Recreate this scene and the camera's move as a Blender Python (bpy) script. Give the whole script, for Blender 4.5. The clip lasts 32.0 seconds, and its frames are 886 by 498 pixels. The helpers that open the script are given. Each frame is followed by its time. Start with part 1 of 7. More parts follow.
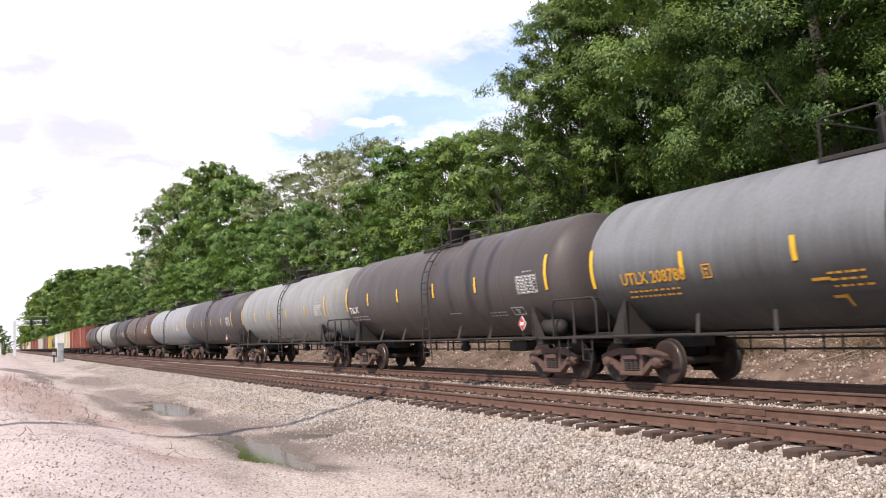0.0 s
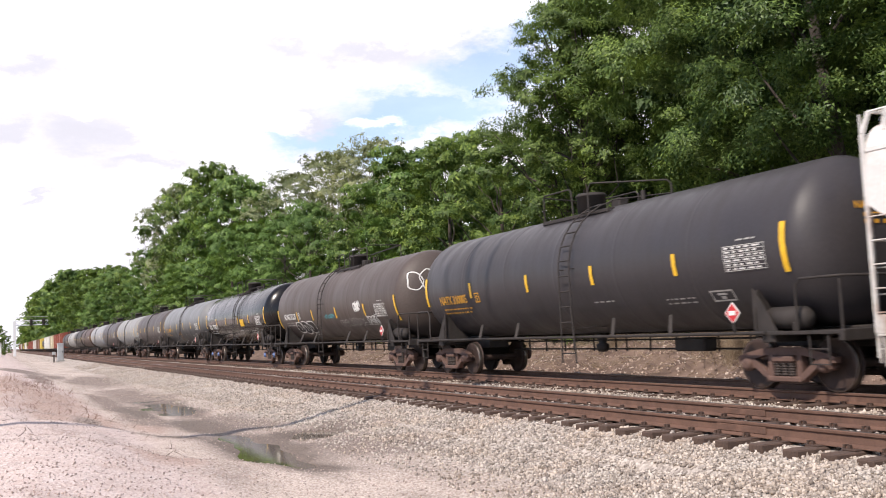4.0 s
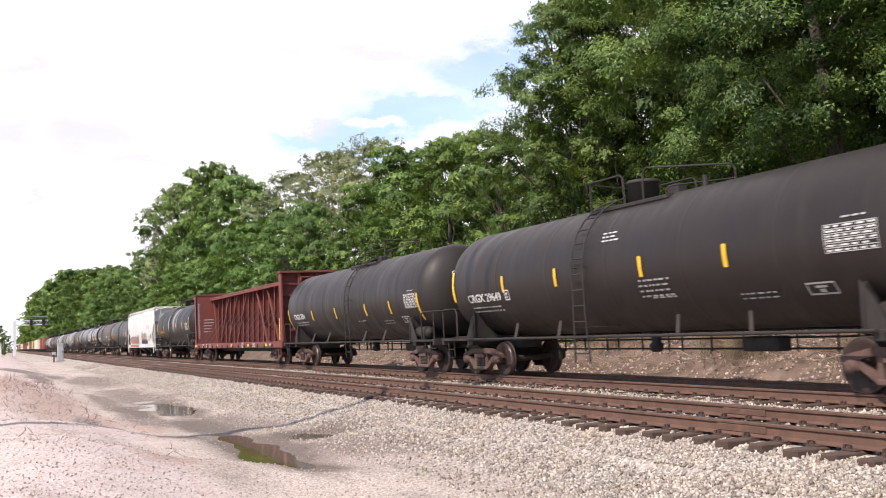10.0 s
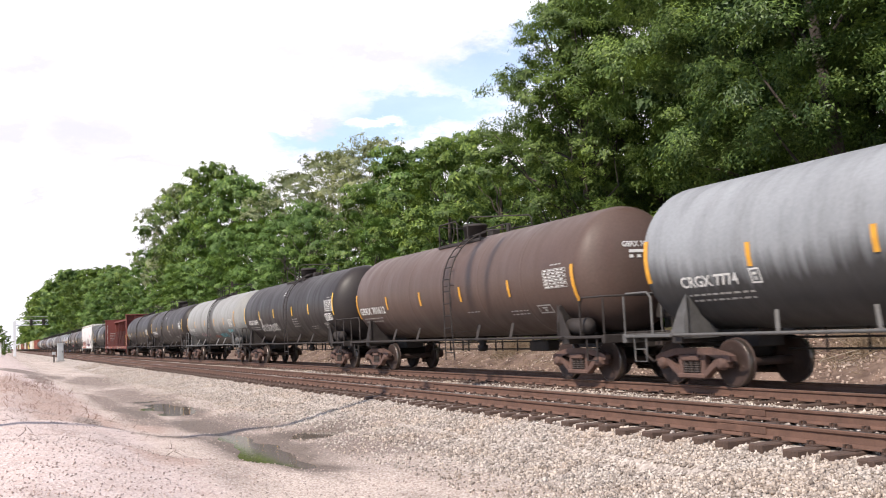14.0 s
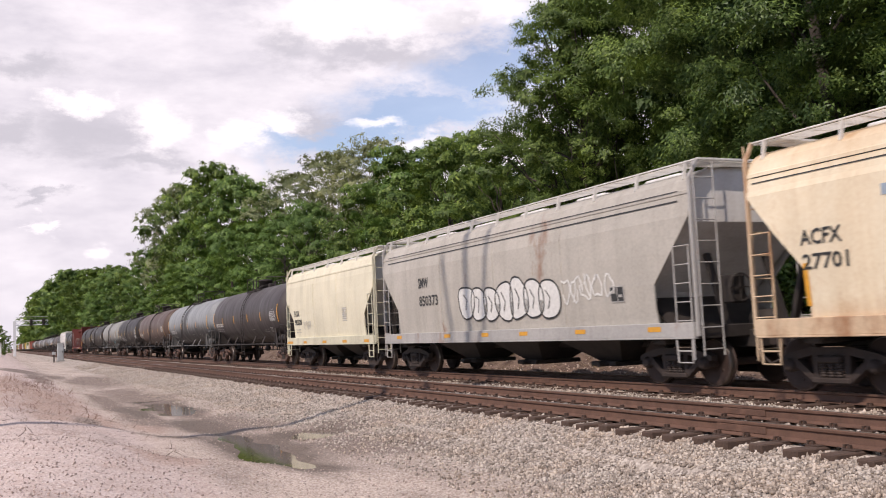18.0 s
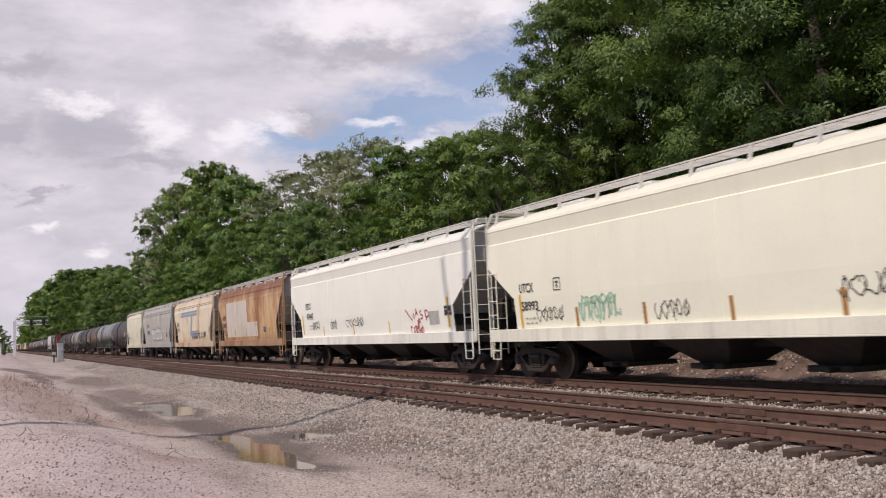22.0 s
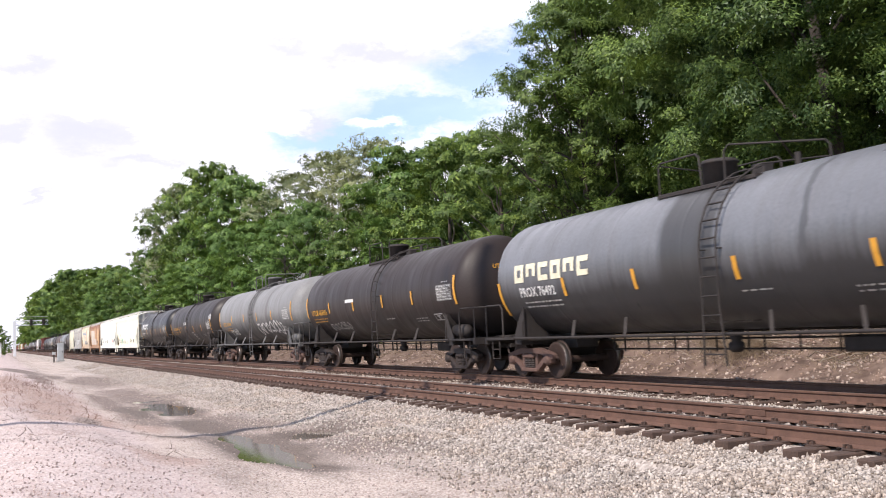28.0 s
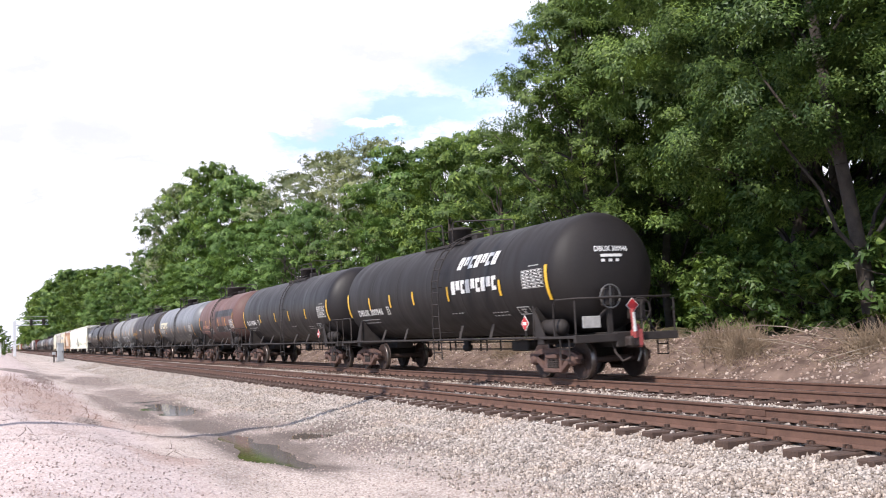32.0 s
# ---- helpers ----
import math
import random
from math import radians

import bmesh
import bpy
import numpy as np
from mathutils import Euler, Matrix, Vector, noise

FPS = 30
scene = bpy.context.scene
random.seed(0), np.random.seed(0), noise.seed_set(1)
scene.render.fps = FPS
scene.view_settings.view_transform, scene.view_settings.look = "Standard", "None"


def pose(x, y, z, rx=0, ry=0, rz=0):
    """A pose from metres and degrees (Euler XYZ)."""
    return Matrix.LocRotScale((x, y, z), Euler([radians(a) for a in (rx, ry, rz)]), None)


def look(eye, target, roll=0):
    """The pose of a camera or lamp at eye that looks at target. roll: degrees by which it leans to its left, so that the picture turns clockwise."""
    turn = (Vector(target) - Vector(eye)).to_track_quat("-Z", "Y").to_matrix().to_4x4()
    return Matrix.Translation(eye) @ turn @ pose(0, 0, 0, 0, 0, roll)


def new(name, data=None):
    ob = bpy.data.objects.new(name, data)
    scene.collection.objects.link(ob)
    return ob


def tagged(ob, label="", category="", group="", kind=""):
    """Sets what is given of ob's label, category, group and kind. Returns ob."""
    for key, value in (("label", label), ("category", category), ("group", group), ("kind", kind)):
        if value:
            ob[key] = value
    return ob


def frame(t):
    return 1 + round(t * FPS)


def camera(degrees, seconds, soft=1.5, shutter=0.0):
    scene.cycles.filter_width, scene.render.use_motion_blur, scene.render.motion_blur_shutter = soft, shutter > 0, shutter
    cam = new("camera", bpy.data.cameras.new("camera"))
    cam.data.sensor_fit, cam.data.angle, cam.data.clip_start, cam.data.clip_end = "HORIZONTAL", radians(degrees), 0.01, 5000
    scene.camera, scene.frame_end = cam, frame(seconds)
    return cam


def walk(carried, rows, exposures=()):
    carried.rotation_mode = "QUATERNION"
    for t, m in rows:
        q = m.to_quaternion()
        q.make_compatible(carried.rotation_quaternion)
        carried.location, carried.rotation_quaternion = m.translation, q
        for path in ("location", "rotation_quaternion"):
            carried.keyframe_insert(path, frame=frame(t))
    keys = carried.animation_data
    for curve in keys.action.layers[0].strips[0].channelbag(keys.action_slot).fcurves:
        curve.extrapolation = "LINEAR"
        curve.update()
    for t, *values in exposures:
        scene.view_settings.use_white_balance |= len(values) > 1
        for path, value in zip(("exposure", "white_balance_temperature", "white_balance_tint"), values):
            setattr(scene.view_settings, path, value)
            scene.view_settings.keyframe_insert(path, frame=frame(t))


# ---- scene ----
# ---------------------------------------------------------------- camera
# x across the tracks, y along them (away from the camera), z = 0 on the rail heads
EYE = (0.0, 0.0, 1.359)
YAW, PITCH, LEAN, LENS = 25.016, 4.79, -2.685, 49.81
cam = camera(LENS, 32.0, soft=1.0, shutter=0.15)
AIM = (EYE[0] + math.sin(radians(YAW)) * math.cos(radians(PITCH)),
       EYE[1] + math.cos(radians(YAW)) * math.cos(radians(PITCH)),
       EYE[2] + math.sin(radians(PITCH)))
STAND = look(EYE, AIM, LEAN)
walk(cam, [(0.0, STAND), (32.0, STAND)],
     exposures=[(0.0, 0.13, 6400, 13), (3.5, 0.18, 6420, 13), (5.5, -0.26, 6400, 15), (6.3, -0.22, 6400, 15), (7.5, 0.22, 6420, 13), (15.0, 0.2, 6420, 13),
                (17.0, -0.28, 6540, 16), (19.0, -0.38, 6600, 18), (20.4, -0.5, 6440, 18), (21.0, -0.72, 6440, 17), (23.0, -0.78, 6440, 18), (24.0, -0.12, 6420, 14), (24.8, 0.12, 6420, 13), (28.0, 0.14, 6200, 14), (32.0, 0.24, 6040, 14)])

# ---------------------------------------------------------------- sky and sun
SUN_EL, SUN_FROM = 46.0, (-0.894, -0.447)
world = bpy.data.worlds.new("sky")
scene.world = world
world.use_nodes = True


def sky_nodes():
    nt = world.node_tree
    nt.nodes.clear()
    n, l = nt.nodes.new, nt.links.new
    out, bg = n("ShaderNodeOutputWorld"), n("ShaderNodeBackground")
    sky = n("ShaderNodeTexSky")
    sky.sky_type, sky.sun_disc = "NISHITA", False
    sky.sun_elevation = radians(SUN_EL)
    sky.sun_rotation = math.atan2(SUN_FROM[0], SUN_FROM[1])
    sky.air_density, sky.dust_density, sky.ozone_density = 1.0, 0.4, 2.5

    def math_node(op, a, b=None, c=None):
        m = n("ShaderNodeMath")
        m.operation = op
        for k, v in enumerate((a, b, c)):
            if isinstance(v, float):
                m.inputs[k].default_value = v
            elif v is not None:
                l(v, m.inputs[k])
        return m.outputs[0]
    tc, sep = n("ShaderNodeTexCoord"), n("ShaderNodeSeparateXYZ")
    l(tc.outputs["Generated"], sep.inputs[0])
    bearing = math_node("ARCTAN2", sep.outputs[0], sep.outputs[1])
    # plane of bearing and height, in which the clouds are drawn out sideways
    flat = n("ShaderNodeCombineXYZ")
    l(bearing, flat.inputs[0])
    l(sep.outputs[2], flat.inputs[1])

    def cloud_noise(scale, detail, stretch, rough=0.55, shift=0.0):
        mp, no = n("ShaderNodeMapping"), n("ShaderNodeTexNoise")
        mp.inputs["Scale"].default_value = (1.0, stretch, 1.0)
        mp.inputs["Location"].default_value = (shift, shift * 0.7, 0.0)
        l(flat.outputs[0], mp.inputs[0])
        l(mp.outputs[0], no.inputs["Vector"])
        no.inputs["Scale"].default_value, no.inputs["Detail"].default_value, no.inputs["Roughness"].default_value = scale, detail, rough
        return no
    warp = cloud_noise(16.0, 8.0, 2.0, 0.66, 3.1)
    off = n("ShaderNodeVectorMath")
    off.operation = "MULTIPLY_ADD"
    l(warp.outputs["Color"], off.inputs[0])
    off.inputs[1].default_value = (0.12, 0.075, 0.0)
    l(flat.outputs[0], off.inputs[2])
    bent = n("ShaderNodeVectorMath")
    bent.operation = "SUBTRACT"
    l(off.outputs[0], bent.inputs[0])
    bent.inputs[1].default_value = (0.06, 0.0375, 0.0)

    def patches(rows):
        """Soft-edged ovals (bearing, height, half width, half height), bent by the noise."""
        total = None
        for a, e, wa, we in rows:
            d, k = n("ShaderNodeVectorMath"), n("ShaderNodeVectorMath")
            d.operation, k.operation = "SUBTRACT", "MULTIPLY"
            l(bent.outputs[0], d.inputs[0])
            d.inputs[1].default_value = (a, e, 0.0)
            l(d.outputs[0], k.inputs[0])
            k.inputs[1].default_value = (1 / wa, 1 / we, 0.0)
            ln = n("ShaderNodeVectorMath")
            ln.operation = "LENGTH"
            l(k.outputs[0], ln.inputs[0])
            r = n("ShaderNodeMapRange")
            r.interpolation_type = "SMOOTHSTEP"
            r.inputs[1].default_value, r.inputs[2].default_value, r.inputs[3].default_value, r.inputs[4].default_value = 0.15, 1.35, 1.0, 0.0
            l(ln.outputs["Value"], r.inputs[0])
            total = r.outputs[0] if total is None else math_node("MAXIMUM", total, r.outputs[0])
        return total
    gaps = patches([(0.326, 0.200, 0.10, 0.026), (0.429, 0.225, 0.115, 0.032), (0.500, 0.265, 0.09, 0.034), (0.554, 0.300, 0.06, 0.03), (0.391, 0.183, 0.05, 0.018), (-1.4, 0.6, 0.4, 0.1), (2.3, 0.5, 0.4, 0.12)])
    puffs = patches([(0.361, 0.318, 0.125, 0.026), (0.148, 0.206, 0.028, 0.022), (0.224, 0.206, 0.026, 0.016), (0.268, 0.216, 0.029, 0.014), (0.415, 0.191, 0.018, 0.010), (0.365, 0.212, 0.030, 0.008),
                     (0.078, 0.232, 0.032, 0.011), (0.097, 0.087, 0.018, 0.011), (0.033, 0.122, 0.013, 0.009), (0.513, 0.320, 0.054, 0.016)])
    greys = patches([(0.366, 0.286, 0.105, 0.018), (0.282, 0.296, 0.045, 0.020), (0.078, 0.205, 0.066, 0.028), (0.014, 0.205, 0.040, 0.020), (0.142, 0.178, 0.060, 0.014), (0.300, 0.216, 0.036, 0.016), (0.02, 0.27, 0.06, 0.015),
                     (0.458, 0.313, 0.036, 0.012), (0.036, 0.144, 0.028, 0.006)])
    blue = n("ShaderNodeVectorMath")
    blue.operation = "SCALE"
    blue.inputs[3].default_value = 0.19
    l(sky.outputs[0], blue.inputs[0])
    fine = cloud_noise(7.0, 8.0, 2.6, 0.6)
    veil = n("ShaderNodeValToRGB")
    e = veil.color_ramp.elements
    e[0].position, e[0].color = 0.32, (0.92, 0.90, 0.985, 1)
    e[1].position, e[1].color = 0.66, (1.32, 1.28, 1.33, 1)
    l(fine.outputs[0], veil.inputs[0])

    # broken cloud: closed ahead of the camera, open in places elsewhere
    wide = n("ShaderNodeTexNoise")
    wide.inputs["Scale"].default_value, wide.inputs["Detail"].default_value, wide.inputs["Roughness"].default_value = 1.5, 5.0, 0.55
    l(tc.outputs["Generated"], wide.inputs["Vector"])
    broken = n("ShaderNodeMapRange")
    broken.inputs[1].default_value, broken.inputs[2].default_value = 0.50, 0.62
    l(wide.outputs[0], broken.inputs[0])
    ahead = n("ShaderNodeVectorMath")
    ahead.operation = "DISTANCE"
    l(tc.outputs["Generated"], ahead.inputs[0])
    ahead.inputs[1].default_value = (0.42, 0.85, 0.3)
    near = n("ShaderNodeMapRange")
    near.inputs[1].default_value, near.inputs[2].default_value, near.inputs[3].default_value, near.inputs[4].default_value = 0.55, 1.0, 1.0, 0.0
    l(ahead.outputs["Value"], near.inputs[0])
    cover = math_node("MAXIMUM", math_node("MULTIPLY_ADD", broken.outputs[0], 0.62, 0.10), near.outputs[0])
    clear = n("ShaderNodeVectorMath")
    clear.operation = "SCALE"
    clear.inputs[3].default_value = 0.16
    l(sky.outputs[0], clear.inputs[0])

    def blend(f, a, b):
        m = n("ShaderNodeMix")
        m.data_type = "RGBA"
        l(f, m.inputs[0])
        for k, v in ((6, a), (7, b)):
            if isinstance(v, tuple):
                m.inputs[k].default_value = v
            else:
                l(v, m.inputs[k])
        return m.outputs[2]
    gap_f = math_node("MULTIPLY", gaps, math_node("MULTIPLY_ADD", warp.outputs[0], -1.0, 1.5))
    c = blend(cover, clear.outputs[0], veil.outputs[0])
    c = blend(math_node("MINIMUM", gap_f, 0.75), c, blue.outputs[0])
    c = blend(math_node("MULTIPLY", greys, 0.9), c, (0.80, 0.79, 0.86, 1))
    mix = n("ShaderNodeMix")
    mix.data_type = "RGBA"
    l(math_node("MULTIPLY", puffs, 0.7), mix.inputs[0])
    l(c, mix.inputs[6])
    mix.inputs[7].default_value = (1.75, 1.69, 1.68, 1)
    l(mix.outputs[2], bg.inputs[0])
    bg.inputs[1].default_value = 1.0
    l(bg.outputs[0], out.inputs[0])


sky_nodes()
SUN_AT = Vector((SUN_FROM[0] * math.cos(radians(SUN_EL)), SUN_FROM[1] * math.cos(radians(SUN_EL)), math.sin(radians(SUN_EL))))
sun = new("sun", bpy.data.lights.new("sun", "SUN"))
sun.data.energy, sun.data.angle, sun.data.color = 5.0, radians(0.9), (1.0, 0.905, 0.775)
sun.matrix_world = look(SUN_AT * 50, (0, 0, 0))

# ---------------------------------------------------------------- materials
MATS = {}


def node_mat(name):
    m = bpy.data.materials.new(name)
    m.use_nodes = True
    nt = m.node_tree
    return m, nt, nt.nodes["Principled BSDF"]


def noise_at(nt, scale, detail=4.0, stretch=(1, 1, 1), coord="Object", rough=0.55):
    n, l = nt.nodes.new, nt.links.new
    tc, mp, no = n("ShaderNodeTexCoord"), n("ShaderNodeMapping"), n("ShaderNodeTexNoise")
    mp.inputs["Scale"].default_value = stretch
    l(tc.outputs[coord], mp.inputs[0])
    l(mp.outputs[0], no.inputs["Vector"])
    no.inputs["Scale"].default_value, no.inputs["Detail"].default_value, no.inputs["Roughness"].default_value = scale, detail, rough
    return no.outputs[0]


def ramp_of(nt, value, lo, hi, a=(0, 0, 0, 1), b=(1, 1, 1, 1)):
    r = nt.nodes.new("ShaderNodeValToRGB")
    r.color_ramp.elements[0].position, r.color_ramp.elements[0].color = lo, a
    r.color_ramp.elements[1].position, r.color_ramp.elements[1].color = hi, b
    nt.links.new(value, r.inputs[0])
    return r.outputs[0]


def mixed(nt, fac, a, b, mode="MIX"):
    m = nt.nodes.new("ShaderNodeMix")
    m.data_type, m.blend_type = "RGBA", mode
    for sock, v in ((m.inputs[0], fac), (m.inputs[6], a), (m.inputs[7], b)):
        if isinstance(v, (int, float)):
            sock.default_value = v
        elif isinstance(v, tuple):
            sock.default_value = (*v[:3], 1)
        else:
            nt.links.new(v, sock)
    return m.outputs[2]


def bump_of(nt, bsdf, height, strength=0.3, dist=0.02):
    b = nt.nodes.new("ShaderNodeBump")
    b.inputs["Strength"].default_value, b.inputs["Distance"].default_value = strength, dist
    nt.links.new(height, b.inputs["Height"])
    nt.links.new(b.outputs[0], bsdf.inputs["Normal"])


def plain(name, color, rough=0.6, metal=0.0, vary=0.25, scale=6.0, bump=0.0):
    """A surface of one colour with two scales of mottling."""
    if name in MATS:
        return MATS[name]
    m, nt, b = node_mat(name)
    a = noise_at(nt, scale)
    f = noise_at(nt, scale * 9, 3.0)
    dark = tuple(c * (1 - vary) for c in color)
    light = tuple(min(1, c * (1 + vary * 0.7)) for c in color)
    c1 = mixed(nt, ramp_of(nt, a, 0.3, 0.7), dark, light)
    c2 = mixed(nt, 0.35 * min(1, vary * 3), c1, ramp_of(nt, f, 0.25, 0.75, (*dark, 1), (*light, 1)))
    nt.links.new(c2, b.inputs["Base Color"])
    b.inputs["Roughness"].default_value, b.inputs["Metallic"].default_value = rough, metal
    if bump:
        bump_of(nt, b, f, bump)
    MATS[name] = m
    return m


def paint(name, color, dirt=(0.10, 0.085, 0.07), rust=0.0, streak=0.35, rough=0.5, rust_color=(0.21, 0.085, 0.035), clean=0.0, spec=0.3):
    """Weathered wagon paint: streaks that run down, grime, rust patches."""
    if name in MATS:
        return MATS[name]
    m, nt, b = node_mat(name)
    s = noise_at(nt, 1.0, 8.0, (1.0, 2.6, 0.22), rough=0.62)
    g = noise_at(nt, 0.55, 5.0)
    f = noise_at(nt, 16.0, 4.0)
    spread = 0.04 if clean > 0.05 else 0.12
    c = mixed(nt, ramp_of(nt, g, 0.3, 0.75), tuple(v * (1 - spread) for v in color), tuple(min(1, v * (1 + spread * 0.8)) for v in color))
    lo = 0.46 + clean
    k = ramp_of(nt, s, lo, lo + 0.32, (0, 0, 0, 1), (streak * 0.8,) * 3 + (1,))
    c = mixed(nt, k, c, dirt)
    if rust:
        r = noise_at(nt, 0.9, 8.0, (1.0, 0.8, 0.45), rough=0.65)
        c = mixed(nt, ramp_of(nt, r, 0.62 - rust * 0.35, 0.74 - rust * 0.2), c, rust_color)
    c = mixed(nt, 0.14, c, ramp_of(nt, f, 0.2, 0.8), "OVERLAY")
    nt.links.new(c, b.inputs["Base Color"])
    nt.links.new(ramp_of(nt, s, 0.3, 0.8, (rough - 0.08,) * 3 + (1,), (min(1, rough + 0.22),) * 3 + (1,)), b.inputs["Roughness"])
    b.inputs["Specular IOR Level"].default_value = spec
    bump_of(nt, b, g, 0.12, 0.03)
    MATS[name] = m
    return m


# ---------------------------------------------------------------- mesh tools
class Geo:
    """Gathers vertices and faces for one mesh."""

    def __init__(self):
        self.v, self.f, self.s, self.m, self.slot = [], [], [], [], 0

    def add(self, verts, faces, smooth=False):
        k = len(self.v)
        self.v += [tuple(p) for p in verts]
        self.f += [tuple(i + k for i in f) for f in faces]
        self.s += [smooth] * len(faces)
        self.m += [self.slot] * len(faces)
        return self

    def box(self, x0, x1, y0, y1, z0, z1):
        v = [(x, y, z) for x in (x0, x1) for y in (y0, y1) for z in (z0, z1)]
        return self.add(v, [(0, 1, 3, 2), (4, 6, 7, 5), (0, 4, 5, 1), (2, 3, 7, 6), (0, 2, 6, 4), (1, 5, 7, 3)])

    def block(self, x0, x1, y0, y1, z0, z1, c=0.012):
        """A box with chamfered edges."""
        lo, hi = (x0, y0, z0), (x1, y1, z1)
        c = min(c, (x1 - x0) / 3, (y1 - y0) / 3, (z1 - z0) / 3)
        v, index = [], {}
        for sx in (0, 1):
            for sy in (0, 1):
                for sz in (0, 1):
                    s = (sx, sy, sz)
                    for a in range(3):
                        p = [hi[i] if s[i] else lo[i] for i in range(3)]
                        for i in range(3):
                            if i != a:
                                p[i] += -c if s[i] else c
                        index[s, a] = len(v)
                        v.append(p)
        faces = []
        for a in range(3):
            b, d = (a + 1) % 3, (a + 2) % 3
            for side in (0, 1):
                ring = []
                for q, r in ((0, 0), (1, 0), (1, 1), (0, 1)):
                    s = [0, 0, 0]
                    s[a], s[b], s[d] = side, q, r
                    ring.append(index[tuple(s), a])
                faces.append(ring if side else ring[::-1])
            for q in (0, 1):
                for r in (0, 1):
                    s0, s1 = [0, 0, 0], [0, 0, 0]
                    s0[a], s1[a] = 0, 1
                    s0[b] = s1[b] = q
                    s0[d] = s1[d] = r
                    e = [index[tuple(s0), b], index[tuple(s1), b], index[tuple(s1), d], index[tuple(s0), d]]
                    faces.append(e if q == r else e[::-1])
        for sx in (0, 1):
            for sy in (0, 1):
                for sz in (0, 1):
                    t = [index[(sx, sy, sz), a] for a in range(3)]
                    faces.append(t if (sx + sy + sz) % 2 else t[::-1])
        return self.add(v, faces)

    def tube(self, pts, r, n=8, caps=True):
        """A round bar through the points."""
        pts = [Vector(p) for p in pts]
        verts, faces = [], []
        side = None
        for i, p in enumerate(pts):
            d = (pts[min(i + 1, len(pts) - 1)] - pts[max(i - 1, 0)]).normalized()
            if side is None:
                side = d.orthogonal().normalized()
            side = (side - d * side.dot(d)).normalized()
            up = d.cross(side)
            for k in range(n):
                a = 2 * math.pi * k / n
                verts.append(p + (side * math.cos(a) + up * math.sin(a)) * r)
        for i in range(len(pts) - 1):
            for k in range(n):
                a, b = i * n + k, i * n + (k + 1) % n
                faces.append((a, b, b + n, a + n))
        self.add(verts, faces, True)
        if caps:
            self.add([verts[k] for k in range(n)], [tuple(range(n))[::-1]])
            self.add([verts[-n + k] for k in range(n)], [tuple(range(n))])
        return self

    def lathe(self, prof, axis="y", centre=(0, 0, 0), n=32, smooth=True):
        """A turned body: (along, radius) pairs round the axis."""
        verts, faces = [], []
        for s, r in prof:
            for k in range(n):
                a = 2 * math.pi * k / n
                u, w = r * math.cos(a), r * math.sin(a)
                p = {"y": (u, s, w), "x": (s, u, w), "z": (u, w, s)}[axis]
                verts.append((p[0] + centre[0], p[1] + centre[1], p[2] + centre[2]))
        for i in range(len(prof) - 1):
            for k in range(n):
                a, b = i * n + k, i * n + (k + 1) % n
                faces.append((a, a + n, b + n, b) if axis == "y" else (a, b, b + n, a + n))
        faces.append(tuple(range(n)) if axis == "y" else tuple(range(n))[::-1])
        last = (len(prof) - 1) * n
        faces.append(tuple(last + k for k in range(n))[::-1] if axis == "y" else tuple(last + k for k in range(n)))
        return self.add(verts, faces, smooth)

    def prism(self, poly, a0, a1, axis="x"):
        """A polygon swept straight along an axis. For x it is given as (y, z), for y as (x, z), for z as (x, y)."""
        def at(p, a):
            return {"x": (a, p[0], p[1]), "y": (p[0], a, p[1]), "z": (p[0], p[1], a)}[axis]
        n = len(poly)
        v = [at(p, a0) for p in poly] + [at(p, a1) for p in poly]
        f = [(i, (i + 1) % n, (i + 1) % n + n, i + n) for i in range(n)] + [tuple(range(n))[::-1], tuple(range(n, 2 * n))]
        return self.add(v, f)

    def bar(self, p, q, w, d, up=(0, 0, 1)):
        """A square bar from p to q."""
        p, q = Vector(p), Vector(q)
        a = (q - p).normalized()
        s = a.cross(Vector(up))
        s = (s if s.length > 1e-4 else a.orthogonal()).normalized()
        t = s.cross(a)
        v = [e + s * i * w / 2 + t * j * d / 2 for e in (p, q) for i, j in ((-1, -1), (1, -1), (1, 1), (-1, 1))]
        return self.add(v, [(0, 1, 2, 3), (7, 6, 5, 4), (0, 4, 5, 1), (1, 5, 6, 2), (2, 6, 7, 3), (3, 7, 4, 0)])

    def mesh(self, name, mat):
        me = bpy.data.meshes.new(name)
        me.from_pydata(self.v, [], self.f)
        me.polygons.foreach_set("use_smooth", self.s)
        bm = bmesh.new()
        bm.from_mesh(me)
        bmesh.ops.recalc_face_normals(bm, faces=bm.faces)
        bm.to_mesh(me)
        bm.free()
        for one in mat if isinstance(mat, tuple) else (mat,):
            me.materials.append(one)
        me.polygons.foreach_set("material_index", self.m)
        return me


SHARED = {}


def shared(key, make, mat):
    """One mesh for all alike parts of one material."""
    k = (key, mat[0].name if isinstance(mat, tuple) else mat.name)
    if k not in SHARED:
        SHARED[k] = make().mesh(key.split("|")[0], mat)
    return SHARED[k]


def part(name, mesh, parent=None, m=None, label=""):
    ob = new(name, mesh)
    if parent is not None:
        ob.parent = parent
    if m is not None:
        ob.matrix_local = m
    return tagged(ob, label)


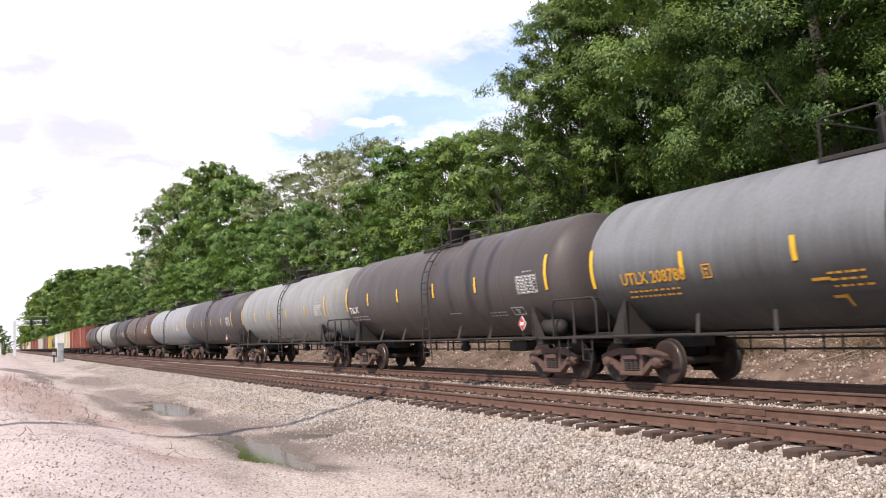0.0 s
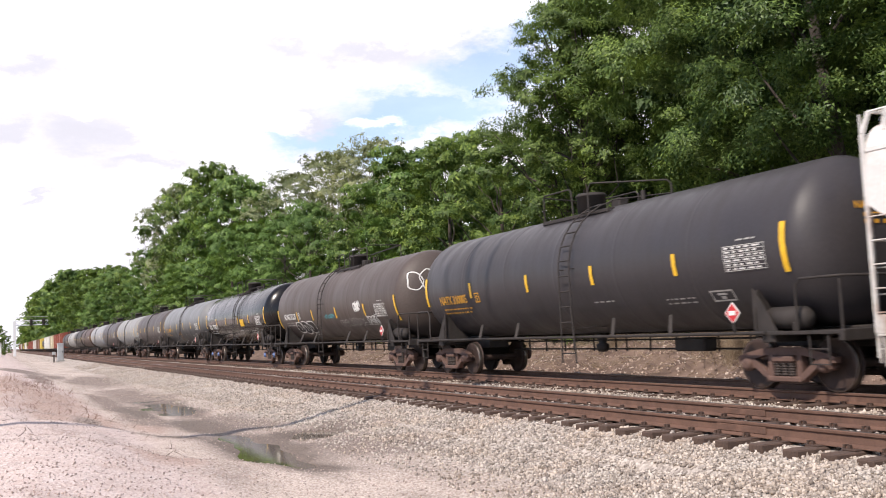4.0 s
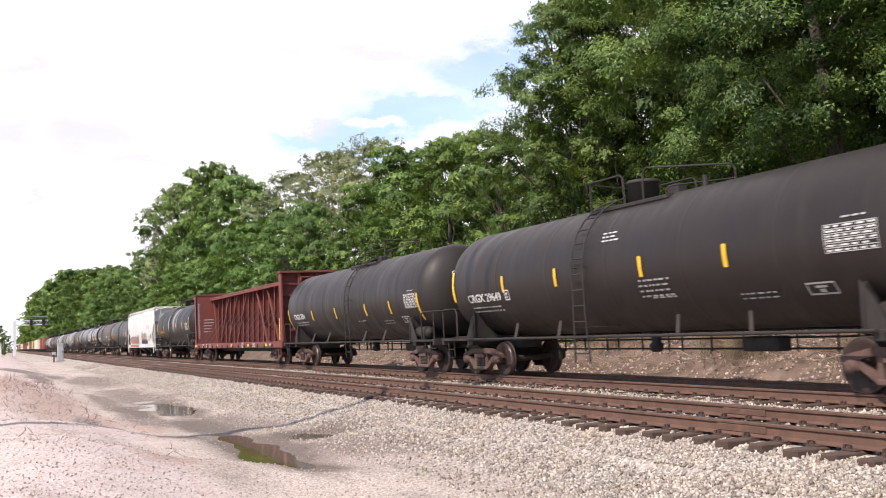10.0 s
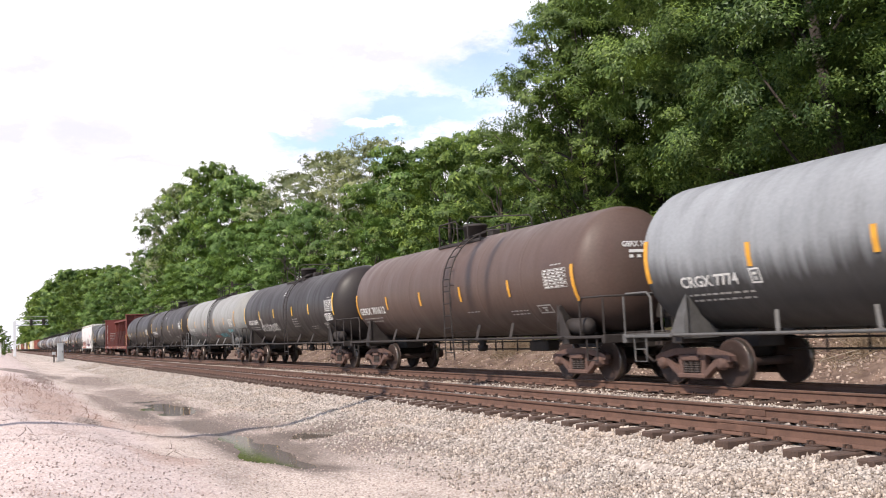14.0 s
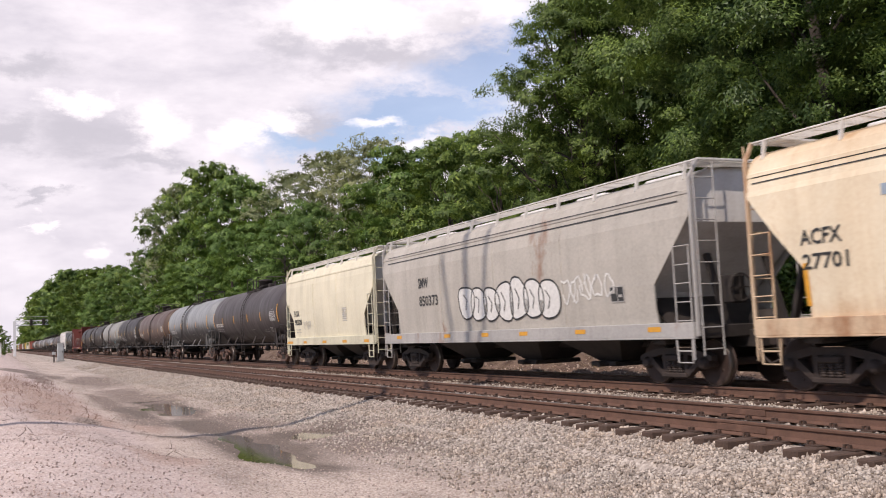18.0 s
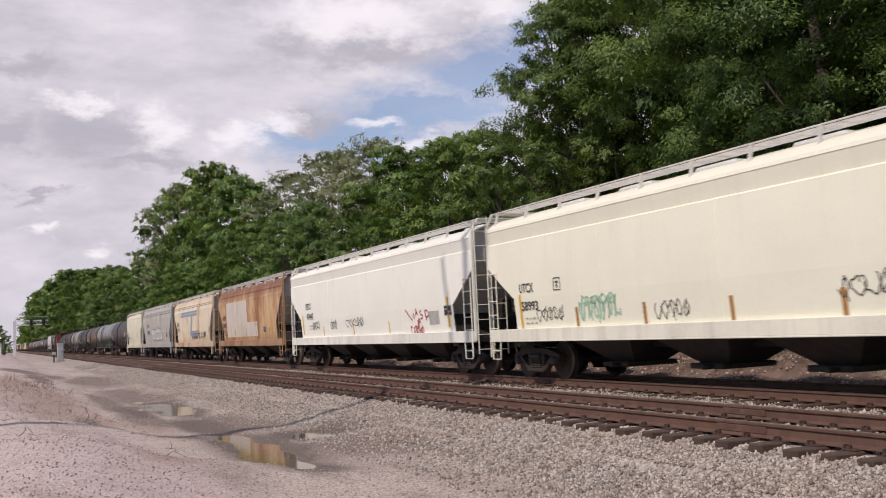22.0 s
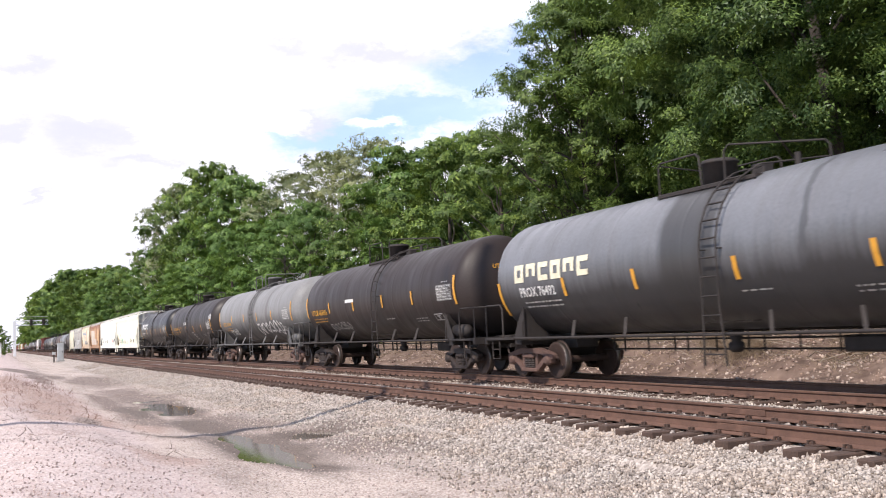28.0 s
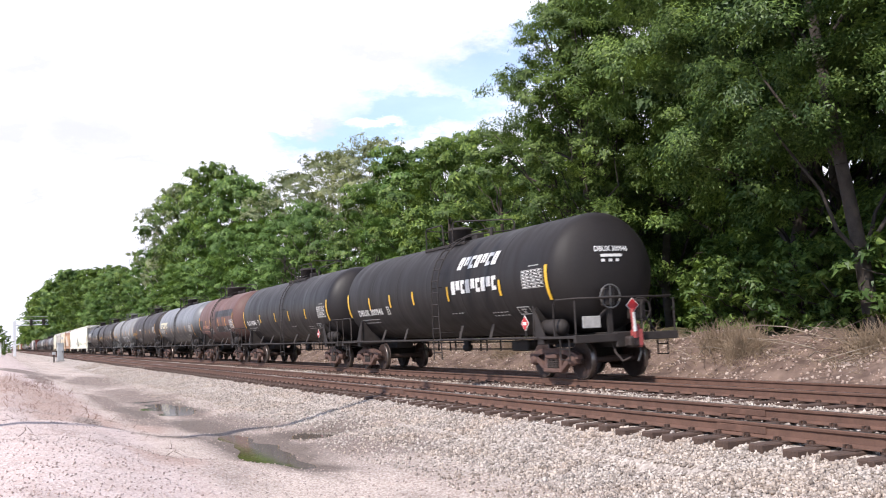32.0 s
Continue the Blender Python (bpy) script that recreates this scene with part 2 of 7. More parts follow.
def raw_mesh(name, verts, faces, mat, smooth=False):
    """A mesh straight from arrays; faces all of one size."""
    verts, faces = np.asarray(verts, np.float32), np.asarray(faces, np.int32)
    me = bpy.data.meshes.new(name)
    k = faces.shape[1]
    me.vertices.add(len(verts))
    me.vertices.foreach_set("co", verts.ravel())
    me.loops.add(faces.size)
    me.loops.foreach_set("vertex_index", faces.ravel())
    me.polygons.add(len(faces))
    me.polygons.foreach_set("loop_start", np.arange(0, faces.size, k, dtype=np.int32))
    me.polygons.foreach_set("loop_total", np.full(len(faces), k, np.int32))
    if smooth:
        me.polygons.foreach_set("use_smooth", np.ones(len(faces), bool))
    me.update(calc_edges=True)
    me.materials.append(mat)
    return me

# ---------------------------------------------------------------- ground
TRACKS = (9.446, 13.474)      # centre lines of the two tracks
HALF_GAUGE = 0.7525
WATER_Z = -0.625
GROUND_X = [-3000, -60, -8, 0.2, 1.4, 2.2, 3.1, 4.0, 5.6, 6.3, 7.8, 8.15, 8.5, 8.6, 10.3, 10.6, 11.2, 12.2, 14.9, 16.2, 17.2, 18.8, 20.4, 22.3, 30, 3000]
GROUND_Z = [0.1, 0.1, 0.08, 0.02, -0.22, -0.42, -0.56, -0.60, -0.58, -0.53, -0.34, -0.285, -0.232, -0.222, -0.222, -0.235, -0.27, -0.24, -0.25, -0.5, -0.55, -0.42, 0.1, 0.62, 0.8, 0.8]
# puddle basins: x, y, half width, half length, depth
BASINS = [(4.22, 19.3, 0.28, 0.8, 0.10), (4.08, 17.3, 0.52, 1.2, 0.12), (4.0, 15.8, 0.38, 0.8, 0.10), (5.7, 18.6, 0.46, 0.55, 0.14), (4.62, 28.6, 0.36, 1.5, 0.075), (4.1, 14.4, 0.16, 0.6, 0.05),
          (3.35, 19.6, 0.2, 0.35, 0.05), (4.3, 22.4, 0.9, 1.3, -0.05)]
# wet mud, free of loose stones: x, y, half width, half length
MUD = [(4.2, 16.9, 0.95, 4.2), (5.7, 18.5, 1.2, 1.2), (4.6, 28.8, 0.75, 4.4), (3.4, 28.6, 0.4, 3.2), (4.1, 22.4, 0.6, 3.0), (4.25, 13.9, 0.6, 1.3), (3.1, 19.4, 0.8, 0.6)]
rng = np.random.default_rng(7)
WAVES = [(rng.uniform(0.25, 6.0), rng.uniform(0, math.tau), rng.uniform(0, math.tau)) for _ in range(26)]


def ripple(x, y):
    z = np.zeros_like(x)
    for k, a, ph in WAVES:
        z += np.sin(k * (x * math.cos(a) + y * math.sin(a)) + ph) * 0.028 / (0.6 + k)
    return z


def ground_z(x, y):
    x, y = np.asarray(x, float), np.asarray(y, float)
    z = np.interp(x + 0.22 * np.sin(y * 0.31) * (x < 7), GROUND_X, GROUND_Z)
    calm = np.where((x > 7.4) & (x < 15.2), 0.2, np.where(x > 17, 3.0, np.where((x > 2.6) & (x < 7), 0.7, 1.0)))
    z = z + ripple(x, y) * calm
    for bx, by, w, d, deep in BASINS:
        z = z - deep * np.exp(-((x - bx) / w) ** 2 - ((y - by) / d) ** 2)
    return z


def gravel_mat():
    m, nt, b = node_mat("gravel_ground")
    n, l = nt.nodes.new, nt.links.new
    tc, sep = n("ShaderNodeTexCoord"), n("ShaderNodeSeparateXYZ")
    l(tc.outputs["Object"], sep.inputs[0])
    wob = noise_at(nt, 0.35, 5.0)
    wob2 = noise_at(nt, 1.6, 5.0)
    add = n("ShaderNodeMath")
    add.operation = "MULTIPLY_ADD"
    l(wob, add.inputs[0])
    add.inputs[1].default_value = 2.2
    l(sep.outputs[0], add.inputs[2])

    def zone(lo, hi):
        r = n("ShaderNodeMapRange")
        r.inputs[1].default_value, r.inputs[2].default_value = lo + 1.1, hi + 1.1
        l(add.outputs[0], r.inputs[0])
        return r.outputs[0]
    stones = n("ShaderNodeTexVoronoi")
    stones.inputs["Scale"].default_value = 24.0
    l(tc.outputs["Object"], stones.inputs["Vector"])
    pebbles = n("ShaderNodeTexVoronoi")
    pebbles.inputs["Scale"].default_value = 46.0
    l(tc.outputs["Object"], pebbles.inputs["Vector"])
    hsv = n("ShaderNodeSeparateColor")
    l(stones.outputs["Color"], hsv.inputs[0])
    hsv2 = n("ShaderNodeSeparateColor")
    l(pebbles.outputs["Color"], hsv2.inputs[0])
    blot = noise_at(nt, 0.7, 7.0, (1.0, 0.45, 1.0), rough=0.62)

    def ovals(rows, inner=1.35, outer=1.75, most=0.75):
        """Frayed patches: x, y, half width, half length."""
        total = None
        for px, py, rx, ry in rows:
            d, k, ln, r = n("ShaderNodeVectorMath"), n("ShaderNodeVectorMath"), n("ShaderNodeVectorMath"), n("ShaderNodeMapRange")
            d.operation, k.operation, ln.operation = "SUBTRACT", "MULTIPLY", "LENGTH"
            l(tc.outputs["Object"], d.inputs[0])
            d.inputs[1].default_value = (px, py, 0.0)
            l(d.outputs[0], k.inputs[0])
            k.inputs[1].default_value = (1 / rx, 1 / ry, 0.0)
            l(k.outputs[0], ln.inputs[0])
            sm = n("ShaderNodeMath")
            sm.operation = "MULTIPLY_ADD"
            l(blot, sm.inputs[0])
            sm.inputs[1].default_value = 1.6
            l(ln.outputs["Value"], sm.inputs[2])
            r.inputs[1].default_value, r.inputs[2].default_value, r.inputs[3].default_value, r.inputs[4].default_value = inner, outer, most, 0.0
            l(sm.outputs[0], r.inputs[0])
            if total is None:
                total = r.outputs[0]
            else:
                mx = n("ShaderNodeMath")
                mx.operation = "MAXIMUM"
                l(total, mx.inputs[0])
                l(r.outputs[0], mx.inputs[1])
                total = mx.outputs[0]
        return total
    grain = ramp_of(nt, hsv2.outputs[1], 0.0, 1.0)
    pink = mixed(nt, ramp_of(nt, hsv2.outputs[0], 0.0, 1.0), (0.45, 0.355, 0.325), (0.66, 0.55, 0.51))
    pink = mixed(nt, ramp_of(nt, wob2, 0.45, 0.75, (0, 0, 0, 1), (0.6, 0.6, 0.6, 1)), pink, (0.42, 0.30, 0.25))
    pink = mixed(nt, ramp_of(nt, blot, 0.54, 0.66, (0, 0, 0, 1), (0.6, 0.6, 0.6, 1)), pink, mixed(nt, ramp_of(nt, hsv2.outputs[2], 0.0, 1.0), (0.19, 0.15, 0.135), (0.42, 0.34, 0.31)))
    specks = ramp_of(nt, hsv2.outputs[1], 0.80, 0.92)
    pink = mixed(nt, specks, pink, (0.66, 0.58, 0.55))
    tan = mixed(nt, grain, (0.30, 0.235, 0.195), (0.66, 0.56, 0.495))
    tan = mixed(nt, ramp_of(nt, blot, 0.46, 0.62, (0, 0, 0, 1), (0.55, 0.55, 0.55, 1)), tan, (0.22, 0.175, 0.15))
    tan = mixed(nt, ramp_of(nt, hsv2.outputs[2], 0.84, 0.95), tan, (0.60, 0.53, 0.48))
    ballast = mixed(nt, ramp_of(nt, hsv.outputs[0], 0.0, 1.0), (0.17, 0.14, 0.118), (0.56, 0.49, 0.43))
    dirt = mixed(nt, ramp_of(nt, wob2, 0.35, 0.7), (0.10, 0.068, 0.055), (0.235, 0.168, 0.135))
    soil = mixed(nt, ramp_of(nt, wob2, 0.4, 0.7), (0.05, 0.055, 0.025), (0.11, 0.085, 0.05))
    red = mixed(nt, ramp_of(nt, hsv2.outputs[0], 0.0, 1.0), (0.25, 0.165, 0.13), (0.56, 0.43, 0.37))
    rut = mixed(nt, grain, (0.11, 0.085, 0.072), (0.33, 0.265, 0.23))
    c = mixed(nt, zone(2.0, 2.7), pink, tan)
    c = mixed(nt, zone(5.2, 6.3), c, ballast)
    c = mixed(nt, zone(16.0, 17.4), c, dirt)
    c = mixed(nt, zone(22.0, 24.0), c, soil)
    c = mixed(nt, ovals([(1.3, 31.0, 1.2, 10.0), (0.2, 40.0, 1.7, 16.0), (2.0, 24.5, 0.7, 4.0), (1.0, 24.0, 0.8, 3.0), (2.2, 14.5, 0.7, 1.2), (3.0, 22.6, 0.5, 2.0), (4.7, 26.6, 0.5, 1.4)], 1.3, 1.9, 0.9), c, red)
    # trampled dark mud in the ruts, then the wet mud round the puddles
    c = mixed(nt, ovals([(4.4, 37.0, 1.3, 8.0), (3.2, 33.5, 0.6, 8.0), (3.3, 25.5, 0.65, 4.5), (3.0, 19.3, 1.1, 0.9), (5.7, 15.8, 1.2, 2.4), (4.7, 22.5, 1.5, 3.6), (4.6, 56.0, 1.7, 12.0), (1.9, 62.0, 0.8, 14.0), (1.2, 74.0, 2.2, 10.0), (3.0, 66.0, 1.0, 7.0), (6.0, 18.8, 1.5, 1.6), (1.7, 21.6, 0.35, 3.0), (3.4, 30.0, 0.7, 3.0)],
                        1.35, 1.8, 0.92), c, rut)
    wet = ovals(MUD, 1.5, 1.9, 0.95)
    c = mixed(nt, wet, c, mixed(nt, grain, (0.062, 0.045, 0.035), (0.21, 0.158, 0.125)))
    l(c, b.inputs["Base Color"])
    l(ramp_of(nt, wet, 0.0, 0.75, (0.9, 0.9, 0.9, 1), (0.55, 0.55, 0.55, 1)), b.inputs["Roughness"])
    b.inputs["Specular IOR Level"].default_value = 0.18
    bump_of(nt, b, stones.outputs["Distance"], 0.5, 0.025)
    return m


def build_ground():
    xs = np.unique(np.concatenate([[-3000, -800, -250, -120, -60, -30, -18, -12, -9, -7], np.arange(-6, 8.4, 0.14), np.arange(8.4, 24, 0.3),
                                   np.arange(24, 40, 1.5), [50, 80, 150, 400, 1000, 3000]]))
    near = np.cumsum(np.geomspace(0.1, 0.9, 130))
    ys = np.concatenate([[-800, -250, -90, -40, -20, -10, -4, 0, 2.5], 4 + near, 4 + near[-1] + np.geomspace(1.5, 3000, 70)])
    gx, gy = np.meshgrid(xs, ys)
    v = np.stack([gx, gy, ground_z(gx, gy)], -1).reshape(-1, 3)
    w, h = len(xs), len(ys)
    i = (np.arange(h - 1)[:, None] * w + np.arange(w - 1)).ravel()
    return tagged(new("ground", raw_mesh("ground", v, np.stack([i, i + 1, i + w + 1, i + w], 1), gravel_mat(), True)),
                  "pinkish gravel lot, wet ruts, pale ballast and a dirt bank", kind="structure")


build_ground()


def build_water():
    m, nt, b = node_mat("muddy_water")
    n, l = nt.nodes.new, nt.links.new
    tc, sep, add, bed = n("ShaderNodeTexCoord"), n("ShaderNodeSeparateXYZ"), n("ShaderNodeMath"), n("ShaderNodeMapRange")
    l(tc.outputs["Object"], sep.inputs[0])
    add.operation = "MULTIPLY_ADD"
    l(noise_at(nt, 2.2, 5.0), add.inputs[0])
    add.inputs[1].default_value = 0.5
    l(sep.outputs[0], add.inputs[2])
    bed.inputs[1].default_value, bed.inputs[2].default_value = 4.22, 4.4
    l(add.outputs[0], bed.inputs[0])
    algae = mixed(nt, ramp_of(nt, noise_at(nt, 7.0, 4.0), 0.35, 0.7), (0.045, 0.052, 0.014), (0.13, 0.15, 0.035))
    l(mixed(nt, bed.outputs[0], algae, (0.155, 0.125, 0.10)), b.inputs["Base Color"])
    b.inputs["Roughness"].default_value, b.inputs["IOR"].default_value = 0.06, 1.33
    bump_of(nt, b, noise_at(nt, 2.0, 2.0), 0.02, 0.02)
    g = Geo().add([(2.9, 10.5, WATER_Z), (6.4, 10.5, WATER_Z), (6.4, 34, WATER_Z), (2.9, 34, WATER_Z)], [(0, 1, 2, 3)])
    tagged(new("water", g.mesh("water", m)), "shallow muddy puddle water standing in the wheel ruts", kind="structure")


build_water()


def stone_cloud(n, seed, xr, yr, size, name, label, mat, power=2.0, sink=0.25):
    """Loose stones: small eight-sided lumps, denser near the camera."""
    r = np.random.default_rng(seed)
    x = r.uniform(*xr, n)
    y = yr[0] + (yr[1] - yr[0]) * r.uniform(0, 1, n) ** power
    s = r.uniform(size[0], size[1], (n, 1)) * (0.8 + 0.4 * r.random((n, 1)))
    base = np.array([(1, 0, 0), (-1, 0, 0), (0, 1, 0), (0, -1, 0), (0, 0, 1), (0, 0, -1)], float)
    tri = np.array([(0, 2, 4), (2, 1, 4), (1, 3, 4), (3, 0, 4), (2, 0, 5), (1, 2, 5), (3, 1, 5), (0, 3, 5)])
    p = base[None] * (0.6 + 0.55 * r.random((n, 6, 1))) + r.normal(0, 0.16, (n, 6, 3))
    p[:, :, 2] *= 0.75
    q = r.normal(0, 1, (n, 4))
    q /= np.linalg.norm(q, axis=1)[:, None]
    a, b, c, d = q.T
    rot = np.stack([1 - 2 * (c * c + d * d), 2 * (b * c - a * d), 2 * (b * d + a * c),
                    2 * (b * c + a * d), 1 - 2 * (b * b + d * d), 2 * (c * d - a * b),
                    2 * (b * d - a * c), 2 * (c * d + a * b), 1 - 2 * (b * b + c * c)], 1).reshape(n, 3, 3)
    p = np.einsum("nij,nkj->nki", rot, p) * s[:, :, None]
    z = ground_z(x, y) + s[:, 0] * (0.5 - sink)
    keep = z > WATER_Z - 0.03
    for mx, my, rx, ry in MUD:
        keep &= np.hypot((x - mx) / rx, (y - my) / ry) + r.normal(0, 0.2, n) > 0.66
    p += np.stack([x, y, z], 1)[:, None, :]
    p = p[keep]
    k = len(p)
    f = (tri[None] + 6 * np.arange(k)[:, None, None]).reshape(-1, 3)
    return tagged(new(name, raw_mesh(name, p.reshape(-1, 3), f, mat)), label, "gravel", kind="stuff")


def stone_mat(name, dark, light, tint):
    m, nt, b = node_mat(name)
    geo = nt.nodes.new("ShaderNodeNewGeometry")
    c = mixed(nt, ramp_of(nt, geo.outputs["Random Per Island"], 0.0, 1.0), dark, light)
    c = mixed(nt, ramp_of(nt, noise_at(nt, 0.8, 4.0), 0.4, 0.7), c, tint, "MULTIPLY")
    c = mixed(nt, 0.25, c, ramp_of(nt, noise_at(nt, 60.0, 3.0), 0.2, 0.8), "OVERLAY")
    nt.links.new(c, b.inputs["Base Color"])
    b.inputs["Roughness"].default_value = 0.8
    return m


BALLAST = stone_mat("ballast_stone", (0.17, 0.142, 0.12), (0.57, 0.505, 0.445), (0.97, 0.88, 0.80))
PEBBLE = stone_mat("pebble_stone", (0.24, 0.19, 0.17), (0.62, 0.53, 0.49), (1.0, 0.92, 0.87))
stone_cloud(4500, 6, (5.0, 6.1), (8, 60), (0.012, 0.034), "ballast_stones", "stray ballast stones at the edge of the lot", BALLAST)
stone_cloud(44000, 1, (5.9, 8.5), (4.6, 95), (0.016, 0.040), "ballast_stones", "pale crushed limestone ballast along the near track", BALLAST, 2.6)
stone_cloud(9000, 2, (8.75, 10.1), (4.5, 40), (0.022, 0.045), "ballast_stones", "crushed limestone ballast between the near rails", BALLAST)
stone_cloud(16000, 3, (10.3, 12.6), (8, 60), (0.02, 0.046), "ballast_stones", "pale crushed limestone ballast between the two tracks", BALLAST, 1.4)
stone_cloud(5000, 4, (12.8, 17.2), (10, 60), (0.022, 0.055), "ballast_stones", "crushed limestone ballast beyond the train", BALLAST)
stone_cloud(26000, 5, (-2.5, 6.2), (6.5, 45), (0.006, 0.020), "pebbles", "pinkish grey pebbles scattered over the gravel lot", PEBBLE, 2.2)

# ---------------------------------------------------------------- tracks
RUST_RAIL = plain("rusty_rail", (0.135, 0.072, 0.050), 0.8, 0.1, 0.35, 5.0, 0.2)
POLISHED = plain("worn_rail_head", (0.20, 0.175, 0.16), 0.38, 0.85, 0.2, 9.0)
TIE = plain("creosoted_tie", (0.085, 0.052, 0.038), 0.9, 0.0, 0.5, 4.0, 0.4)
TIE_STEEL = plain("tie_plate_steel", (0.075, 0.045, 0.033), 0.8, 0.2, 0.4, 8.0)
TIE_TOP, TIE_STEP = -0.195, 0.535


def rail_profile(x):
    half = [(0.076, -0.185), (0.076, -0.172), (0.014, -0.145), (0.009, -0.06), (0.034, -0.04), (0.037, -0.012), (0.028, -0.001)]
    return [(x + a, z) for a, z in half] + [(x - a, z) for a, z in half[::-1]]


def build_track(cx, label):
    track = tagged(new("railway_track"), label, "track", kind="structure")
    for sx in (-1, 1):
        x = cx + sx * HALF_GAUGE
        ys = [-60, 0, 12, 40, 120, 400, 1000, 2500]
        prof = rail_profile(x)
        n = len(prof)
        g = Geo()
        g.add([(px, y, pz) for y in ys for px, pz in prof],
              [(i * n + k, i * n + (k + 1) % n, (i + 1) * n + (k + 1) % n, (i + 1) * n + k) for i in range(len(ys) - 1) for k in range(n)])
        rail = part("rail", g.mesh("rail", RUST_RAIL), track)
        part("running_surface", Geo().box(x - 0.026, x + 0.026, -60, 2500, -0.002, 0.0).mesh("running_surface", POLISHED), rail, None, "worn bright band on the rail head")
    return track


TRACK_NEAR = build_track(TRACKS[0], "empty rusty railway track on weathered wooden ties")
TRACK_FAR = build_track(TRACKS[1], "rusty railway track that carries the freight train")


def tie_geo():
    g = Geo().block(-1.295, 1.295, -0.115, 0.115, -0.19, 0.0, 0.014)
    return g


def plates(cx, ys):
    """Tie plates and spikes under both rails."""
    g = Geo()
    for y in ys:
        for sx in (-1, 1):
            x = cx + sx * HALF_GAUGE
            g.box(x - 0.18, x + 0.18, y - 0.095, y + 0.095, TIE_TOP, TIE_TOP + 0.014)
            for a in (-1, 1):
                g.box(x + a * 0.10 - 0.02, x + a * 0.10 + 0.02, y - a * 0.05 - 0.018, y - a * 0.05 + 0.018, TIE_TOP, TIE_TOP + 0.055)
                g.box(x + a * 0.055 - 0.035, x + a * 0.055 + 0.035, y + 0.13, y + 0.16, TIE_TOP - 0.01, TIE_TOP + 0.05)
    return g


def build_ties(track, cx, seed):
    r = random.Random(seed)
    ys = [3.6 + TIE_STEP * i for i in range(1000)]
    shared_tie = shared("tie", tie_geo, TIE)
    for y in ys[:150]:
        part("tie", shared_tie, track, pose(cx + r.uniform(-0.05, 0.05), y + r.uniform(-0.03, 0.03), TIE_TOP + r.uniform(-0.012, 0.004), 0, r.uniform(-0.4, 0.4), r.uniform(-1.2, 1.2)))
    g = Geo()
    for y in ys[150:]:
        g.box(cx - 1.295, cx + 1.295, y - 0.115, y + 0.115, TIE_TOP - 0.15, TIE_TOP)
    tagged(part("distant_ties", g.mesh("distant_ties", TIE), track), kind="stuff")
    tagged(part("tie_plates", plates(cx, ys[:110]).mesh("tie_plates", TIE_STEEL), track), kind="stuff")
    for sx in (-1, 1):
        for y in (10.55, 22.4, 34.3):
            x = cx + sx * HALF_GAUGE
            part("joint_bar", shared("joint_bar", lambda: Geo().block(-0.03, 0.03, -0.45, 0.45, -0.145, -0.05, 0.008), RUST_RAIL), track, pose(x, y + sx * 0.8, 0))


build_ties(TRACK_NEAR, TRACKS[0], 3)
build_ties(TRACK_FAR, TRACKS[1], 4)

# ---------------------------------------------------------------- trees
def leaf_mat(name, dark, light):
    m, nt, b = node_mat(name)
    nt.nodes.remove(b)
    n, l = nt.nodes.new, nt.links.new
    out = nt.nodes["Material Output"]
    geo, info = n("ShaderNodeNewGeometry"), n("ShaderNodeObjectInfo")
    c = mixed(nt, ramp_of(nt, geo.outputs["Random Per Island"], 0.0, 1.0), dark, light)
    big = noise_at(nt, 0.35, 3.0)
    c = mixed(nt, ramp_of(nt, big, 0.35, 0.7), c, tuple(v * 0.75 for v in dark))
    c = mixed(nt, 0.5, c, ramp_of(nt, info.outputs["Random"], 0.0, 1.0, (0.8, 0.86, 0.75, 1), (1.25, 1.15, 0.95, 1)), "MULTIPLY")
    d, t, g, mx, mx2 = n("ShaderNodeBsdfDiffuse"), n("ShaderNodeBsdfTranslucent"), n("ShaderNodeBsdfGlossy"), n("ShaderNodeMixShader"), n("ShaderNodeMixShader")
    l(c, d.inputs[0])
    l(mixed(nt, 1.0, c, (1.25, 1.25, 0.65), "MULTIPLY"), t.inputs[0])
    g.inputs["Roughness"].default_value = 0.45
    g.inputs[0].default_value = (0.8, 0.85, 0.8, 1)
    mx.inputs[0].default_value, mx2.inputs[0].default_value = 0.24, 0.022
    l(d.outputs[0], mx.inputs[1])
    l(t.outputs[0], mx.inputs[2])
    l(mx.outputs[0], mx2.inputs[1])
    l(g.outputs[0], mx2.inputs[2])
    l(mx2.outputs[0], out.inputs[0])
    return m


# darkened leaf copy: shade inside the wood put into the colour
LEAF_SHADED = leaf_mat("leaf_shaded", (0.034, 0.066, 0.027), (0.120, 0.185, 0.072))
LEAF_MID = leaf_mat("leaf_green", (0.062, 0.115, 0.034), (0.270, 0.370, 0.090))
LEAF_NEAR = leaf_mat("leaf_rich_green", (0.052, 0.092, 0.028), (0.260, 0.362, 0.092))
LEAF_PALE = leaf_mat("leaf_pale", (0.16, 0.19, 0.10), (0.40, 0.42, 0.25))
LEAF_BRIGHT = leaf_mat("leaf_bright", (0.080, 0.150, 0.044), (0.275, 0.405, 0.115))
BARK = plain("bark", (0.062, 0.049, 0.039), 0.95, 0.0, 0.45, 3.0, 0.6)
BARK_GREY = plain("grey_bark", (0.06, 0.048, 0.04), 0.95, 0.0, 0.5, 3.0, 0.6)
BARK_PALE = plain("pale_bark", (0.30, 0.27, 0.22), 0.9, 0.0, 0.45, 2.0, 0.5)


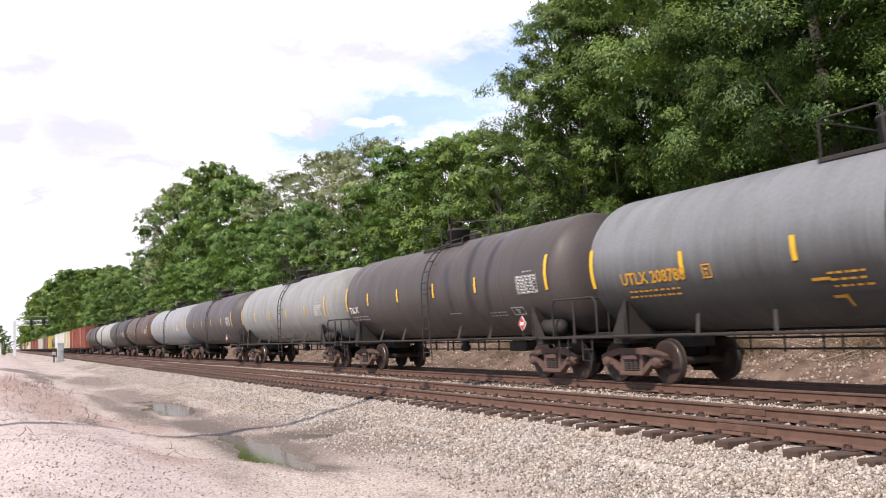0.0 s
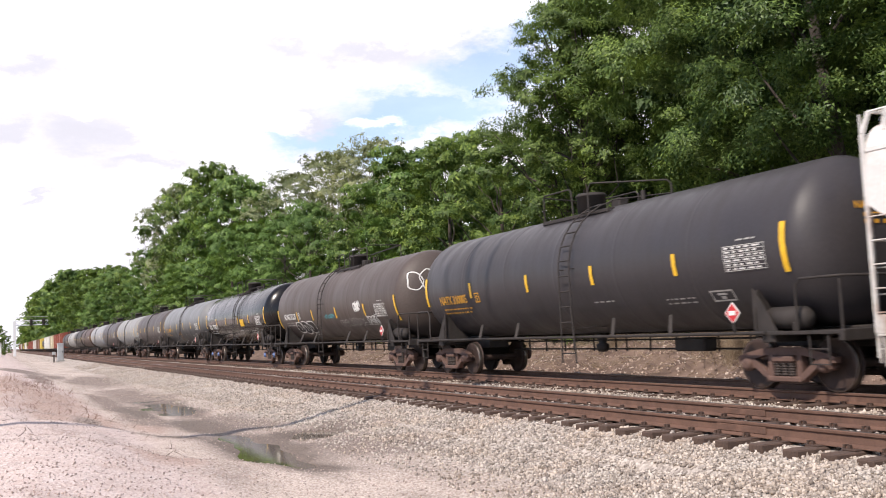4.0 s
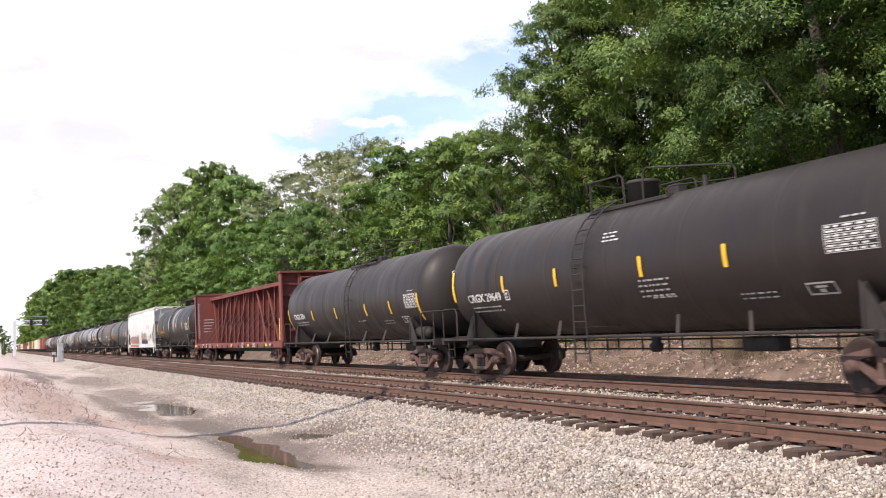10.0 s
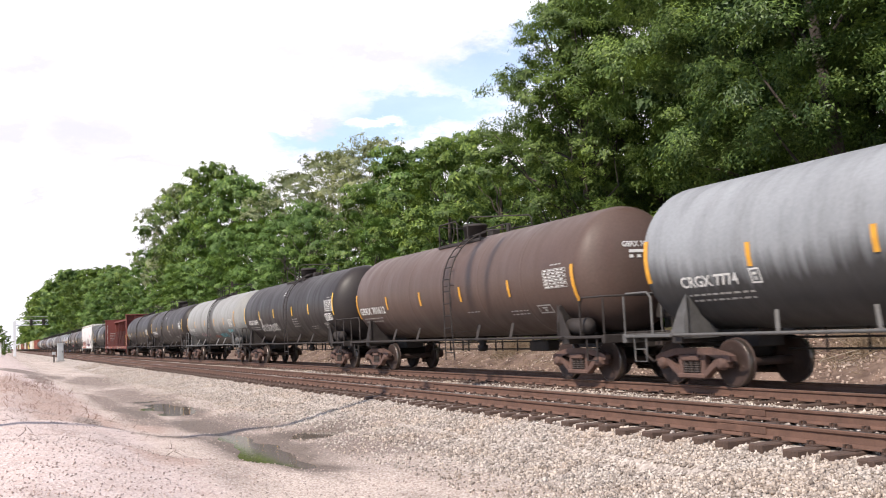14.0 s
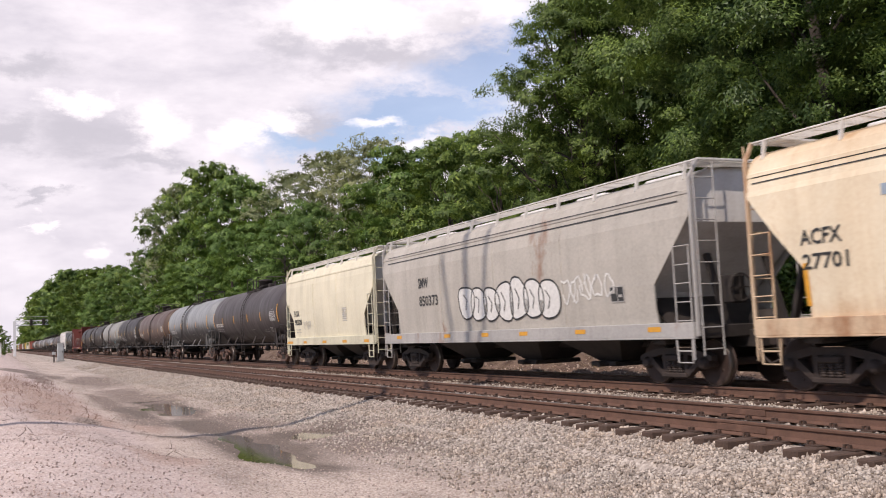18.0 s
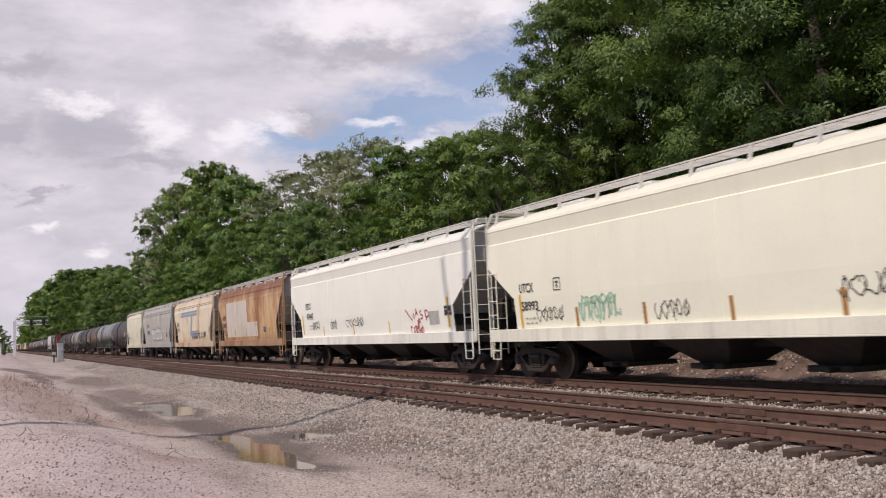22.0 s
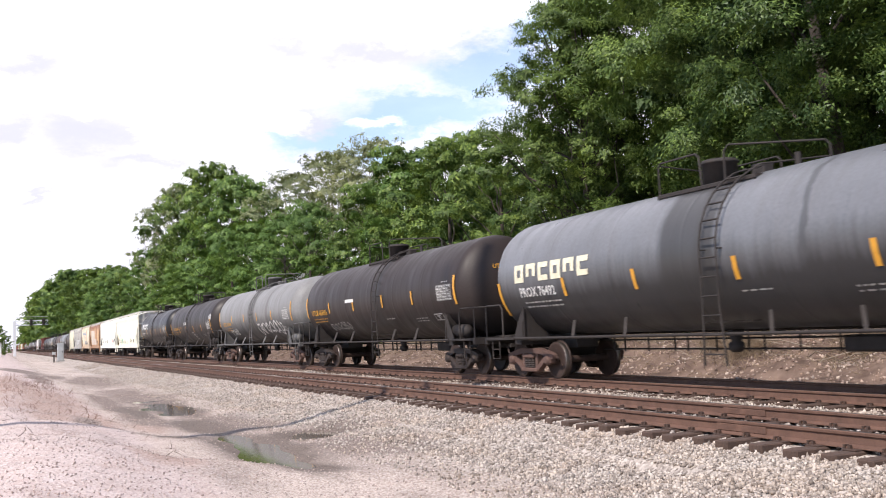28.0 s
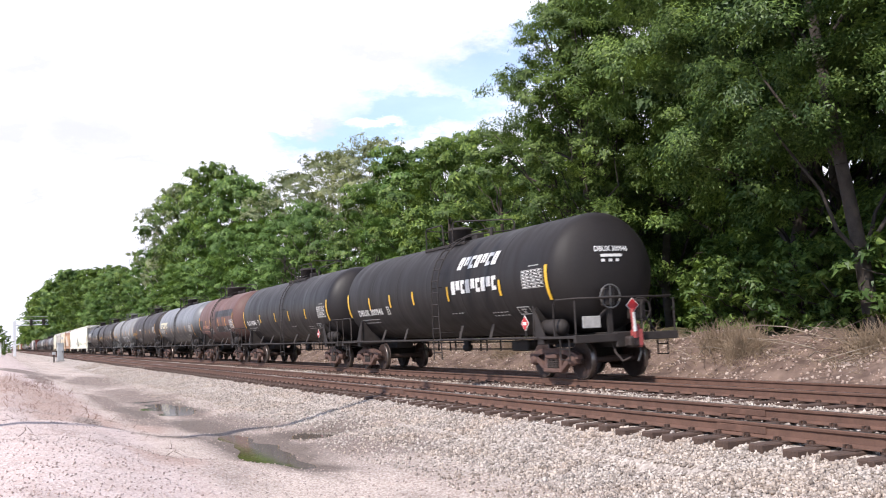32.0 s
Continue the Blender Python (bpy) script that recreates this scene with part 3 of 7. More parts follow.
def leaves(centres, radii, per, size, r, tufts=7):
    """Drooping leaf blades gathered into tufts on the upper dome of each clump."""
    c = np.repeat(np.asarray(centres, float), tufts, 0)
    rad = np.repeat(np.asarray(radii, float), tufts, 0)
    m = len(c)
    d = r.normal(0, 1, (m, 3))
    d[:, 2] = np.abs(d[:, 2]) * 0.9 - 0.25
    d /= np.linalg.norm(d, axis=1)[:, None]
    tc = c + d * rad[:, None] * r.uniform(0.65, 1.05, (m, 1)) * np.array([1.1, 1.1, 0.62])
    k = max(1, per // tufts)
    n = m * k
    c, rad, tc = np.repeat(c, k, 0), np.repeat(rad, k, 0), np.repeat(tc, k, 0)
    spread = r.normal(0, 1, (n, 3)) * rad[:, None] * 0.19 * np.array([1.0, 1.0, 0.6])
    p = tc + spread
    p[:, 2] -= 0.55 * (spread[:, 0] ** 2 + spread[:, 1] ** 2) / rad
    nrm = (p - c) / rad[:, None] * 0.7 + r.normal(0, 0.22, (n, 3)) + np.array([-0.2, -0.1, 0.6])
    nrm /= np.linalg.norm(nrm, axis=1)[:, None]
    way = spread / rad[:, None] * 1.6 + r.normal(0, 0.55, (n, 3)) + np.array([0.0, 0.0, -0.35])
    u = way - nrm * np.sum(way * nrm, 1)[:, None]
    u /= np.linalg.norm(u, axis=1)[:, None] + 1e-9
    w = np.cross(nrm, u)
    s = size * r.uniform(0.6, 1.3, (n, 1))
    v = np.stack([p - u * s * 0.8 + w * s * 0.46, p - u * s * 0.8 - w * s * 0.46, p + u * s * 1.1 - nrm * s * 0.3], 1)
    return v.reshape(-1, 3), np.arange(n * 3).reshape(-1, 3)


TREES = {}


def tree_meshes(kind, seed, height, spread, clumps, per, leaf, leafmat, bark, low=0.25, clump_r=1.5, lean=0.0, limbs=4):
    """Trunk with limbs and a crown of leaf clumps, as two meshes."""
    if kind in TREES:
        return TREES[kind]
    r = np.random.default_rng(seed)
    g = Geo()

    def limb(p0, p1, r0, r1, n=6, wob=0.06):
        p0, p1 = np.asarray(p0, float), np.asarray(p1, float)
        length = np.linalg.norm(p1 - p0)
        k = 5
        pts = [p0 + (p1 - p0) * i / k + r.normal(0, wob * length / k, 3) * (0 < i < k) for i in range(k + 1)]
        for i in range(k):
            ra, rb = r0 + (r1 - r0) * i / k, r0 + (r1 - r0) * (i + 1) / k
            a, b = Vector(pts[i]), Vector(pts[i + 1])
            d = (b - a).normalized()
            s = d.orthogonal().normalized()
            t = d.cross(s)
            ring = [q + (s * math.cos(math.tau * j / n) + t * math.sin(math.tau * j / n)) * rr for q, rr in ((a, ra), (b, rb)) for j in range(n)]
            g.add(ring, [(j, (j + 1) % n, (j + 1) % n + n, j + n) for j in range(n)], True)
        return pts
    tr = height * 0.0115 + 0.05
    trunk = limb((0, 0, -0.3), (lean, 0, height * 0.72), tr, tr * 0.4, 10, 0.025)
    centres, radii = [], []
    for i in range(clumps):
        f = low + (1 - low) * ((i + r.random()) / clumps)
        z = height * f * 0.97
        q = (f - low) / (1 - low)
        reach = spread * (0.35 + 0.75 * math.sin(math.pi * min(1, 0.12 + 0.86 * q)) ** 0.8) * r.uniform(0.4, 1.08)
        if q > 0.88:
            reach *= 0.6
        if kind == "airy":
            reach *= min(1.0, 1.5 - q)
        a = i * 2.399 + r.uniform(-0.5, 0.5)
        c = np.array([lean * f + reach * math.cos(a), reach * math.sin(a), z])
        centres.append(c)
        radii.append(clump_r * r.uniform(0.6, 1.2))
        if i % limbs == 0:
            root = trunk[min(4, int(max(0.15, f - 0.22) / 0.72 * 5))]
            limb(root, c, tr * 0.3, 0.018, 5, 0.18)
    v, f = leaves(centres, radii, per, leaf, r)
    TREES[kind] = (g.mesh("trunk", bark), raw_mesh("crown", v, f, leafmat))
    return TREES[kind]


def tree(kind, x, y, z, turn, scale, label, category="tree", tall=1.0):
    t = tagged(new("tree" if category == "tree" else category), label, category, "trees beside the railway")
    t.matrix_basis = pose(x, y, z, 0, 0, turn) @ Matrix.Diagonal((scale, scale, scale * tall, 1))
    trunk, crown = TREES[kind]
    part("trunk", trunk, t)
    part("crown", crown, t)
    return t


tree_meshes("big_a", 11, 20.0, 6.0, 82, 1900, 0.080, LEAF_NEAR, BARK, 0.14, 1.5)
tree_meshes("open", 21, 19.0, 5.6, 70, 2350, 0.066, LEAF_NEAR, BARK_GREY, 0.30, 1.5, -2.2, 9)
tree_meshes("airy", 24, 16.8, 3.8, 180, 640, 0.074, LEAF_NEAR, BARK_GREY, 0.36, 0.95, 0.3, 3)
# crowns that fill the gaps overhead, shade painted in by dark leaves
tree_meshes("canopy", 22, 19.0, 7.5, 120, 190, 0.26, LEAF_SHADED, BARK, 0.46, 1.5)
tree_meshes("big_b", 12, 18.0, 5.4, 78, 1850, 0.080, LEAF_NEAR, BARK, 0.16, 1.45)
tree_meshes("mid_a", 13, 12.0, 4.0, 70, 620, 0.112, LEAF_MID, BARK, 0.08, 1.0)
tree_meshes("mid_b", 14, 11.0, 3.8, 70, 620, 0.112, LEAF_BRIGHT, BARK, 0.06, 1.0)
tree_meshes("pale", 15, 18.0, 5.0, 120, 140, 0.14, LEAF_PALE, BARK_PALE, 0.25, 1.0, 0.0, 3)
tree_meshes("far_a", 16, 20.0, 7.5, 130, 330, 0.21, LEAF_MID, BARK, 0.04, 1.5)
tree_meshes("far_b", 17, 19.0, 7.0, 130, 330, 0.21, LEAF_BRIGHT, BARK, 0.04, 1.5)
tree_meshes("far_c", 23, 20.0, 7.5, 110, 120, 0.42, LEAF_MID, BARK, 0.03, 1.8)
tree_meshes("shade", 19, 17.0, 6.5, 120, 110, 0.32, LEAF_SHADED, BARK, 0.03, 1.5)
tree_meshes("bush", 18, 3.2, 1.7, 46, 130, 0.11, LEAF_MID, BARK, 0.06, 0.5)

GREEN = "leafy green deciduous tree on the bank beside the railway"
# kind, x, y, turn, scale, stretch in height
WOOD = [("airy", 24.4, 36.5, 60, 1.0, 1.0), ("big_a", 31.0, 41.0, 10, 0.78, 1.0), ("big_b", 28.7, 36.5, 80, 0.96, 0.98), ("big_a", 29.8, 33.0, 200, 1.1, 1.0), ("open", 25.2, 25.4, 140, 1.05, 1.05), ("canopy", 29.5, 20.0, 0, 0.95, 1.0), ("canopy", 31.0, 29.0, 70, 0.95, 1.0), ("canopy", 31.0, 12.0, 250, 1.0, 1.0),
        ("big_a", 27.5, 25.0, 300, 1.15, 1.0), ("open", 23.0, 19.95, 0, 0.95, 1.0), ("big_a", 28.0, 16.0, 60, 1.1, 1.0), ("big_b", 26.0, 12.0, 170, 1.0, 1.0),
        ("mid_a", 24.6, 45.0, 30, 0.92, 1.0), ("mid_a", 24.8, 52.0, 100, 1.0, 1.0), ("mid_b", 25.8, 60.0, 220, 1.0, 1.05), ("mid_a", 27.5, 56.0, 300, 1.0, 1.12),
        ("mid_a", 25.5, 68.0, 10, 1.0, 1.0), ("mid_b", 24.0, 78.0, 50, 1.05, 1.0), ("mid_b", 24.5, 88.0, 150, 1.1, 1.0), ("mid_b", 24.0, 97.0, 250, 1.15, 1.0), ("mid_b", 24.0, 108.0, 80, 1.15, 1.0),
        ("pale", 31.0, 80.0, 0, 0.99, 1.04), ("pale", 32.0, 91.0, 90, 1.1, 1.0), ("pale", 33.0, 100.0, 200, 1.15, 1.0), ("pale", 32.0, 112.0, 40, 1.15, 1.0), ("mid_a", 30.0, 72.0, 10, 1.2, 1.1),
        ("far_b", 28.0, 122.0, 0, 1.08, 1.05), ("far_a", 28.0, 136.0, 120, 1.08, 1.2), ("far_a", 26.8, 150.0, 60, 1.04, 1.2), ("pale", 24.4, 148.0, 100, 1.1, 1.25),
        ("far_b", 22.5, 118.0, 200, 0.7, 0.8), ("far_b", 22.5, 132.0, 20, 0.75, 0.8), ("far_b", 25.0, 168.0, 260, 0.8, 1.1), ("far_a", 25.0, 188.0, 30, 0.85, 1.0)]
for i in range(13):
    WOOD.append(("far_c" if i > 3 else "far_a" if i % 2 else "far_b", 22.0 + 3.0 * ((i * 7) % 3) / 2, 206.0 + 17 * i + i * i * 1.1, i * 67 % 360, (1.0 + 0.055 * i + 0.1 * ((i * 5) % 4) / 3) * (0.84 if i < 6 else 0.96), 1.0))
for i in range(5):
    WOOD.append(("far_c", 19.0 + 2.0 * (i % 2), 640.0 + 45 * i, i * 97 % 360, 0.85 + 0.1 * (i % 3), 0.8))
# wood behind, which closes the view under the crowns; its dark leaves paint in shade
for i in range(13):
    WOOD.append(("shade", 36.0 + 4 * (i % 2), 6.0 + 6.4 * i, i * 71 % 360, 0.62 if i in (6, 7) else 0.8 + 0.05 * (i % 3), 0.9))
for kind, x, y, turn, s, tall in WOOD:
    pale = kind == "pale"
    tree(kind, x, y, float(ground_z(x, y)), turn, s, "sparse pale sycamore tree with bare whitish limbs" if pale else GREEN, tall=tall)

for i in range(40):
    r = random.Random(400 + i)
    if i < 13 and i % 3:
        continue
    x, y = r.uniform(22.6, 26.0), 9 + i * 1.75 + r.uniform(-0.8, 0.8)
    low = 0.5 if 21 < y < 36 else 1.0
    if 26 < y < 33:
        continue
    tree("bush", x, y, float(ground_z(x, y)) - 0.1, r.uniform(0, 360), r.uniform(0.55, 1.15) * low, "leafy green undergrowth shrub at the foot of trees", "shrub", r.uniform(0.8, 1.2))
for x, y, k in ((24.2, 22.6, 0.9), (24.8, 24.4, 1.0), (23.6, 17.6, 0.9), (24.4, 18.6, 1.2), (25.2, 21.0, 1.3), (24.6, 27.0, 0.9), (25.6, 28.6, 1.2)):
    tree("bush", x, y, float(ground_z(x, y)) - 0.1, 77 * x % 360, k, "bright green shrub at the top of the bank", "shrub")
for i in range(14):
    r = random.Random(500 + i)
    x, y = r.uniform(27, 33), 8 + i * 3.2
    tree("bush", x, y, float(ground_z(x, y)) - 0.1, r.uniform(0, 360), r.uniform(1.2, 1.9), "dense shrub in the shade of the wood", "shrub", r.uniform(0.8, 1.2))

# ---------------------------------------------------------------- the dirt bank
TWIG = plain("dry_twig", (0.27, 0.20, 0.135), 0.9, 0.0, 0.4, 3.0)
RUBBLE = stone_mat("bank_rubble", (0.16, 0.105, 0.085), (0.52, 0.43, 0.37), (1.0, 0.88, 0.8))
stone_cloud(9000, 21, (16.6, 22.6), (9, 75), (0.02, 0.075), "rubble", "reddish rubble and clods on the dirt bank", RUBBLE, 1.6, 0.35)


def twigs(n, seed, xr, yr, length, lift, name, label, mat, heap=None):
    """Dry stalks and dead branches, three-sided and bent once."""
    r = np.random.default_rng(seed)
    if heap is None:
        x, y = r.uniform(*xr, n), r.uniform(*yr, n)
    else:
        x, y = r.normal(heap[0], heap[2], n), r.normal(heap[1], heap[2], n)
    a = r.uniform(0, math.tau, n)
    up = r.uniform(*lift, n)
    ln = r.uniform(*length, n)
    d = np.stack([np.cos(a) * np.cos(up), np.sin(a) * np.cos(up), np.sin(up)], 1)
    p0 = np.stack([x, y, ground_z(x, y) - 0.02], 1)
    p1 = p0 + d * ln[:, None] * 0.5 + r.normal(0, 0.04, (n, 3))
    p2 = p0 + d * ln[:, None] + np.array([0, 0, -0.12]) * ln[:, None] + r.normal(0, 0.08, (n, 3))
    side = np.cross(d, r.normal(0, 1, (n, 3)))
    side /= np.linalg.norm(side, axis=1)[:, None]
    over = np.cross(d, side)
    w = (0.004 + 0.006 * r.random(n))[:, None] * (0.6 + ln[:, None])
    v = []
    for p, k in ((p0, 1.0), (p1, 0.8), (p2, 0.35)):
        for t in range(3):
            v.append(p + (side * math.cos(t * 2.094) + over * math.sin(t * 2.094)) * w * k)
    v = np.stack(v, 1)
    f = []
    for i in range(2):
        for t in range(3):
            f.append((i * 3 + t, i * 3 + (t + 1) % 3, i * 3 + 3 + (t + 1) % 3, i * 3 + 3 + t))
    f = (np.array(f)[None] + 9 * np.arange(n)[:, None, None]).reshape(-1, 4)
    return tagged(new(name, raw_mesh(name, v.reshape(-1, 3), f, mat)), label, "brush", kind="stuff")


twigs(5200, 31, (19.0, 23.2), (9, 75), (0.2, 0.75), (0.0, 0.9), "dry_weeds", "dry straw-coloured weeds and twigs over the bank", TWIG)
twigs(260, 32, (20.0, 23.2), (10, 60), (0.8, 2.2), (0.0, 0.35), "dead_branches", "bare dead branches lying on the bank", plain("dead_branch", (0.30, 0.245, 0.19), 0.9))
for i, (hx, hy, hs) in enumerate(((20.2, 22.4, 0.28), (21.5, 24.6, 0.4), (21.8, 19.0, 0.35), (21.9, 31.0, 0.45), (21.0, 38.0, 0.4))):
    twigs(520, 40 + i, None, None, (0.3, 1.1), (0.3, 1.4), "brush_pile", "heap of dry brown brush on the bank", TWIG, (hx, hy, hs))

# ---------------------------------------------------------------- train: shared pieces
TRACK_X = TRACKS[1]


def travel(t):
    """How far the train has gone by t, counted from the middle of the clip."""
    q = (t - 16) / 16
    return 245.347 * q - 2.135 * q * q - 1.198 * q ** 3


STEEL_DARK = plain("grimy_steel", (0.036, 0.029, 0.026), 0.75, 0.2, 0.4, 4.0, 0.15)
TRUCK_STEEL = plain("rusty_truck_steel", (0.115, 0.066, 0.052), 0.8, 0.1, 0.4, 4.0, 0.2)
TRUCK_DARK = plain("oily_truck_steel", (0.040, 0.028, 0.024), 0.75, 0.15, 0.4, 4.0, 0.2)
WHEEL_STEEL = plain("wheel_steel", (0.048, 0.028, 0.022), 0.7, 0.2, 0.35, 5.0)
TREAD = plain("bright_wheel_tread", (0.20, 0.17, 0.15), 0.35, 0.9, 0.2, 9.0)
RAIL_GREY = plain("galvanised_grey", (0.115, 0.11, 0.105), 0.6, 0.2, 0.3, 6.0)
YELLOW = plain("reflective_yellow", (0.72, 0.42, 0.02), 0.4, 0.0, 0.12, 9.0)
ORANGE = plain("faded_orange", (0.62, 0.30, 0.03), 0.5, 0.0, 0.18, 9.0)
WHITE = plain("stencil_white", (0.66, 0.65, 0.62), 0.55, 0.0, 0.15, 12.0)
WHITE_DULL = plain("faded_white", (0.40, 0.385, 0.36), 0.6, 0.0, 0.3, 9.0)
INK = plain("stencil_black", (0.03, 0.03, 0.03), 0.6, 0.0, 0.2, 12.0)
RED = plain("placard_red", (0.50, 0.02, 0.025), 0.4, 0.0, 0.1, 12.0)
AMBER = plain("amber_stencil", (0.55, 0.27, 0.02), 0.55, 0.0, 0.2, 12.0)
BLUE_CAP = plain("blue_bearing_cap", (0.10, 0.16, 0.34), 0.5, 0.0, 0.3, 12.0)
PINK_SPRAY = plain("pink_spray", (0.62, 0.30, 0.32), 0.7, 0.0, 0.2, 6.0)
TEAL_SPRAY = plain("teal_spray", (0.10, 0.34, 0.38), 0.7, 0.0, 0.3, 6.0)
BROWN_SPRAY = plain("red_brown_spray", (0.36, 0.13, 0.09), 0.7, 0.0, 0.2, 6.0)
PLUM_SPRAY = plain("plum_spray", (0.16, 0.03, 0.06), 0.7, 0.0, 0.2, 6.0)
SKY_SPRAY = plain("light_blue_spray", (0.40, 0.56, 0.66), 0.7, 0.0, 0.2, 6.0)
GREEN_SPRAY = plain("pale_green_spray", (0.38, 0.58, 0.42), 0.7, 0.0, 0.2, 6.0)
RED_SPRAY = plain("red_spray", (0.42, 0.05, 0.07), 0.7, 0.0, 0.2, 6.0)
CARS, WHEELSETS = [], []
WHEEL_R = 0.457


def wheelset_geo():
    g = Geo()
    for sx in (-1, 1):
        prof = [(0.0, 0.10), (0.012, 0.15), (0.035, 0.20), (0.03, 0.33), (0.045, 0.385), (0.045, 0.445), (0.035, 0.455), (-0.075, 0.459), (-0.085, 0.485), (-0.1, 0.487), (-0.11, 0.46), (-0.10, 0.38), (-0.05, 0.33), (-0.06, 0.16), (-0.1, 0.10)]
        g.lathe([(sx * (0.775 + a), rr) for a, rr in prof][::sx], "x", (0, 0, 0), 22)
    g.lathe([(-0.95, 0.085), (-0.7, 0.09), (0, 0.08), (0.7, 0.09), (0.95, 0.085)], "x", (0, 0, 0), 10)
    g.slot = 1
    for sx in (-1, 1):
        g.lathe([(sx * (0.775 + a), rr) for a, rr in ((-0.03, 0.02), (-0.03, 0.40), (0.0435, 0.448), (0.0365, 0.4585), (-0.07, 0.4615), (-0.075, 0.459), (-0.03, 0.40), (-0.03, 0.02))][::sx], "x", (0, 0, 0), 22)
    g.slot = 0
    # balance marks that turn with the wheel
    for sx in (-1, 1):
        for a in (0.4, 2.5, 4.6):
            g.block(sx * 0.806 - 0.012, sx * 0.806 + 0.012, 0.26 * math.cos(a) - 0.03, 0.26 * math.cos(a) + 0.03, 0.26 * math.sin(a) - 0.03, 0.26 * math.sin(a) + 0.03, 0.006)
    return g


def side_frame_geo():
    """Cast frame with two window openings; x runs outwards from its middle plane."""
    g = Geo()
    top = [(-1.12, 0.50), (-1.12, 0.60), (-0.95, 0.66), (-0.45, 0.76), (0.45, 0.76), (0.95, 0.66), (1.12, 0.60), (1.12, 0.50), (0.74, 0.50), (0.74, 0.56), (0.42, 0.63), (-0.42, 0.63), (-0.74, 0.56), (-0.74, 0.50)]
    g.prism(top, -0.075, 0.075, "x")
    for s in (-1, 1):
        g.prism([(s * 0.74, 0.57), (s * 0.90, 0.53), (s * 0.40, 0.19), (s * 0.26, 0.22)], -0.07, 0.085, "x")
        g.prism([(s * 0.26, 0.24), (s * 0.38, 0.24), (s * 0.40, 0.64), (s * 0.29, 0.64)], -0.07, 0.07, "x")
        g.block(-0.10, 0.10, s * 0.89 - 0.13, s * 0.89 + 0.13, 0.37, 0.56, 0.03)
    g.block(-0.12, 0.13, -0.40, 0.40, 0.16, 0.265, 0.025)
    g.block(-0.13, 0.15, -0.25, 0.25, 0.50, 0.625, 0.03)
    return g


def far_wheelset_geo():
    g = Geo()
    for sx in (-1, 1):
        g.lathe([(sx * (0.775 + a), rr) for a, rr in ((0.03, 0.08), (0.045, 0.45), (-0.08, 0.46), (-0.1, 0.487), (-0.1, 0.08))][::sx], "x", (0, 0, 0), 14)
    return g.lathe([(-0.95, 0.085), (0.95, 0.085)], "x", (0, 0, 0), 8)


def spring_geo():
    g = Geo()
    for y in (-0.165, 0.0, 0.165):
        prof = [(0.265, 0.06)]
        for i in range(5):
            z = 0.275 + i * 0.046
            prof += [(z, 0.062), (z + 0.012, 0.078), (z + 0.024, 0.078), (z + 0.036, 0.062)]
        g.lathe(prof, "z", (0.055, y, 0), 7)
    return g


def bolster_geo():
    g = Geo().block(-0.95, 0.95, -0.2, 0.2, 0.50, 0.74, 0.03)
    g.lathe([(0.72, 0.2), (0.86, 0.2)], "z", (0, 0, 0), 14)
    for s in (-1, 1):
        g.block(-0.72, 0.72, s * 0.42 - 0.05, s * 0.42 + 0.05, 0.36, 0.46, 0.02)
        for x in (-0.75, 0.75):
            g.block(x - 0.05, x + 0.05, s * 0.42 - 0.05, s * 0.42 + 0.02, 0.28, 0.55, 0.015)
    return g


def cap_geo():
    return Geo().lathe([(-0.06, 0.12), (0.02, 0.125), (0.05, 0.10), (0.075, 0.095), (0.085, 0.04)], "x", (0, 0, 0), 14)


def add_truck(car, y, steel, caps=None, full=True):
    truck = part("truck", shared("bolster", bolster_geo, STEEL_DARK), car, pose(0, y, 0))
    for dy in (-0.89, 0.89):
        w = part("wheelset", shared("wheelset", wheelset_geo, (WHEEL_STEEL, TREAD)) if full else shared("far_wheelset", far_wheelset_geo, WHEEL_STEEL), truck, pose(0, dy, WHEEL_R))
        if full:
            WHEELSETS.append((w, len(CARS), dy))
    for s in (-1, 1):
        part("side_frame", shared("side_frame", side_frame_geo, steel), truck, pose(s * 1.0, 0, 0, 0, 0, 0 if s > 0 else 180))
        if full:
            part("spring_nest", shared("spring_nest", spring_geo, TRUCK_DARK), truck, pose(s * 1.0, 0, 0, 0, 0, 0 if s > 0 else 180))
            for dy in (-0.89, 0.89):
                part("bearing_cap", shared("bearing_cap", cap_geo, caps or steel), truck, pose(s * 1.075, dy, WHEEL_R, 0, 0, 0 if s > 0 else 180))


def coupler_geo():
    g = Geo().block(-0.09, 0.09, -0.45, 0.12, 0.76, 0.96, 0.02)
    g.block(-0.17, 0.13, 0.08, 0.36, 0.72, 1.0, 0.05)
    g.block(0.05, 0.2, 0.2, 0.42, 0.74, 0.98, 0.04)
    g.tube([(0.32, -0.1, 0.86), (0.36, 0.05, 0.62), (0.30, 0.25, 0.42), (0.2, 0.42, 0.5)], 0.03, 6)
    return g


# ---------------------------------------------------------------- lettering laid on the sides
LETTERS = {}


def letter_points(text):
    """Vertices and faces of a line of text, one unit high, from the built-in font."""
    if text not in LETTERS:
        cu = bpy.data.curves.new("lettering", "FONT")
        cu.body, cu.size, cu.resolution_u, cu.offset = text, 1.0, 2, 0.022
        ob = bpy.data.objects.new("lettering", cu)
        me = bpy.data.meshes.new_from_object(ob)
        v = [(p.co.x, p.co.y) for p in me.vertices]
        f = [tuple(p.vertices) for p in me.polygons]
        bpy.data.objects.remove(ob)
        bpy.data.curves.remove(cu)
        bpy.data.meshes.remove(me)
        w = max(p[0] for p in v)
        LETTERS[text] = ([(a / w, b / 0.72) for a, b in v], f)
    return LETTERS[text]


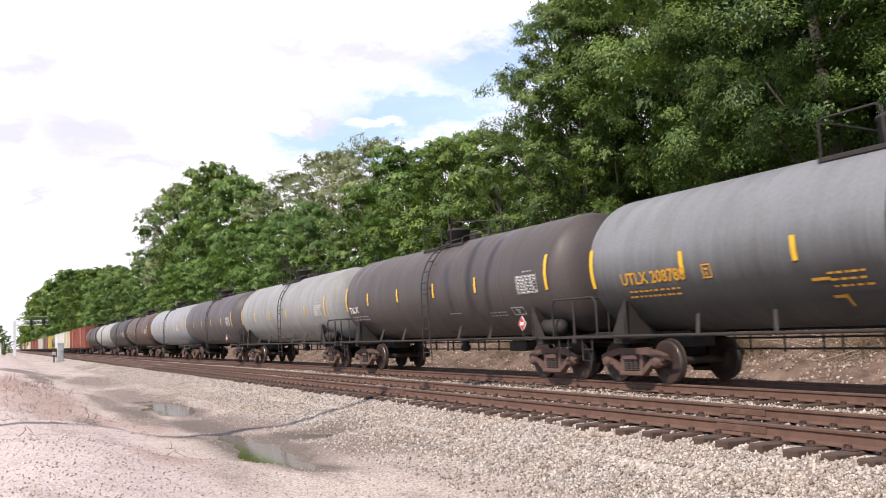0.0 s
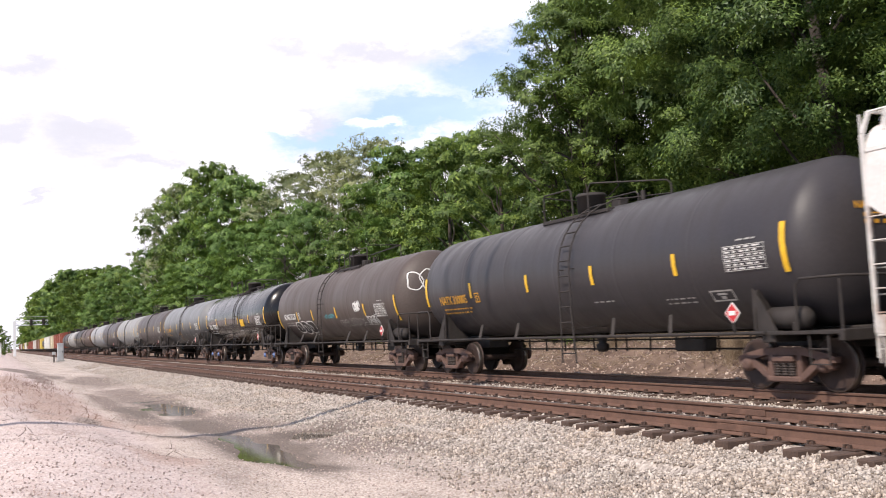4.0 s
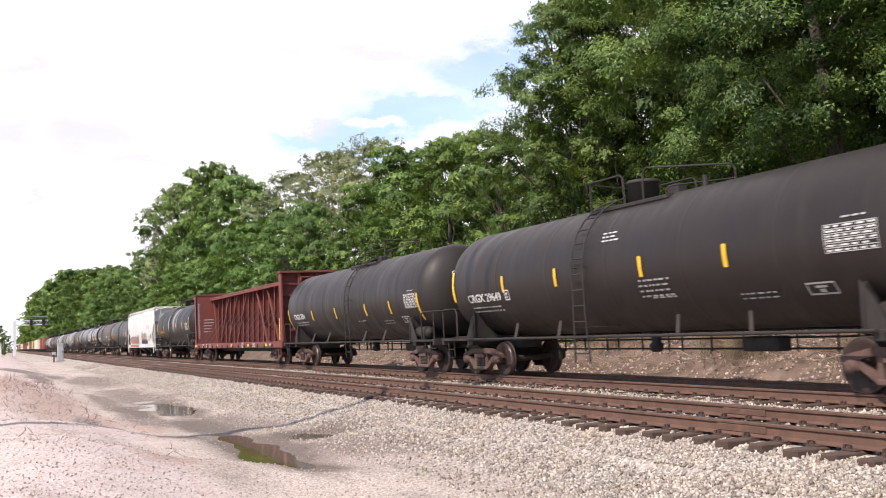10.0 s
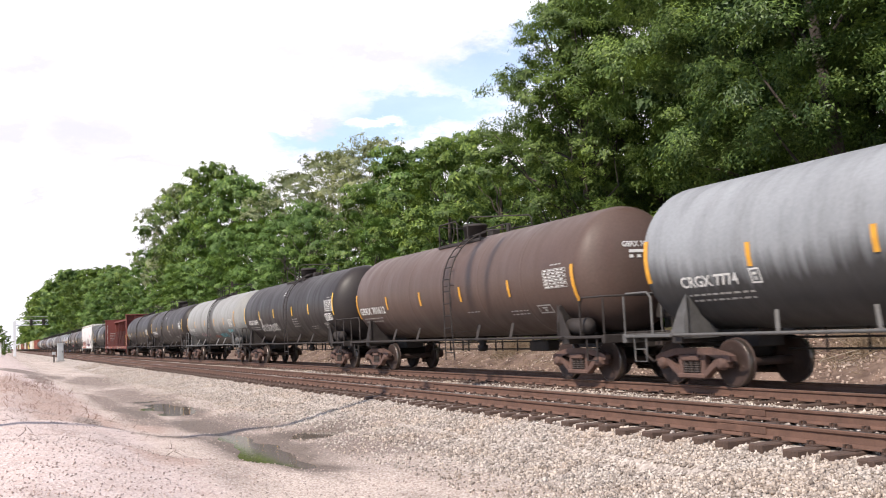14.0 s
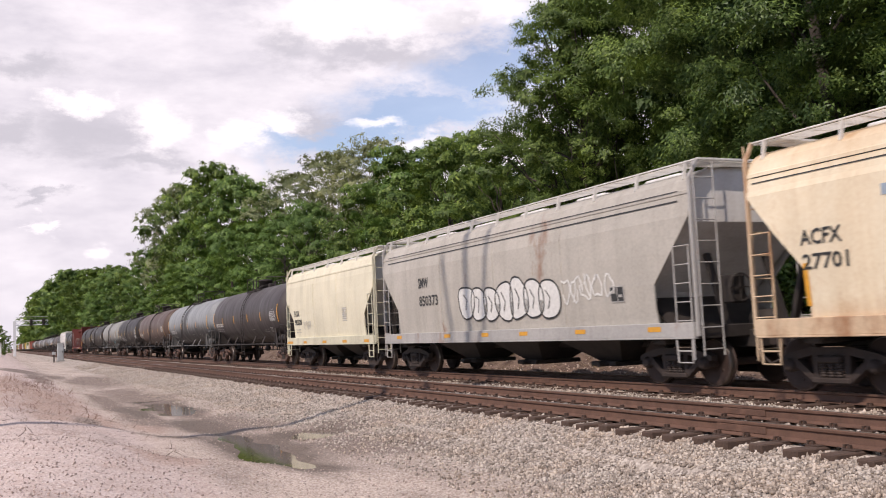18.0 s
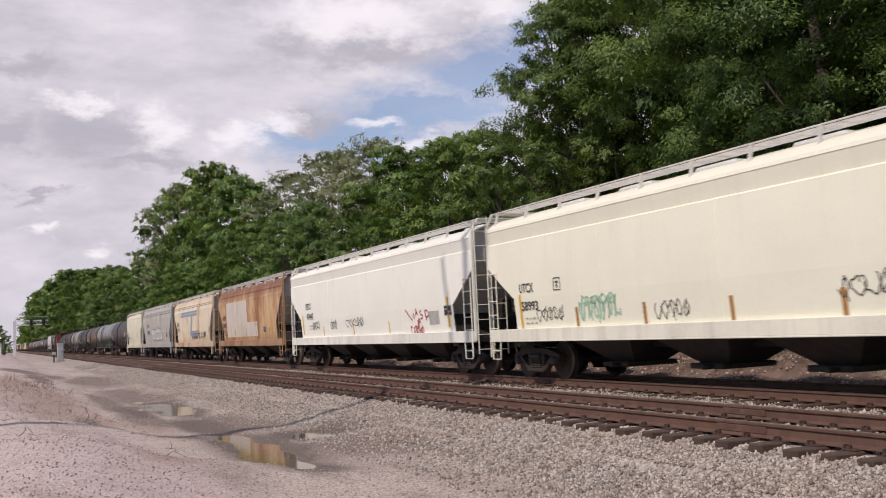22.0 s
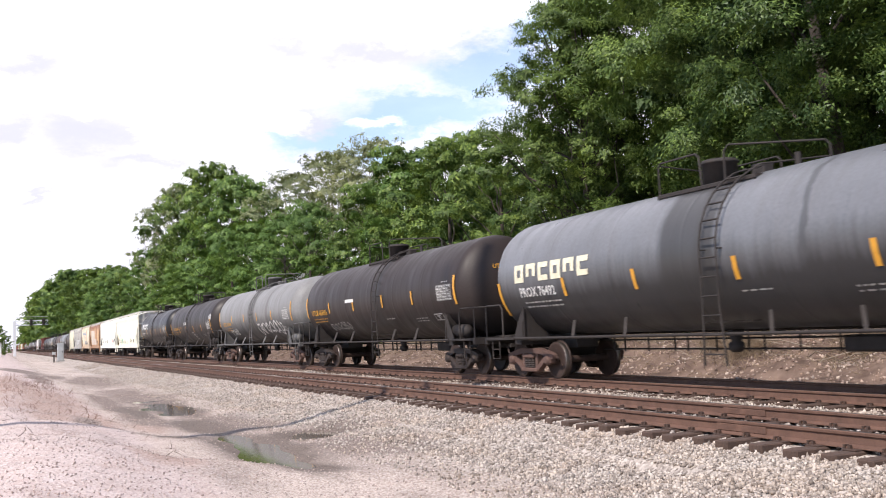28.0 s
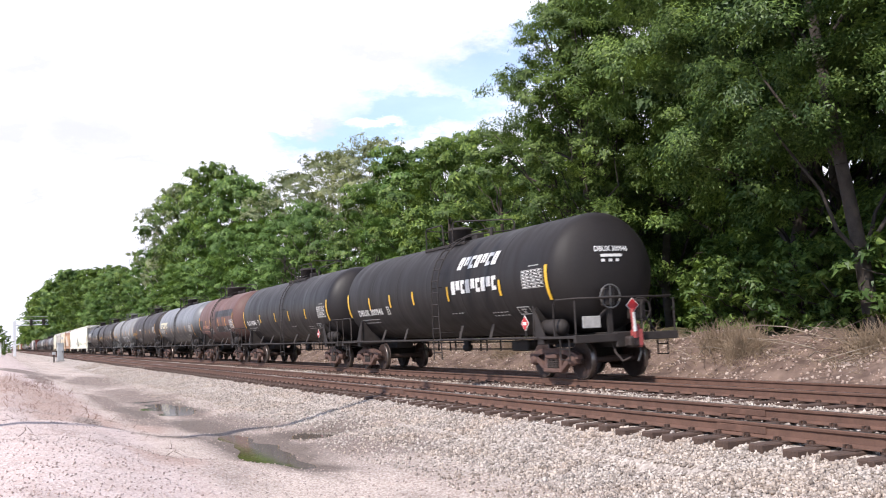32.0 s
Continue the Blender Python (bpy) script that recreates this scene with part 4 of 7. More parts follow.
class Side:
    """The camera-side surface of a body: takes (y, z) at an anchor and lays flat shapes on it."""

    def __init__(self, width_at, lift=0.014):
        self.width_at, self.lift = width_at, lift

    def at(self, y, z):
        return (-self.width_at(z) - self.lift, y, z)


def tank_side(r, zc):
    return Side(lambda z: math.sqrt(max(0.01, r * r - (z - zc) ** 2)))


def lay(car, side, name, mat, verts, faces, label=""):
    g = Geo().add([side.at(y, z) for y, z in verts], faces)
    return part(name, g.mesh(name, mat), car, None, label)


def write(car, side, text, y, z, wide, high, mat, name="lettering", slant=0.0):
    """A line of text that starts at y (it runs towards -y), with its foot at z."""
    v, f = letter_points(text)
    return lay(car, side, name, mat, [(y - (a * wide + b * high * slant), z + b * high) for a, b in v], f)


def rects(car, side, name, mat, boxes, label=""):
    """Upright rectangles (y0, z0, width, height), cut so that they follow a curved side."""
    if name in ("reflective_stripe", "reflective_patch", "painted_out_patch", "faded_band") and len(boxes) > 1:
        for box in boxes:
            rects(car, side, name, mat, [box], label)
        return None
    v, f = [], []
    for y, z, w, h in boxes:
        n = max(1, int(h / 0.16))
        for i in range(n + 1):
            v += [(y, z + h * i / n), (y - w, z + h * i / n)]
        k = len(v) - 2 * (n + 1)
        f += [(k + 2 * i, k + 2 * i + 1, k + 2 * i + 3, k + 2 * i + 2) for i in range(n)]
    ob = lay(car, side, name, mat, v, f, label)
    return tagged(ob, kind="stuff") if name in ("stencil_text", "data_text") or (name == "data_panel" and len(boxes) > 1) else ob


def small_lines(car, side, y, z, rows, mat, seed, wide=0.9, high=0.05, name="stencil_text"):
    """Writing too small to read: rows of short bars."""
    r = random.Random(seed)
    boxes = []
    for i in range(rows):
        a = y - r.uniform(0, 0.08)
        while a > y - wide:
            w = r.uniform(0.06, 0.17)
            boxes.append((a, z - i * high * 2.4, w, high * 0.8))
            a -= w + r.uniform(0.035, 0.08)
    return rects(car, side, name, mat, boxes)


def data_panel(car, side, y, z, w, h, mat=None):
    """A ruled table of figures too small to read: white rules on the tank, or a black plate with white marks."""
    r = random.Random(int(y * 100))
    if mat is not None:
        panel = rects(car, side, "data_panel", mat, [(y, z, w, h)])
        inner = Side(side.width_at, side.lift + 0.004)
        t = 0.025
        rects(car, inner, "data_text", WHITE_DULL, [(y, z, w, t), (y, z + h - t, w, t), (y, z, t, h), (y - w + t, z, t, h), (y - w * 0.5, z, t, h), (y - w * 0.12, z + h * 0.55, w * 0.26, h * 0.2), (y - w * 0.6, z + h * 0.3, w * 0.26, h * 0.16)])
        return panel
    t, n = 0.016, 6
    rules = [(y, z + (h - t) * i / n, w, t) for i in range(n + 1)] + [(y - (w - t) * i / 4, z, t, h) for i in (0, 1, 4)]
    rects(car, side, "data_panel", WHITE_DULL, rules)
    boxes = []
    for i in range(n):
        zz = z + h * (i + 0.32) / n
        a = y - 0.05
        while a > y - w + 0.12:
            q = r.uniform(0.07, 0.2)
            boxes.append((a, zz, min(q, a - (y - w) - 0.03), h / n * 0.36))
            a -= q + r.uniform(0.04, 0.09)
    return rects(car, side, "data_text", WHITE, boxes)


def frame_box(car, side, y, z, w, h, mat, t=0.035, name="stencil_box"):
    rects(car, side, name, mat, [(y, z, w, t), (y, z + h - t, w, t), (y, z, t, h), (y - w + t, z, t, h), (y - w * 0.3, z + h * 0.55, w * 0.4, h * 0.18), (y - w * 0.4, z + h * 0.2, w * 0.2, h * 0.26)])


def placard(car, y, z=1.40, s=0.17):
    """A diamond plate held upright beside the sill on a short bracket."""
    def plate(x, q):
        return Geo().prism([(y - q, z), (y, z - q), (y + q, z), (y, z + q)], x, x + 0.006, "x")
    back = part("placard", plate(-1.512, s * 1.2).mesh("placard", WHITE), car, None, "red and white hazard diamond")
    part("placard_field", plate(-1.522, s).mesh("placard_field", RED), back)
    part("placard_bar", Geo().block(-1.53, -1.524, y - 0.09, y + 0.09, z - 0.04, z + 0.04, 0.002).mesh("placard_bar", WHITE), back)
    part("placard_bracket", Geo().bar((-1.49, y, 1.02), (-1.49, y, z), 0.05, 0.03, (0, 1, 0)).mesh("placard_bracket", STEEL_DARK), car)


def logo_blocks(car, side, y, z, n, wide, high, mat, slant=0.25, name="logo", wordless=0.78):
    """A brand word as plain slanted blocks, one for each letter."""
    v, f = [], []
    step = wide / n
    t = high * 0.29
    for i in range(n):
        a0, a1 = i * step, i * step + step * wordless
        for p, q, b0, b1 in ((a0, a1, 0, t), (a0, a1, high - t, high), (a0, a0 + t * 1.1, t, high - t), (a1 - t * 1.1, a1, t, high - t)):
            if (i % 3 == 1 and b0 == 0) or (i % 3 == 2 and 0 < b0 < high - t and p > a0):
                continue
            k = len(v)
            v += [(y - p - b0 * slant, z + b0), (y - q - b0 * slant, z + b0), (y - q - b1 * slant, z + b1), (y - p - b1 * slant, z + b1)]
            f.append((k, k + 1, k + 2, k + 3))
    return lay(car, side, name, mat, v, f)


def ribbon(pts, w):
    v, f = [], []
    for i, p in enumerate(pts):
        a, b = pts[max(0, i - 1)], pts[min(len(pts) - 1, i + 1)]
        d = (b[0] - a[0], b[1] - a[1])
        n = math.hypot(*d) or 1
        v += [(p[0] - d[1] / n * w / 2, p[1] + d[0] / n * w / 2), (p[0] + d[1] / n * w / 2, p[1] - d[0] / n * w / 2)]
    f = [(2 * i, 2 * i + 1, 2 * i + 3, 2 * i + 2) for i in range(len(pts) - 1)]
    return v, f


def scrawl(car, side, y, z, wide, high, mat, seed, n=5, w=0.045, name="spray_tag"):
    """Sprayed loops and strokes with no readable word."""
    r = random.Random(seed)
    v, f = [], []
    step = wide / n
    for i in range(n):
        c = y - step * (i + 0.5)
        a0, turn = r.uniform(0, 6.28), r.choice((-1, 1)) * r.uniform(4.2, 7.5)
        rx, rz = step * r.uniform(0.4, 0.62), high * r.uniform(0.36, 0.5)
        wob = r.uniform(-0.25, 0.25)
        pts = []
        for k in range(15):
            q = k / 14
            a = a0 + turn * q
            pts.append((c + rx * math.cos(a) * (1 - 0.3 * q) + wob * high * (q - 0.5), z + high / 2 + rz * math.sin(a) * (0.75 + 0.25 * math.sin(3 * a + i))))
        pv, pf = ribbon(pts, w)
        f += [tuple(j + len(v) for j in q) for q in pf]
        v += pv
        if r.random() < 0.6:
            pv, pf = ribbon([(c + rx * r.uniform(-1, 1), z + high * r.uniform(-0.05, 0.3)), (c, z + high / 2), (c + rx * r.uniform(-1, 1), z + high * r.uniform(0.7, 1.05))], w)
            f += [tuple(j + len(v) for j in q) for q in pf]
            v += pv
    return lay(car, side, name, mat, v, f)


def bubble_tag(car, side, y, z, wide, high, fill, line, seed, n=6, name="bubble_lettering", jag=0.0):
    """Sprayed bubble shapes: filled lobes with a dark outline."""
    r = random.Random(seed)
    fv, ff, lv, lf = [], [], [], []
    step = wide / n
    for i in range(n):
        c = y - step * (i + 0.5)
        rx, rz = step * r.uniform(0.6, 0.72), high * r.uniform(0.4, 0.52)
        zc = z + high * 0.48 + r.uniform(-0.05, 0.07) * high
        ph, amp = r.uniform(0, 6.28), r.uniform(0.04, 0.12) + jag
        ring = []
        for k in range(22):
            a = math.tau * k / 22
            q = 1 + amp * math.sin((3 if jag < 0.1 else 5) * a + ph)
            ring.append((c + rx * q * math.copysign(abs(math.cos(a)) ** 0.8, math.cos(a)), zc + rz * q * math.copysign(abs(math.sin(a)) ** 0.8, math.sin(a))))
        k0 = len(fv)
        fv += [(c, zc)] + ring
        ff += [(k0, k0 + 1 + k, k0 + 1 + (k + 1) % 22) for k in range(22)]
        pv, pf = ribbon(ring + ring[:2], 0.045 + 0.02 * jag)
        lf += [tuple(j + len(lv) for j in q) for q in pf]
        lv += pv
        pv, pf = ribbon([(c + rx * 0.3, zc + rz * 0.5), (c - rx * 0.1, zc + rz * r.uniform(-0.2, 0.3)), (c + rx * 0.15, zc - rz * 0.5)], 0.04)
        lf += [tuple(j + len(lv) for j in q) for q in pf]
        lv += pv
    lay(car, side, name, fill, fv, ff, "sprayed bubble shapes")
    lay(car, Side(side.width_at, side.lift + 0.006), "outline", line, lv, lf)


# ---------------------------------------------------------------- tank cars
def add_spill(m, y0, half, colour, strength=0.75, reach=0.3, low=0.0):
    """A band of spilt product round the tank under its manway."""
    nt = m.node_tree
    b = nt.nodes["Principled BSDF"]
    n, l = nt.nodes.new, nt.links.new
    old = b.inputs["Base Color"].links[0].from_socket
    tc, sep = n("ShaderNodeTexCoord"), n("ShaderNodeSeparateXYZ")
    l(tc.outputs["Object"], sep.inputs[0])
    no = noise_at(nt, 1.3, 5.0, (1, 2.2, 0.35))
    k = n("ShaderNodeMath")
    k.operation = "MULTIPLY_ADD"
    l(no, k.inputs[0])
    k.inputs[1].default_value = reach * 2
    l(sep.outputs[1], k.inputs[2])
    d = n("ShaderNodeMath")
    d.operation = "SUBTRACT"
    l(k.outputs[0], d.inputs[0])
    d.inputs[1].default_value = y0 + reach
    a = n("ShaderNodeMath")
    a.operation = "ABSOLUTE"
    l(d.outputs[0], a.inputs[0])
    r = n("ShaderNodeMapRange")
    r.inputs[1].default_value, r.inputs[2].default_value, r.inputs[3].default_value, r.inputs[4].default_value = half, half * 0.75, 0.0, strength
    l(a.outputs[0], r.inputs[0])
    fade = n("ShaderNodeMapRange")
    fade.inputs[1].default_value, fade.inputs[2].default_value = low - 0.25, low + 0.35
    zz = n("ShaderNodeMath")
    zz.operation = "MULTIPLY_ADD"
    l(no, zz.inputs[0])
    zz.inputs[1].default_value = 0.8
    l(sep.outputs[2], zz.inputs[2])
    l(zz.outputs[0], fade.inputs[0])
    both = n("ShaderNodeMath")
    both.operation = "MULTIPLY"
    l(r.outputs[0], both.inputs[0])
    l(fade.outputs[0], both.inputs[1])
    l(mixed(nt, both.outputs[0], old, colour), b.inputs["Base Color"])
    return m


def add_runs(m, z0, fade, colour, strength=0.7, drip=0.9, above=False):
    """Rust colour or a darker tone below (or above) a height, with an uneven edge of long runs."""
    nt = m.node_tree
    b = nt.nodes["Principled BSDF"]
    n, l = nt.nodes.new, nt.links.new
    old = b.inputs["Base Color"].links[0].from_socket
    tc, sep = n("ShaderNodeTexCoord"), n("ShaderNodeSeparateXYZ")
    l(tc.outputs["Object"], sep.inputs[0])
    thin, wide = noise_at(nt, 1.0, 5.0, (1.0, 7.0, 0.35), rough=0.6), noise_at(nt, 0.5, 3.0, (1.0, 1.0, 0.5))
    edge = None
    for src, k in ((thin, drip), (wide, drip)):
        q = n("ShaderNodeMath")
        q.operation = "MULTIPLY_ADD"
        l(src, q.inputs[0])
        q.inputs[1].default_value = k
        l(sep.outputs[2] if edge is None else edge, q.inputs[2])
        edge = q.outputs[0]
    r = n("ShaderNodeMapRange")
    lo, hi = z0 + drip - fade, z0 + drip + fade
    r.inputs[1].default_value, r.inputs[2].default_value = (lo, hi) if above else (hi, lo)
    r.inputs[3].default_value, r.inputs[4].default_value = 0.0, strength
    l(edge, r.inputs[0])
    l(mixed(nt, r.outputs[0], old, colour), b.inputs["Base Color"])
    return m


# dark tone mixed into the lower part of tank bodies
LOWER_DARK = (0.030, 0.027, 0.026)


def end_tag(car, half, r, zc, seed, mat):
    """Three sprayed bubble outlines on the rounded rear head of a tank."""
    rr = random.Random(seed)
    for i in range(3):
        cx, cz, ph = -0.95 + 0.42 * i, 3.0 + 0.05 * i, rr.uniform(0, 6)
        ring = [(cx + 0.24 * (1 + 0.15 * math.sin(3 * a + ph)) * math.cos(a), cz + 0.33 * (1 + 0.1 * math.sin(2 * a + ph)) * math.sin(a)) for a in [math.tau * k / 22 for k in range(24)]]
        v, f = ribbon(ring, 0.035)
        v = [(x, -half - 0.76 * math.sqrt(max(0.0, 1 - ((z - zc) ** 2 + x * x) / (r * r))) - 0.015, z) for x, z in v]
        part("spray_tag", Geo().add(v, f).mesh("spray_tag", mat), car)


def ladder_geo(r, zc, y0, wide=0.46):
    def gen():
        g = Geo()
        arc = [(-(r + 0.13) * math.cos(a), zc + (r + 0.13) * math.sin(a)) for a in [math.radians(d) for d in (78, 66, 54, 42, 30, 18, 6, 0)]]
        path = arc + [(-(r + 0.13), 1.6), (-(r + 0.10), 0.45)]
        for s in (-1, 1):
            g.tube([(x, y0 + s * wide / 2 + (s * 0.07 if i == len(path) - 1 else 0), z) for i, (x, z) in enumerate(path)], 0.021, 6)
        total = [0.0]
        for p, q in zip(path, path[1:]):
            total.append(total[-1] + math.hypot(q[0] - p[0], q[1] - p[1]))
        for i in range(12):
            d = total[-1] * (i + 0.6) / 12.2
            k = max(j for j in range(len(total) - 1) if total[j] <= d)
            t = (d - total[k]) / (total[k + 1] - total[k])
            x, z = (path[k][j] + (path[k + 1][j] - path[k][j]) * t for j in (0, 1))
            g.tube([(x, y0 - wide / 2, z), (x, y0 + wide / 2, z)], 0.018, 6)
        for z in (1.25, 2.6):
            x = -math.sqrt(max(0.1, r * r - (z - zc) ** 2))
            g.bar((x, y0 - wide / 2, z), (-(r + 0.12), y0 - wide / 2, z), 0.05, 0.02)
            g.bar((x, y0 + wide / 2, z), (-(r + 0.12), y0 + wide / 2, z), 0.05, 0.02)
        return g
    return gen


def railing_geo(top, style):
    def gen():
        g = Geo()
        if style == "loops":
            g.tube([(-0.7, 0.55, top), (-0.7, 0.55, top + 0.5), (-0.7, 0.47, top + 0.6), (-0.7, -0.02, top + 0.6), (-0.7, -0.12, top + 0.5), (-0.7, -0.12, top)], 0.02, 6)
            g.tube([(-0.7, -0.75, top - 0.05), (-0.7, -0.75, top + 0.52), (-0.7, -0.87, top + 0.62), (-0.7, -2.7, top + 0.62), (-0.7, -2.8, top + 0.53), (-0.7, -2.8, top - 0.05)], 0.021, 6)
            g.tube([(-0.62, -0.95, top), (-0.62, -0.95, top + 0.6)], 0.022, 6)
            g.tube([(-0.7, -2.8, top + 0.4), (-0.7, -0.75, top + 0.4)], 0.018, 6)
            g.tube([(0.7, -2.8, top), (0.7, -2.8, top + 0.7), (0.7, 0.55, top + 0.6), (0.7, 0.55, top)], 0.022, 6)
            g.tube([(-0.7, -2.8, top + 0.7), (0.7, -2.8, top + 0.7)], 0.02, 6)
        else:
            a, h, x = top - 0.22, top + 0.63, 0.76
            g.tube([(-x, 1.45, a), (-x, 1.45, h - 0.06), (-x, 1.38, h), (-x, 0.25, h), (-x, 0.16, h - 0.08), (-x, 0.1, a)], 0.022, 6)
            g.tube([(-x, -0.57, a), (-x, -0.57, h - 0.1), (-x + 0.05, -0.64, h + 0.02), (x - 0.05, -1.7, h - 0.03), (x, -1.77, h - 0.12), (x, -1.8, a)], 0.022, 6)
            g.tube([(x, 1.45, a), (x, 1.45, h - 0.16), (x, 1.4, h - 0.12), (x, -0.4, h - 0.12), (x, -0.5, h - 0.2), (x, -0.53, a)], 0.02, 6)
            g.tube([(-x, 1.45, h - 0.04), (x, 1.45, h - 0.14)], 0.016, 6)
            g.tube([(-x, -1.36, a), (-x, -1.36, a + 0.3), (-x + 0.1, -1.42, a + 0.36), (x, -1.75, h - 0.35)], 0.018, 6)
        return g
    return gen


def add_platform(car, top, y0, y1, mat, full):
    """Walkway on the tank: two long beams, cross beams and grating bars."""
    tag = "%.2f|%.2f" % (y0, y1)
    plat = part("platform", shared("platform|" + tag, lambda: Geo().block(-0.80, -0.75, y0, y1, -0.05, 0.03, 0.008), mat), car, pose(0, 0, top))
    part("inner_beam", shared("inner_beam|" + tag, lambda: Geo().block(-0.3, -0.26, y0, y1, -0.04, 0.03, 0.008), mat), plat)
    for k in range(4):
        part("cross_beam", shared("cross_beam", lambda: Geo().block(-0.79, 0.75, 0, 0.06, -0.12, -0.055, 0.008), mat), plat, pose(0, y0 + (y1 - 0.06 - y0) * k / 3, 0))
    if full:
        for k in range(5):
            part("grating_bar", shared("grating_bar|" + tag, lambda: Geo().box(-0.015, 0.015, y0, y1, -0.03, 0.03), mat), plat, pose(-0.70 + 0.085 * k, 0, 0.02))


def shell_geo(half, r, zc, e=0.76):
    def gen():
        prof = [(-half - e * math.sin(a), r * math.cos(a)) for a in [math.pi / 2 * i / 10 for i in range(10, 0, -1)]]
        prof = [(s, max(0.02, q)) for s, q in prof] + [(-half, r)]
        k = 6
        for i in range(1, k):
            y = -half + 2 * half * i / k
            prof += [(y - 0.09, r), (y - 0.03, r), (y - 0.02, r + 0.002), (y + 0.02, r + 0.002), (y + 0.03, r), (y + 0.09, r)]
        prof += [(-s, q) for s, q in prof[10::-1]]
        return Geo().lathe(prof, "y", (0, 0, zc), 56)
    return gen


def end_gear(car, s, tc, steel, loop=1.9, wheel=False, zplat=1.05, full=True):
    """Stub sill, platform, guard rail and coupler of one end (s = +1 front, -1 rear)."""
    y = tc / 2
    m = pose(0, 0, 0, 0, 0, 0 if s > 0 else 180)

    def sill():
        g = Geo().block(-0.33, 0.33, y - 1.1, y + 1.72, 0.74, 1.1, 0.02)
        g.block(-1.4, 1.4, y - 0.16, y + 0.16, 0.86, 1.06, 0.02)
        return g

    def plat():
        g = Geo().block(-1.47, 1.47, y + 0.1, y + 1.64, zplat - 0.06, zplat, 0.01)
        g.block(-1.47, 1.47, y + 1.6, y + 1.72, 0.88, zplat + 0.02, 0.015)
        return g
    part("draft_sill", shared("draft_sill|%.1f" % tc, sill, STEEL_DARK), car, m)
    part("end_platform", shared("end_platform|%.1f" % tc, plat, steel), car, m)
    part("coupler", shared("coupler", coupler_geo, TRUCK_DARK), car, pose(0, s * (y + 1.62), 0, 0, 0, 0 if s > 0 else 180))
    if not full:
        return

    def guard():
        g = Geo()
        y1 = y + 1.66
        g.tube([(-1.42, y + 0.72, 1.0), (-1.42, y + 0.72, loop - 0.12), (-1.42, y + 0.84, loop), (-1.42, y1 - 0.1, loop), (-1.36, y1, loop), (1.36, y1, loop), (1.42, y1 - 0.1, loop), (1.42, y + 0.84, loop), (1.42, y + 0.72, loop - 0.12), (1.42, y + 0.72, 1.0)], 0.024, 7)
        for x in (-1.42, 1.42):
            g.tube([(x, y1, 1.0), (x, y1, loop - 0.05)], 0.022, 7)
        g.tube([(-0.45, y1, 1.0), (-0.45, y1, loop)], 0.018, 6)
        return g

    def step(x):
        return lambda: Geo().tube([(x, y + 0.95, 1.0), (x, y + 0.95, 0.5), (x, y + 1.35, 0.5), (x, y + 1.35, 1.0)], 0.02, 6).tube([(x, y + 0.95, 0.75), (x, y + 1.35, 0.75)], 0.016, 6)
    part("guard_rail", shared("guard_rail|%.1f" % tc, guard, steel), car, m)
    for x in (-1.42, 1.42):
        part("step", shared("step|%.1f|%.1f" % (tc, x), step(x), steel), car, m)

    def saddle(x):
        def gen():
            g = Geo().prism([(x * 1.42, 0.95), (x * 1.42, 1.38), (x * 1.33, 1.78), (x * 1.24, 1.80), (x * 1.0, 1.40), (x * 0.6, 1.1), (x * 0.6, 0.95)], y - 0.3, y - 0.26, "y")
            return g.prism([(y - 0.34, 0.98), (y + 0.25, 0.98), (y - 0.1, 1.55), (y - 0.34, 1.82)], x * 1.36, x * 1.385, "x")
        return gen
    for x in (-1, 1):
        part("saddle", shared("saddle|%.1f|%d" % (tc, x), saddle(x), steel), car, m)
    if wheel:
        def brake():
            g = Geo()
            ring = [(-0.62 + 0.28 * math.cos(a), y + 1.42, 1.62 + 0.28 * math.sin(a)) for a in [math.tau * i / 16 for i in range(17)]]
            g.tube(ring, 0.02, 6, False)
            for a in (0.3, 1.87, 3.44, 5.0):
                g.tube([(-0.62, y + 1.42, 1.62), (-0.62 + 0.27 * math.cos(a), y + 1.42, 1.62 + 0.27 * math.sin(a))], 0.015, 6)
            g.block(-0.82, -0.42, y + 1.1, y + 1.36, 1.38, 1.86, 0.03)
            g.tube([(-1.2, y + 1.2, 1.05), (-0.75, y + 1.2, 1.6)], 0.03, 6)
            return g

        def tank_air():
            prof = [(0, 0.02), (0.05, 0.14), (0.14, 0.2), (0.86, 0.2), (0.95, 0.14), (1.0, 0.02)]
            g = Geo().lathe([(y - 0.25 + a, q) for a, q in prof], "y", (-1.12, 0, 1.27), 16)
            g.block(-1.32, -0.92, y - 0.05, y + 0.0, 1.02, 1.2, 0.01)
            g.block(-1.32, -0.92, y + 0.5, y + 0.55, 1.02, 1.2, 0.01)
            return g
        part("hand_brake", shared("hand_brake|%.1f" % tc, brake, STEEL_DARK), car, m)
        g = tank_air()
        if s < 0:
            g.v = [(a, -b, c) for a, b, c in g.v]
        part("air_reservoir", g.mesh("air_reservoir", steel), car)


STRIPES = (4.45, 1.5, -1.5, -4.5)


